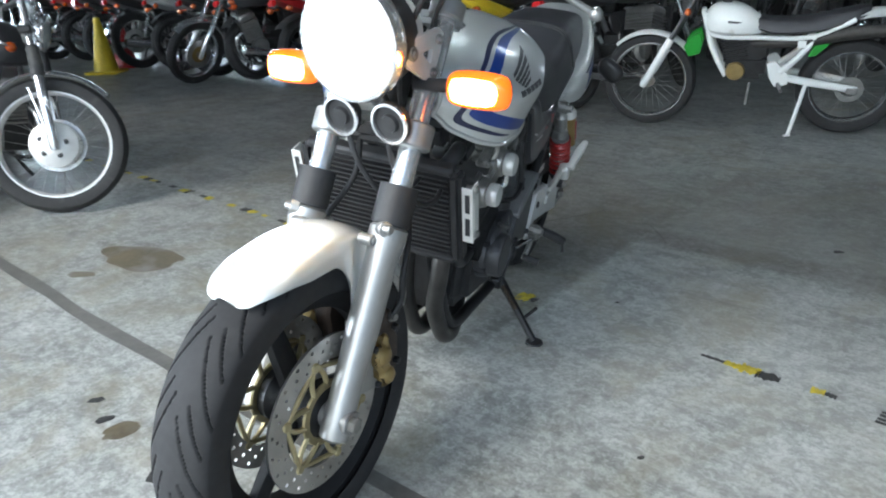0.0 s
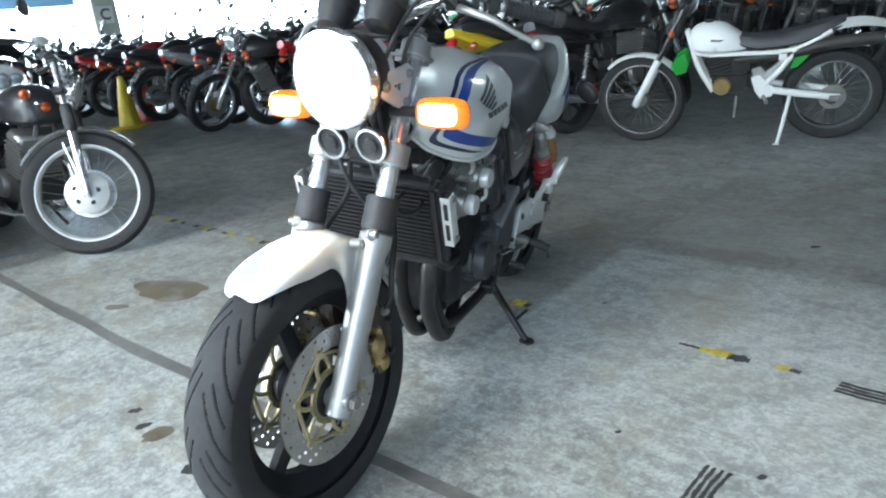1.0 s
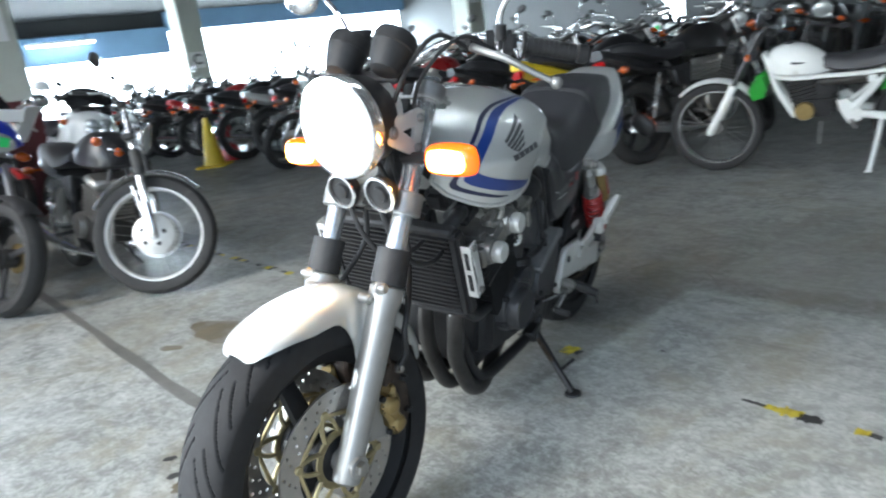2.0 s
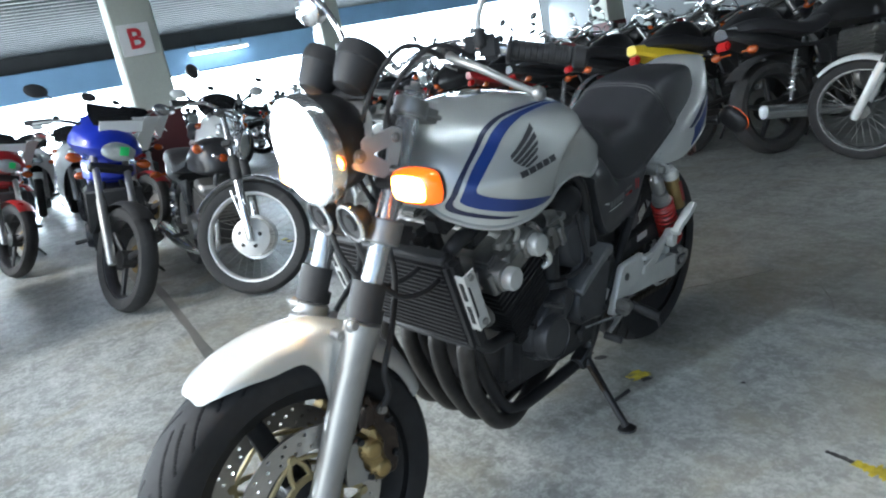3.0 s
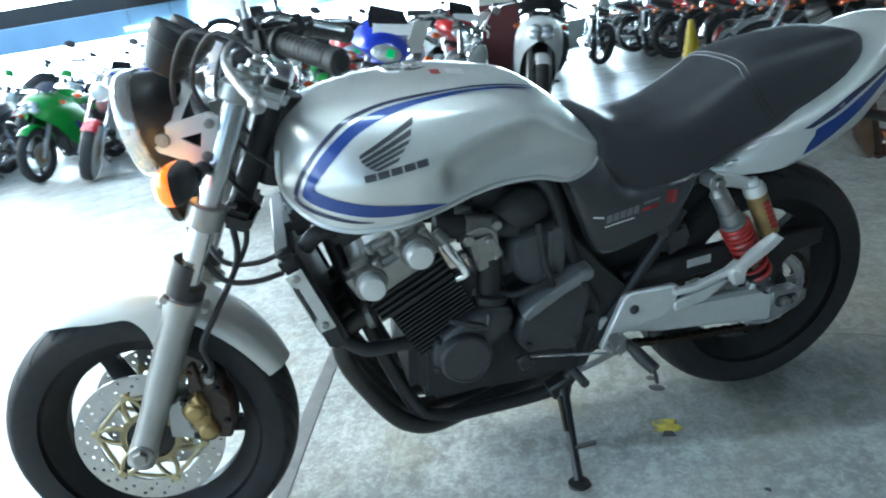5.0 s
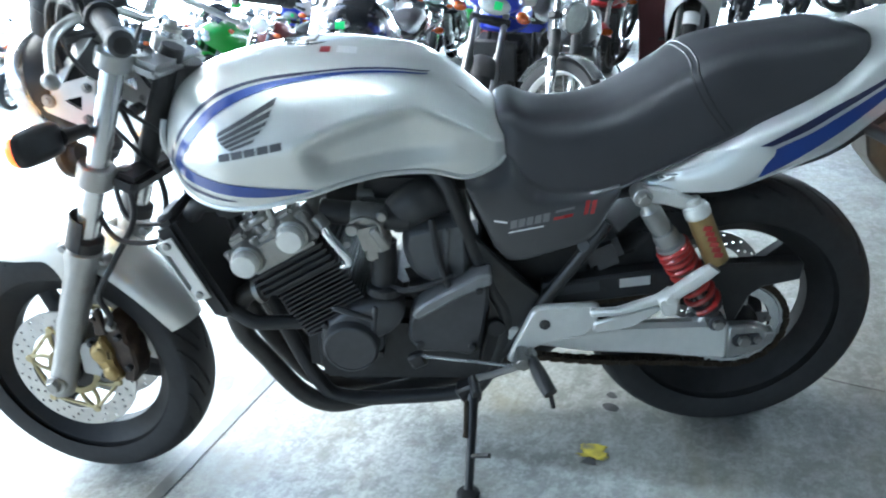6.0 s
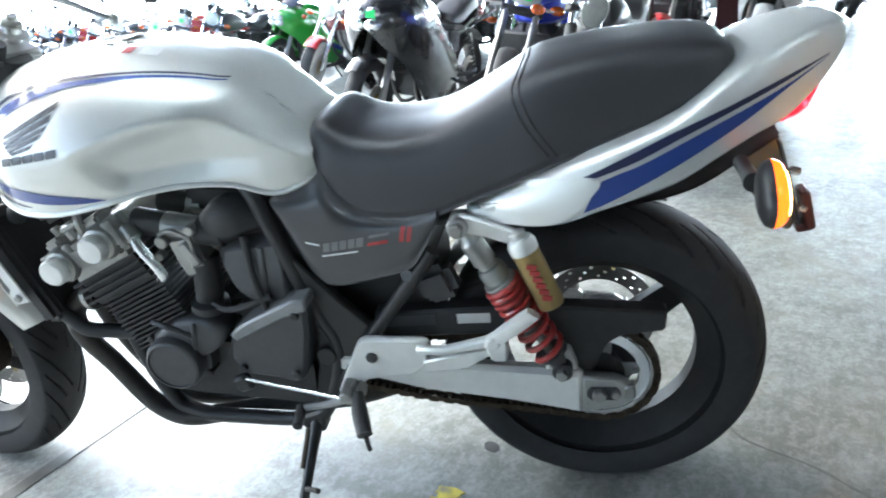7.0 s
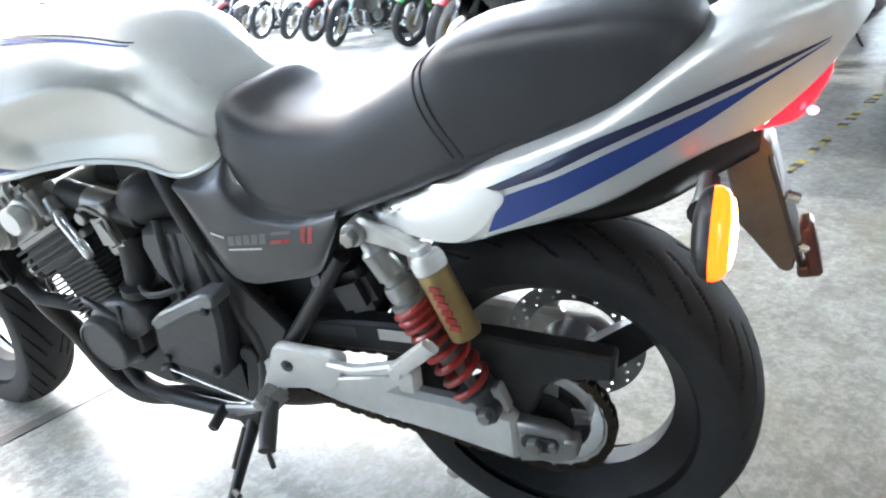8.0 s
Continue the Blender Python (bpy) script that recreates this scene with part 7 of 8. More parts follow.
        add("rear_indicator", Shape().ball((-0.22, 0.17 * y, 0.70), (0.028, 0.045, 0.028), 12, 8).rod((-0.2, 0.05 * y, 0.70), (-0.21, 0.14 * y, 0.70), 0.008, 8), AMBER_OFF)
        add("footrest", Shape().rod((0.46, 0.13 * y, 0.32), (0.45, 0.26 * y, 0.30), 0.014, 10), HAZED_PLASTIC)
    if style in ("roadster", "classic", "cruiser"):
        lens_unit(HAZED_BLACK if style == "roadster" else CHROME, mv, root, 0, 0.90 if not cruiser else 0.86, wb - 0.235 + hd, 0.088, tag)
        for y in (0.055, -0.055):
            add("gauge", mv(Shape().lathe([(0.02, -0.05), (0.038, -0.02), (0.042, 0.02), (0.036, 0.025)], (wb - 0.31 + hd, y, 1.02 if not cruiser else 0.98), (-0.5, 0, 0.86), 18)), HAZED_PLASTIC if style == "roadster" else CHROME)
    if style == "roadster":
        rad = add("radiator", Shape().box((wb - 0.34, 0, 0.56), (0.03, 0.30, 0.22), (0, 15, 0), 0.006), HAZED_PLASTIC)
        for i in range(6):
            add("fin", Shape().box((wb - 0.322 + 0.006 - i * 0.008, 0, 0.64 - i * 0.032), (0.006, 0.27, 0.008), (0, 15, 0), 0), HAZED_ENGINE, rad)
    if style == "halfcowl":
        rows = [[(x, y * w, z0 + h * dz) for y, dz in ((-1, 0), (-0.85, 0.45), (-0.5, 0.85), (0, 1), (0.5, 0.85), (0.85, 0.45), (1, 0), (0.5, -0.35), (0, -0.5), (-0.5, -0.35))] for x, w, z0, h in ((wb - 0.16, 0.10, 0.90, 0.06), (wb - 0.20, 0.155, 0.90, 0.12), (wb - 0.30, 0.185, 0.91, 0.17), (wb - 0.40, 0.19, 0.92, 0.20))]
        cw = add("headlamp_cowl", mv(Shape().skin(rows, 3, 2, True)), body, None, "small painted cowl")
        add("headlamp_glass", mv(Shape().ball((wb - 0.165, 0, 0.895), (0.03, 0.10, 0.055), 18, 10)), LENS, cw)
        add("paper_tag", mv(Shape().box((wb - 0.133, 0.02, 0.90), (0.004, 0.05, 0.05), (0, 10, 0), 0)), GREEN_TAG, cw)
        add("screen", mv(Shape().skin([[(x, y, z) for y in (-w, -w * 0.5, 0, w * 0.5, w)] for x, w, z in ((wb - 0.22, 0.12, 1.03), (wb - 0.30, 0.13, 1.10), (wb - 0.36, 0.11, 1.16))], 3, 2)), SMOKE, cw)
        add("paper_sheet", mv(Shape().box((wb - 0.26, 0.20, 1.02), (0.004, 0.15, 0.22), (8, 20, 35), 0).box((wb - 0.19, 0.02, 1.04), (0.005, 0.24, 0.07), (10, 25, 0), 0)), PAPER, cw, "white paper sheets")
        add("radiator", Shape().box((wb - 0.34, 0, 0.55), (0.04, 0.32, 0.26), (0, 15, 0), 0.01), HAZED_PLASTIC)
    if style in ("tourer", "sport"):
        full = style == "tourer"
        st = ((wb + 0.02, 0.05, 0.80, 0.05), (wb - 0.03, 0.155, 0.80, 0.16), (wb - 0.14, 0.235, 0.78, 0.25), (wb - 0.32, 0.265, 0.72, 0.38), (wb - 0.52, 0.255, 0.62, 0.42), (wb - 0.72, 0.24, 0.52, 0.32), (wb - 0.90, 0.22, 0.44, 0.20)) if full else ((wb - 0.02, 0.04, 0.76, 0.05), (wb - 0.07, 0.13, 0.77, 0.12), (wb - 0.18, 0.19, 0.76, 0.20), (wb - 0.35, 0.22, 0.68, 0.30), (wb - 0.55, 0.215, 0.58, 0.34), (wb - 0.80, 0.20, 0.42, 0.22), (wb - 0.95, 0.18, 0.36, 0.12))
        rows = [[(x, y * w, z0 + h * dz) for y, dz in ((-0.80, -0.9), (-1, -0.3), (-0.98, 0.25), (-0.75, 0.65), (0, 0.85), (0.75, 0.65), (0.98, 0.25), (1, -0.3), (0.80, -0.9))] for x, w, z0, h in st]
        fa = Shape().skin(rows, 3, 3)
        fa.skin([[(p[0] - 0.01, p[1] * 0.96, p[2]) for p in r] for r in rows], 3, 3)
        fg = add("fairing", fa, body, None, "painted full fairing")
        for y in (1, -1):
            add("headlamp_glass", Shape().ball((wb - 0.014, 0.054 * y, 0.872 if full else 0.83), (0.035, 0.052, 0.036), 16, 10, (0, -25, 18 * y)), CHROME if full else LENS, fg, "clear headlamp glass")
            add("headlamp_glass", Shape().ball((wb + (0.012 if full else -0.015), 0.056 * y, 0.800 if full else 0.775), (0.034, 0.056, 0.040), 16, 10, (0, 0, 18 * y)), CHROME if full else LENS, fg, "clear headlamp glass")
            ms = add("mirror", Shape().tube([(wb - 0.28, 0.20 * y, 1.03), (wb - 0.24, 0.27 * y, 1.10), (wb - 0.25, 0.30 * y, 1.13)], 0.012, 8, 2), HAZED_BLACK)
            add("mirror_shell", Shape().ball((wb - 0.25, 0.345 * y, 1.14), (0.035, 0.07, 0.042), 16, 8, (0, 0, 10 * y)), CHROME if full else body, ms)
            if not full:
                add("side_stripe", Shape().plate([(wb - 0.40, 0.62), (wb - 0.90, 0.42), (wb - 0.92, 0.36), (wb - 0.45, 0.52)], 0.222 * y, 0.226 * y, 0.001), BLUE, fg, "blue stripe")
        add("screen", Shape().skin([[(x, y, z - 0.06 * (abs(y) / w) ** 2) for y in (-w, -w * 0.6, 0, w * 0.6, w)] for x, w, z in ((wb - 0.12, 0.17, 0.99), (wb - 0.24, 0.20, 1.08), (wb - 0.34, 0.18, 1.14))], 3, 3), SMOKE, fg, "smoked screen")
        if tag:
            add("paper_tag", Shape().box((wb + 0.026, 0.05, 0.868), (0.004, 0.06, 0.045), (0, -15, 14), 0), GREEN_TAG, fg)
        if full:
            for y in (1, -1):
                add("pannier_bracket", Shape().tube([(0.10, 0.15 * y, 0.70), (-0.25, 0.18 * y, 0.78), (-0.3, 0.1 * y, 0.80)], 0.012, 8, 2), HAZED_BLACK)
    add("side_stand", Shape().tube([(0.52, 0.12, 0.22), (0.50, 0.20, 0.10), (0.49, 0.25, 0.035)], 0.011, 8, 2), HAZED_BLACK)
    root["wb"] = wb
    return root


AMBER_OFF = paint("amber_lens_unlit", (0.42, 0.075, 0.01), 0.25, 0, 0.08, 30, coat=0.8)
paint_red_off = paint("red_lens_unlit", (0.45, 0.01, 0.012), 0.2, 0, 0.08, 30, coat=0.8)
SMOKE = paint("smoked_screen", (0.03, 0.03, 0.032), 0.08, 0, 0.1, 10, coat=1.0)


def stand(ob, x, y, yaw, lean=8.0):
    """The pose that puts a bike's front tyre at x, y, heading along yaw."""
    return pose(x, y, 0, 0, 0, yaw) @ pose(0, 0, 0, -lean, 0, 0) @ pose(-ob["wb"], 0, 0)


def hall(a, b):
    q = ROOM @ Vector((a, b, 0))
    return q.x, q.y


KINDS = {
    "black": parked_bike("roadster", "black roadster motorcycle with chrome engine, parked", HAZED_BLACK, HAZED_BLACK, spokes=5),
    "tagged": parked_bike("roadster", "black roadster motorcycle with a green tag in its headlamp", HAZED_BLACK, HAZED_BLACK, tag=True, spokes=5),
    "tail_yellow": parked_bike("roadster", "black roadster motorcycle with a yellow tail, parked", HAZED_BLACK, HAZED_BLACK, fork=FORK_GREY, spokes=3, tail=YELLOW),
    "red": parked_bike("roadster", "dark red roadster motorcycle with chrome forks, parked", CRIMSON, CRIMSON, tag=True),
    "silver": parked_bike("roadster", "silver roadster motorcycle with black engine, parked", SILVER, SILVER, fork=FORK_GREY, spokes=3),
    "old": parked_bike("classic", "black classic motorcycle with chrome fenders, parked", HAZED_BLACK, CHROME, spokes="wire", rf=0.315, rr=0.315, wf=0.09, wr=0.11),
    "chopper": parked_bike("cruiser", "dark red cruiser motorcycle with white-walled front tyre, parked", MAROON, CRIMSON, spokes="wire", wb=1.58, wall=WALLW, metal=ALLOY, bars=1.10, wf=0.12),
    "cruiser": parked_bike("cruiser", "black cruiser motorcycle with chrome forks, parked", HAZED_BLACK, CHROME, spokes="wire", wb=1.56, metal=ALLOY, bars=1.08, tag=True),
    "tourer": parked_bike("tourer", "graphite touring motorcycle with full fairing, parked", GRAPHITE, GRAPHITE, wb=1.45, fork=FORK_GREY, tag=True, steer=6),
    "blue": parked_bike("halfcowl", "blue motorcycle with small cowl and paper sheets, parked", COBALT, HAZED_PLASTIC, fork=FORK_GREY, spokes=3),
    "redcowl": parked_bike("halfcowl", "red motorcycle with small cowl and paper sheets, parked", CRIMSON, CRIMSON, fork=FORK_GREY, spokes=3),
    "green": parked_bike("sport", "bright green sport motorcycle with full fairing, parked", GREEN, GREEN, fork=FORK_GREY, steer=4),
    "white": parked_bike("sport", "white sport motorcycle with blue side stripes, parked", WHITE, WHITE, fork=FORK_GREY, steer=4),
}
FIRST = {}


def place(kind, x, y, yaw, lean=8.0):
    src = KINDS[kind]
    m = stand(src, x, y, yaw, lean)
    if kind not in FIRST:
        FIRST[kind] = src
        src.matrix_world = m
        return src
    return copy_thing(src, m)


AHEAD = -38.9
place("tourer", -3.33, 1.92, AHEAD + 2, 7)
place("blue", -2.70, 2.62, AHEAD - 3, 8)
place("redcowl", -4.85, 3.58, AHEAD + 4, 8)
row2 = [("tagged", -6.38, -2.25), ("chopper", -6.27, -2.99), ("green", -6.67, -3.84), ("black", -6.57, -5.06), ("red", -7.05, -6.1), ("cruiser", -7.3, -7.0), ("old", -7.35, -7.8), ("black", -7.5, -8.6), ("red", -7.6, -9.4), ("old", -7.7, -10.2), ("black", -7.9, -11.0), ("redcowl", -5.8, 0.75), ("white", -5.9, 1.5)]
for k, a, b in row2:
    place(k, *hall(a, b), AHEAD + rng.uniform(-6, 6), rng.uniform(6, 10))
pool = ["black", "old", "silver", "red", "cruiser", "black", "blue", "old", "white", "black", "silver", "redcowl", "green", "old"]
for a, b0, n in ((-8.6, -9.9, 15), (-10.7, -6.0, 14)):
    for i in range(n):
        b = b0 + i * 0.74 + rng.uniform(-0.06, 0.06)
        if a > -9.5 and 0.7 < b < 2.1:
            continue
        place(pool[(i * 5 + int(-a)) % len(pool)], *hall(a + rng.uniform(-0.15, 0.15), b), AHEAD + rng.uniform(-8, 8), rng.uniform(6, 10))
FACE = AHEAD - 90 + 0
place("old", *hall(-6.25, 3.55), FACE - 20, 8)
# the row behind turns its tails to the aisle
row_r = [None, "black", "tail_yellow", "old", "black", "red", "black", "black", "silver", "old", "black", "red", "black", "cruiser", "old", "black", "white"]
for i, k in enumerate(row_r):
    if k:
        q = hall(-1.75 - i * 0.70 + rng.uniform(-0.08, 0.08), 4.35 - i * 0.04 + rng.uniform(-0.1, 0.1))
        yaw = AHEAD + 90 + rng.uniform(-12, 4)
        wb = KINDS[k]["wb"]
        place(k, q[0] + wb * math.cos(radians(yaw)), q[1] + wb * math.sin(radians(yaw)), yaw, rng.uniform(6, 10))
for i in range(19):
    place(("black", "old", "black", "cruiser", "black", "red", "black", "old")[i % 8], *hall(3.6 - i * 0.78 + rng.uniform(-0.08, 0.08), 7.4 + rng.uniform(-0.15, 0.15)), FACE + rng.uniform(-8, 8), rng.uniform(6, 10))
for i in range(13):
    place(("black", "old", "red", "black", "cruiser", "black")[i % 6], *hall(2.6 - i * 1.1, 10.2 + rng.uniform(-0.15, 0.15)), FACE + rng.uniform(-8, 8), rng.uniform(6, 10))


# --- the classic machine with the dished hub, close to the joint ---
def dished_classic():
    ob = parked_bike("classic", "black classic motorcycle with chrome fender and dished silver hub", HAZED_BLACK, CHROME, spokes="wire", rf=0.345, rr=0.33, wf=0.095, wr=0.11, steer=54, bars=1.10, tilt=0.24, rim=PALE_ALLOY)
    wb = ob["wb"]
    tilt = 0.24
    fax = Vector((wb, 0, 0.345))
    rk = Vector((-math.sin(tilt), 0, math.cos(tilt)))
    top = fax + rk * 0.76
    ST = Matrix.Translation(top) @ Matrix.Rotation(radians(54), 4, rk) @ Matrix.Translation(-top)
    for s in (1, -1):
        d = part("hub_dish", Shape().lathe([(0.018, 0.030), (0.05, 0.028), (0.095, 0.010), (0.115, 0.0), (0.113, -0.006)], fax + Vector((0, 0.048 * s, 0)), (0, s, 0), 40).moved(ST), PALE_ALLOY, ob, "dished silver hub plate")
        for i in range(5):
            a = 2 * math.pi * i / 5 + 0.3
            q = fax + Vector((0.062 * math.cos(a), 0.071 * s, 0.062 * math.sin(a)))
            part("hub_hole", Shape().lathe([(0.003, 0), (0.013, 0.0), (0.0135, 0.003), (0.003, 0.0035)], q, (0, s, -0.0), 16).moved(ST), HAZED_ENGINE, d)
        part("fork_boot", Shape().lathe([(0.028, 0.34), (0.034, 0.35), (0.030, 0.37), (0.034, 0.39), (0.030, 0.41), (0.033, 0.43), (0.029, 0.45), (0.032, 0.47), (0.024, 0.49)], fax + Vector((0.01, 0.09 * s, 0)), rk, 18).moved(ST), HAZED_PLASTIC, ob, "black rubber fork boot")
    return ob


lb = dished_classic()
lb.matrix_world = stand(lb, -1.935, 2.785, AHEAD + 4, 7) @ pose(1.36, 0, 0) @ Matrix.Scale(0.90, 4) @ pose(-1.36, 0, 0)


# --- the white trail motorcycle ---
def trail_bike():
    root = thing("trail_motorcycle", Matrix(), "white trail motorcycle with green panels on its stand", "motorcycle")
    wb, rf, rr = 1.31, 0.335, 0.325
    add = lambda nm, s, m, par=None, lb="": part(nm, s, m, par or root, lb)
    fax = Vector((wb, 0, rf))
    rk = Vector((-0.46, 0, 0.888))
    top = fax + rk * 0.72
    ST = Matrix.Translation(top) @ Matrix.Rotation(radians(-5), 4, rk) @ Matrix.Translation(-top)
    mv = lambda s: s.moved(ST)
    wheel([RUBBER], root, fax, rf, 0.085, 0.065, "wire", ST, RIM_CHROME, True, False, None, 56)
    wheel([RUBBER], root, (0, 0, rr), rr, 0.115, 0.085, "wire", None, RIM_CHROME, False, False, None, 56)
    for y in (0.085, -0.085):
        leg = add("fork_leg", mv(Shape().lathe([(0.02, -0.04), (0.027, -0.02), (0.027, 0.34), (0.02, 0.35)], fax + Vector((0.01, y, 0)), rk, 18)), WHITE)
        add("fork_tube", mv(Shape().lathe([(0.018, 0.30), (0.018, 0.74), (0.01, 0.75)], fax + Vector((0.01, y, 0)), rk, 16)), HAZED_BLACK, leg)
    rows = []
    for ang in np.linspace(46, 138, 11):
        a = radians(ang)
        w = 0.062 if 55 < ang < 140 else 0.05
        rows.append([(fax.x + (rf + 0.024 - 0.018 * abs(u) ** 3) * math.cos(a), u * w, rf + (rf + 0.024 - 0.018 * abs(u) ** 3) * math.sin(a)) for u in (-1, -0.9, -0.5, 0, 0.5, 0.9, 1)])
    add("front_fender", mv(Shape().skin(rows, 2, 2).skin([[(fax.x + (p[0] - fax.x) * 0.985, p[1] * 0.95, rf + (p[2] - rf) * 0.985) for p in r] for r in rows], 2, 2)), WHITE)
    T = [(0.95, 0.82, 0.73, 0.05), (0.91, 0.865, 0.70, 0.10), (0.83, 0.885, 0.685, 0.13), (0.72, 0.87, 0.68, 0.13), (0.63, 0.815, 0.68, 0.10), (0.57, 0.77, 0.68, 0.06)]
    rows = [[(x, y, z) for y, z in ((w * 0.8, b), (w, b + (t - b) * 0.25), (w * 0.95, b + (t - b) * 0.6), (w * 0.6, b + (t - b) * 0.93), (0, t), (-w * 0.6, b + (t - b) * 0.93), (-w * 0.95, b + (t - b) * 0.6), (-w, b + (t - b) * 0.25), (-w * 0.8, b))] for x, t, b, w in T]
    tk = add("fuel_tank", Shape().skin(rows, 3, 2, True), WHITE)
    add("emblem_bar", Shape().plate([(0.80, 0.785), (0.71, 0.775), (0.74, 0.765), (0.80, 0.768)], 0.128, 0.134, 0.001), LOGO, tk, "grey emblem bar")
    add("tank_cap", Shape().lathe([(0.03, 0), (0.03, 0.015), (0.004, 0.02)], (0.82, 0, 0.884), (0, 0, 1), 16), HAZED_PLASTIC, tk)
    S = [(0.62, 0.795, 0.72, 0.08), (0.50, 0.785, 0.69, 0.11), (0.34, 0.79, 0.695, 0.115), (0.18, 0.82, 0.72, 0.11), (0.03, 0.855, 0.775, 0.09), (-0.04, 0.86, 0.81, 0.05)]
    rows = [[(x, y, z) for y, z in ((w * 0.9, b), (w, b + (t - b) * 0.4), (w * 0.8, b + (t - b) * 0.88), (0, t), (-w * 0.8, b + (t - b) * 0.88), (-w, b + (t - b) * 0.4), (-w * 0.9, b))] for x, t, b, w in S]
    add("seat", Shape().skin(rows, 3, 2, True), VINYL, None, "long black seat")
    rows = [[(x, y * w, z - 0.02 * y * y) for y in (-1, -0.6, 0, 0.6, 1)] for x, w, z in ((0.10, 0.07, 0.775), (0.02, 0.09, 0.825), (-0.12, 0.095, 0.845), (-0.24, 0.075, 0.828), (-0.30, 0.03, 0.80))]
    add("rear_fender", Shape().skin(rows, 3, 3).skin([[(p[0], p[1] * 0.96, p[2] - 0.022) for p in r] for r in rows], 3, 3), WHITE, None, "white upswept rear fender")
    for y in (1, -1):
        f = add("frame_tube", Shape().tube([(wb - 0.34, 0.03 * y, 0.84), (wb - 0.42, 0.07 * y, 0.68), (0.58, 0.09 * y, 0.665), (0.27, 0.10 * y, 0.675), (0.04, 0.10 * y, 0.785)], 0.016, 10, 3), WHITE, None, "white frame tube")
        add("frame_tube", Shape().tube([(wb - 0.36, 0.04 * y, 0.82), (wb - 0.42, 0.06 * y, 0.60), (0.78, 0.08 * y, 0.40)], [0.018, 0.024, 0.02], 10, 3), WHITE, None, "white frame tube")
        add("frame_tube", Shape().tube([(0.25, 0.10 * y, 0.675), (0.34, 0.10 * y, 0.54), (0.44, 0.11 * y, 0.44)], [0.017, 0.02, 0.024], 10, 3), WHITE, None, "white frame tube")
        add("pivot_plate", Shape().plate([(0.53, 0.50), (0.47, 0.52), (0.38, 0.42), (0.38, 0.36), (0.46, 0.34), (0.50, 0.40)], 0.10 * y, 0.125 * y, 0.005), WHITE)
        add("swingarm", Shape().tube([(0.46, 0.10 * y, 0.41), (0.2, 0.10 * y, 0.365), (-0.04, 0.10 * y, 0.33)], [0.024, 0.026, 0.022], 10, 3), WHITE, None, "white swingarm")
        add("side_panel", Shape().plate([(0.235, 0.665), (0.10, 0.755), (0.085, 0.715), (0.235, 0.55), (0.285, 0.545)], 0.092 * y, 0.105 * y, 0.004), GREEN, None, "green side panel")
        add("tank_shroud", Shape().plate([(wb - 0.235, 0.60), (wb - 0.27, 0.665), (wb - 0.335, 0.70), (wb - 0.36, 0.62), (wb - 0.345, 0.55), (wb - 0.27, 0.53)], 0.07 * y, 0.10 * y, 0.005), GREEN, None, "green radiator shroud")
        add("grip", mv(Shape().rod((top.x - 0.06, 0.26 * y, 1.13), (top.x - 0.11, 0.37 * y, 1.12), 0.017, 10)), HAZED_PLASTIC)
        add("lever", mv(Shape().tube([(top.x, 0.22 * y, 1.13), (top.x, 0.30 * y, 1.12), (top.x - 0.04, 0.36 * y, 1.09)], 0.006, 6, 2)), HAZED_PLASTIC)
        add("indicator", mv(Shape().ball((wb - 0.26, 0.15 * y, 0.84), (0.022, 0.026, 0.026), 12, 8)), AMBER_OFF)
        add("footrest", Shape().rod((0.44, 0.12 * y, 0.36), (0.42, 0.24 * y, 0.35), 0.013, 8), ALLOY)
    add("handlebar", mv(Shape().tube([(top.x - 0.11, 0.37, 1.12), (top.x - 0.03, 0.2, 1.13), (top.x + 0.02, 0.08, 1.03), (top.x + 0.02, -0.08, 1.03), (top.x - 0.03, -0.2, 1.13), (top.x - 0.11, -0.37, 1.12)], 0.011, 8, 4)), HAZED_BLACK)
    add("headlamp", mv(Shape().box((wb - 0.25, 0, 0.86), (0.09, 0.15, 0.14), (0, 8, 0), 0.03, 2)), HAZED_PLASTIC)
    add("front_mask", mv(Shape().plate([(wb - 0.22, 0.80), (wb - 0.26, 0.98), (wb - 0.30, 1.0), (wb - 0.28, 0.80)], -0.07, 0.07, 0.01)), HAZED_BLACK, None, "black front mask")
    e = add("engine", Shape().box((0.66, 0, 0.46), (0.26, 0.20, 0.16), (0, 0, 0), 0.03, 2).box((0.60, 0, 0.58), (0.16, 0.15, 0.12), (0, 0, 0), 0.02), ENGINE, None, "black single-cylinder engine")
    cyl = Shape().ribbed(0.16, 0.17, 0.0, 0.20, 8, 0.02, Matrix())
    add("cylinder", cyl.moved(pose(0.72, 0, 0.50, 0, 14, 0)), ENGINE, e)
    add("clutch_cover", Shape().lathe([(0.062, 0.08), (0.062, 0.12), (0.055, 0.13), (0.005, 0.132)], (0.72, 0, 0.44), (0, 1, 0), 28), GOLD, e, "bronze round engine cover")
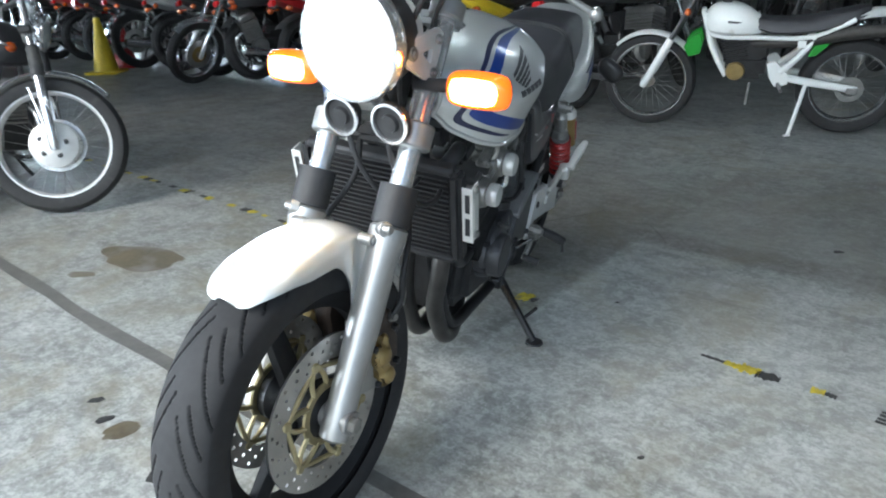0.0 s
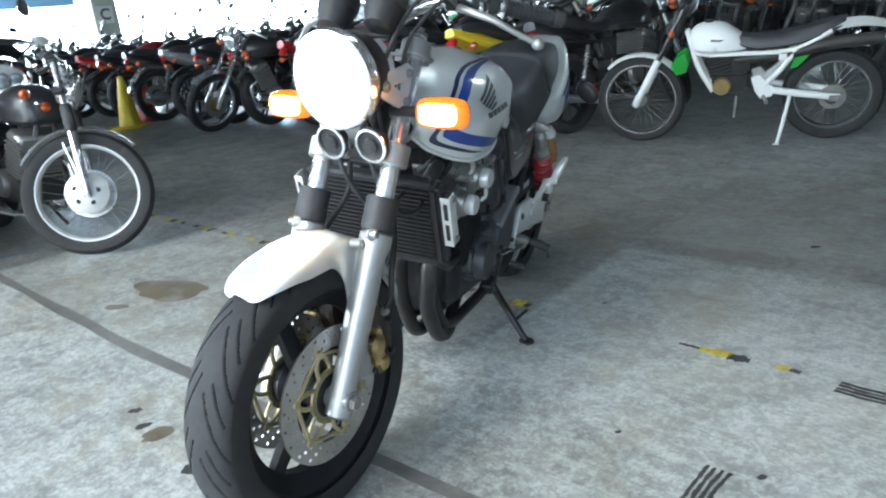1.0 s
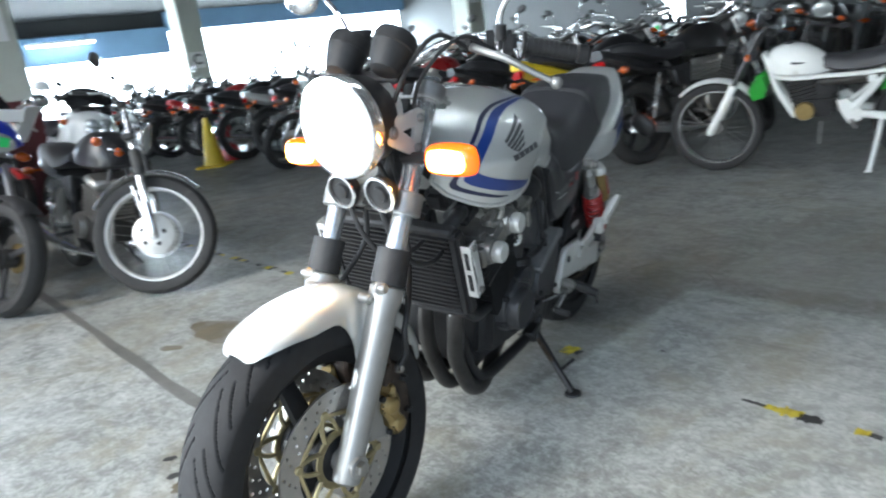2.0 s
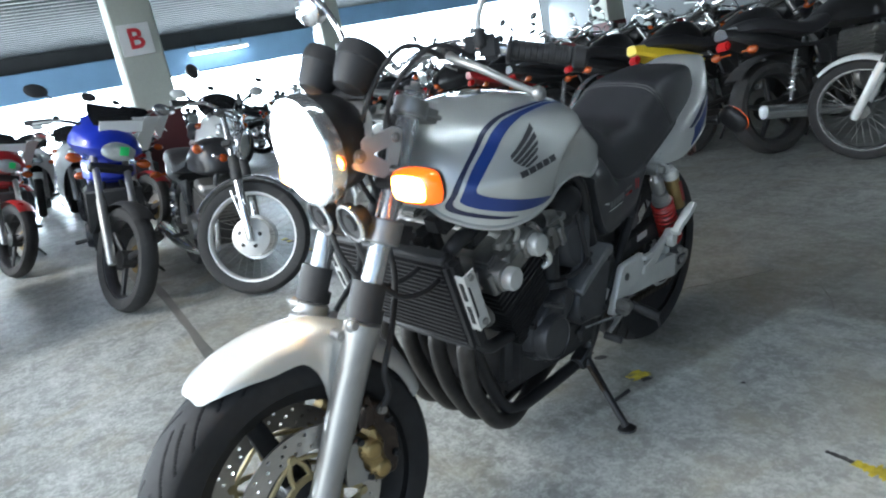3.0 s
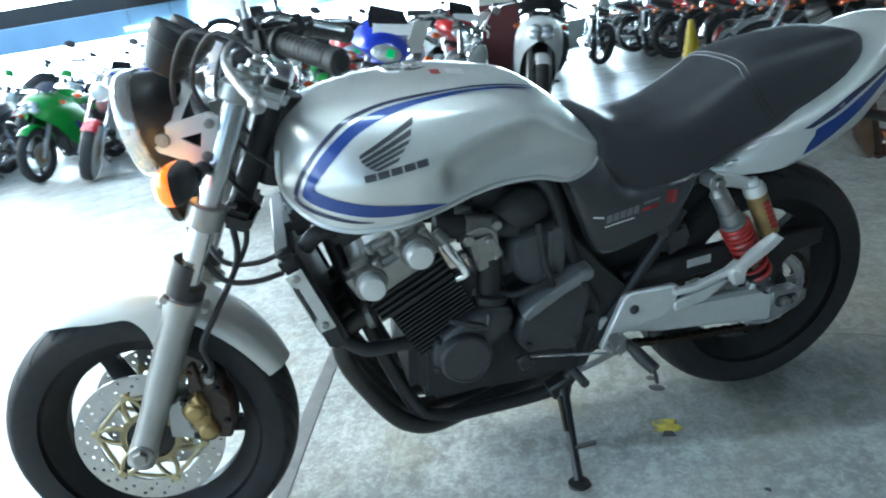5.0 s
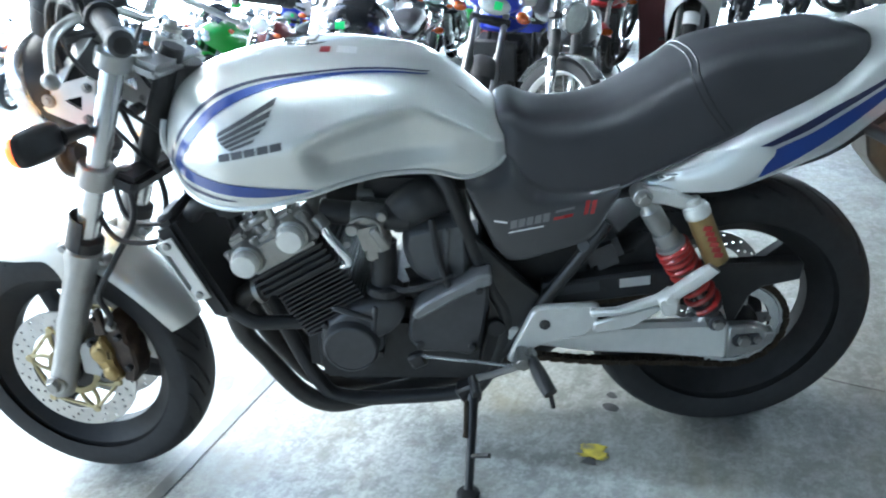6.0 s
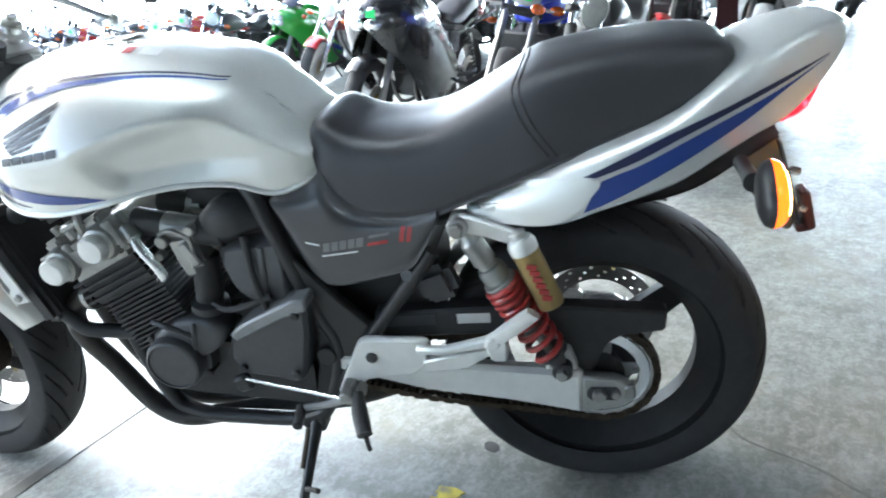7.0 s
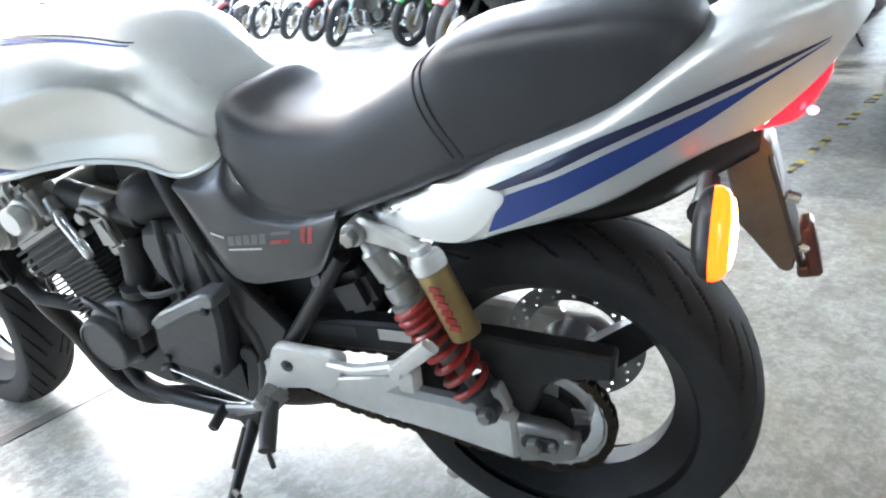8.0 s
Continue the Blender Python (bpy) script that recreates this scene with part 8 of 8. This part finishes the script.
    add("silencer", Shape().tube([(0.78, -0.06, 0.60), (0.60, 0.06, 0.62), (0.30, 0.075, 0.64), (0.06, 0.10, 0.70), (-0.26, 0.11, 0.725)], [0.022, 0.03, 0.038, 0.044, 0.040], 14, 4), EXHAUST, None, "matt black upswept silencer")
    add("silencer_tip", Shape().rod((-0.26, 0.11, 0.725), (-0.31, 0.11, 0.73), 0.014), CHROME)
    add("side_stand", Shape().tube([(0.27, 0.12, 0.36), (0.30, 0.17, 0.20), (0.335, 0.225, 0.04)], 0.013, 8, 2).rod((0.32, 0.215, 0.032), (0.36, 0.235, 0.032), 0.014, 10), WHITE, None, "white side stand, folded out")
    add("gear_pedal", Shape().tube([(0.62, 0.13, 0.37), (0.63, 0.15, 0.22)], 0.009, 8, 1), ALLOY)
    add("rear_sprocket", Shape().lathe([(0.05, 0), (0.085, 0), (0.085, 0.005), (0.05, 0.005)], (0, 0.075, rr), (0, 1, 0), 30, True), ALLOY)
    add("axle_block", Shape().box((-0.01, 0.115, rr), (0.07, 0.03, 0.045), (0, 0, 0), 0.008), ALLOY)
    add("tag", Shape().box((0.33, 0.115, 0.63), (0.05, 0.004, 0.045), (0, 0, 0), 0), PAPER, None, "white paper tag")
    root["wb"] = wb
    return root


db = trail_bike()
db.matrix_world = stand(db, 1.22, 4.44, 158.5, 8) @ pose(1.31, 0, 0) @ Matrix.Scale(0.885, 4) @ pose(-1.31, 0, 0)


# --- cones ---
def cone(x, y, m, label, h=0.68):
    c = thing("traffic_cone", pose(x, y, 0), label, "traffic cone", "cones by the parked row")
    part("base", Shape().box((0, 0, 0.015), (0.36, 0.36, 0.03), (0, 0, 0), 0.012), m, c)
    part("body", Shape().lathe([(0.135, 0.03), (0.13, 0.045), (0.030, h), (0.022, h + 0.005)], (0, 0, 0), (0, 0, 1), 28), m, c)


cone(-4.08, 7.75, YELLOW, "dirty yellow plastic traffic cone on the floor", 0.60)
cone(-4.10, 8.30, CRIMSON, "dull red plastic traffic cone on the floor", 0.55)
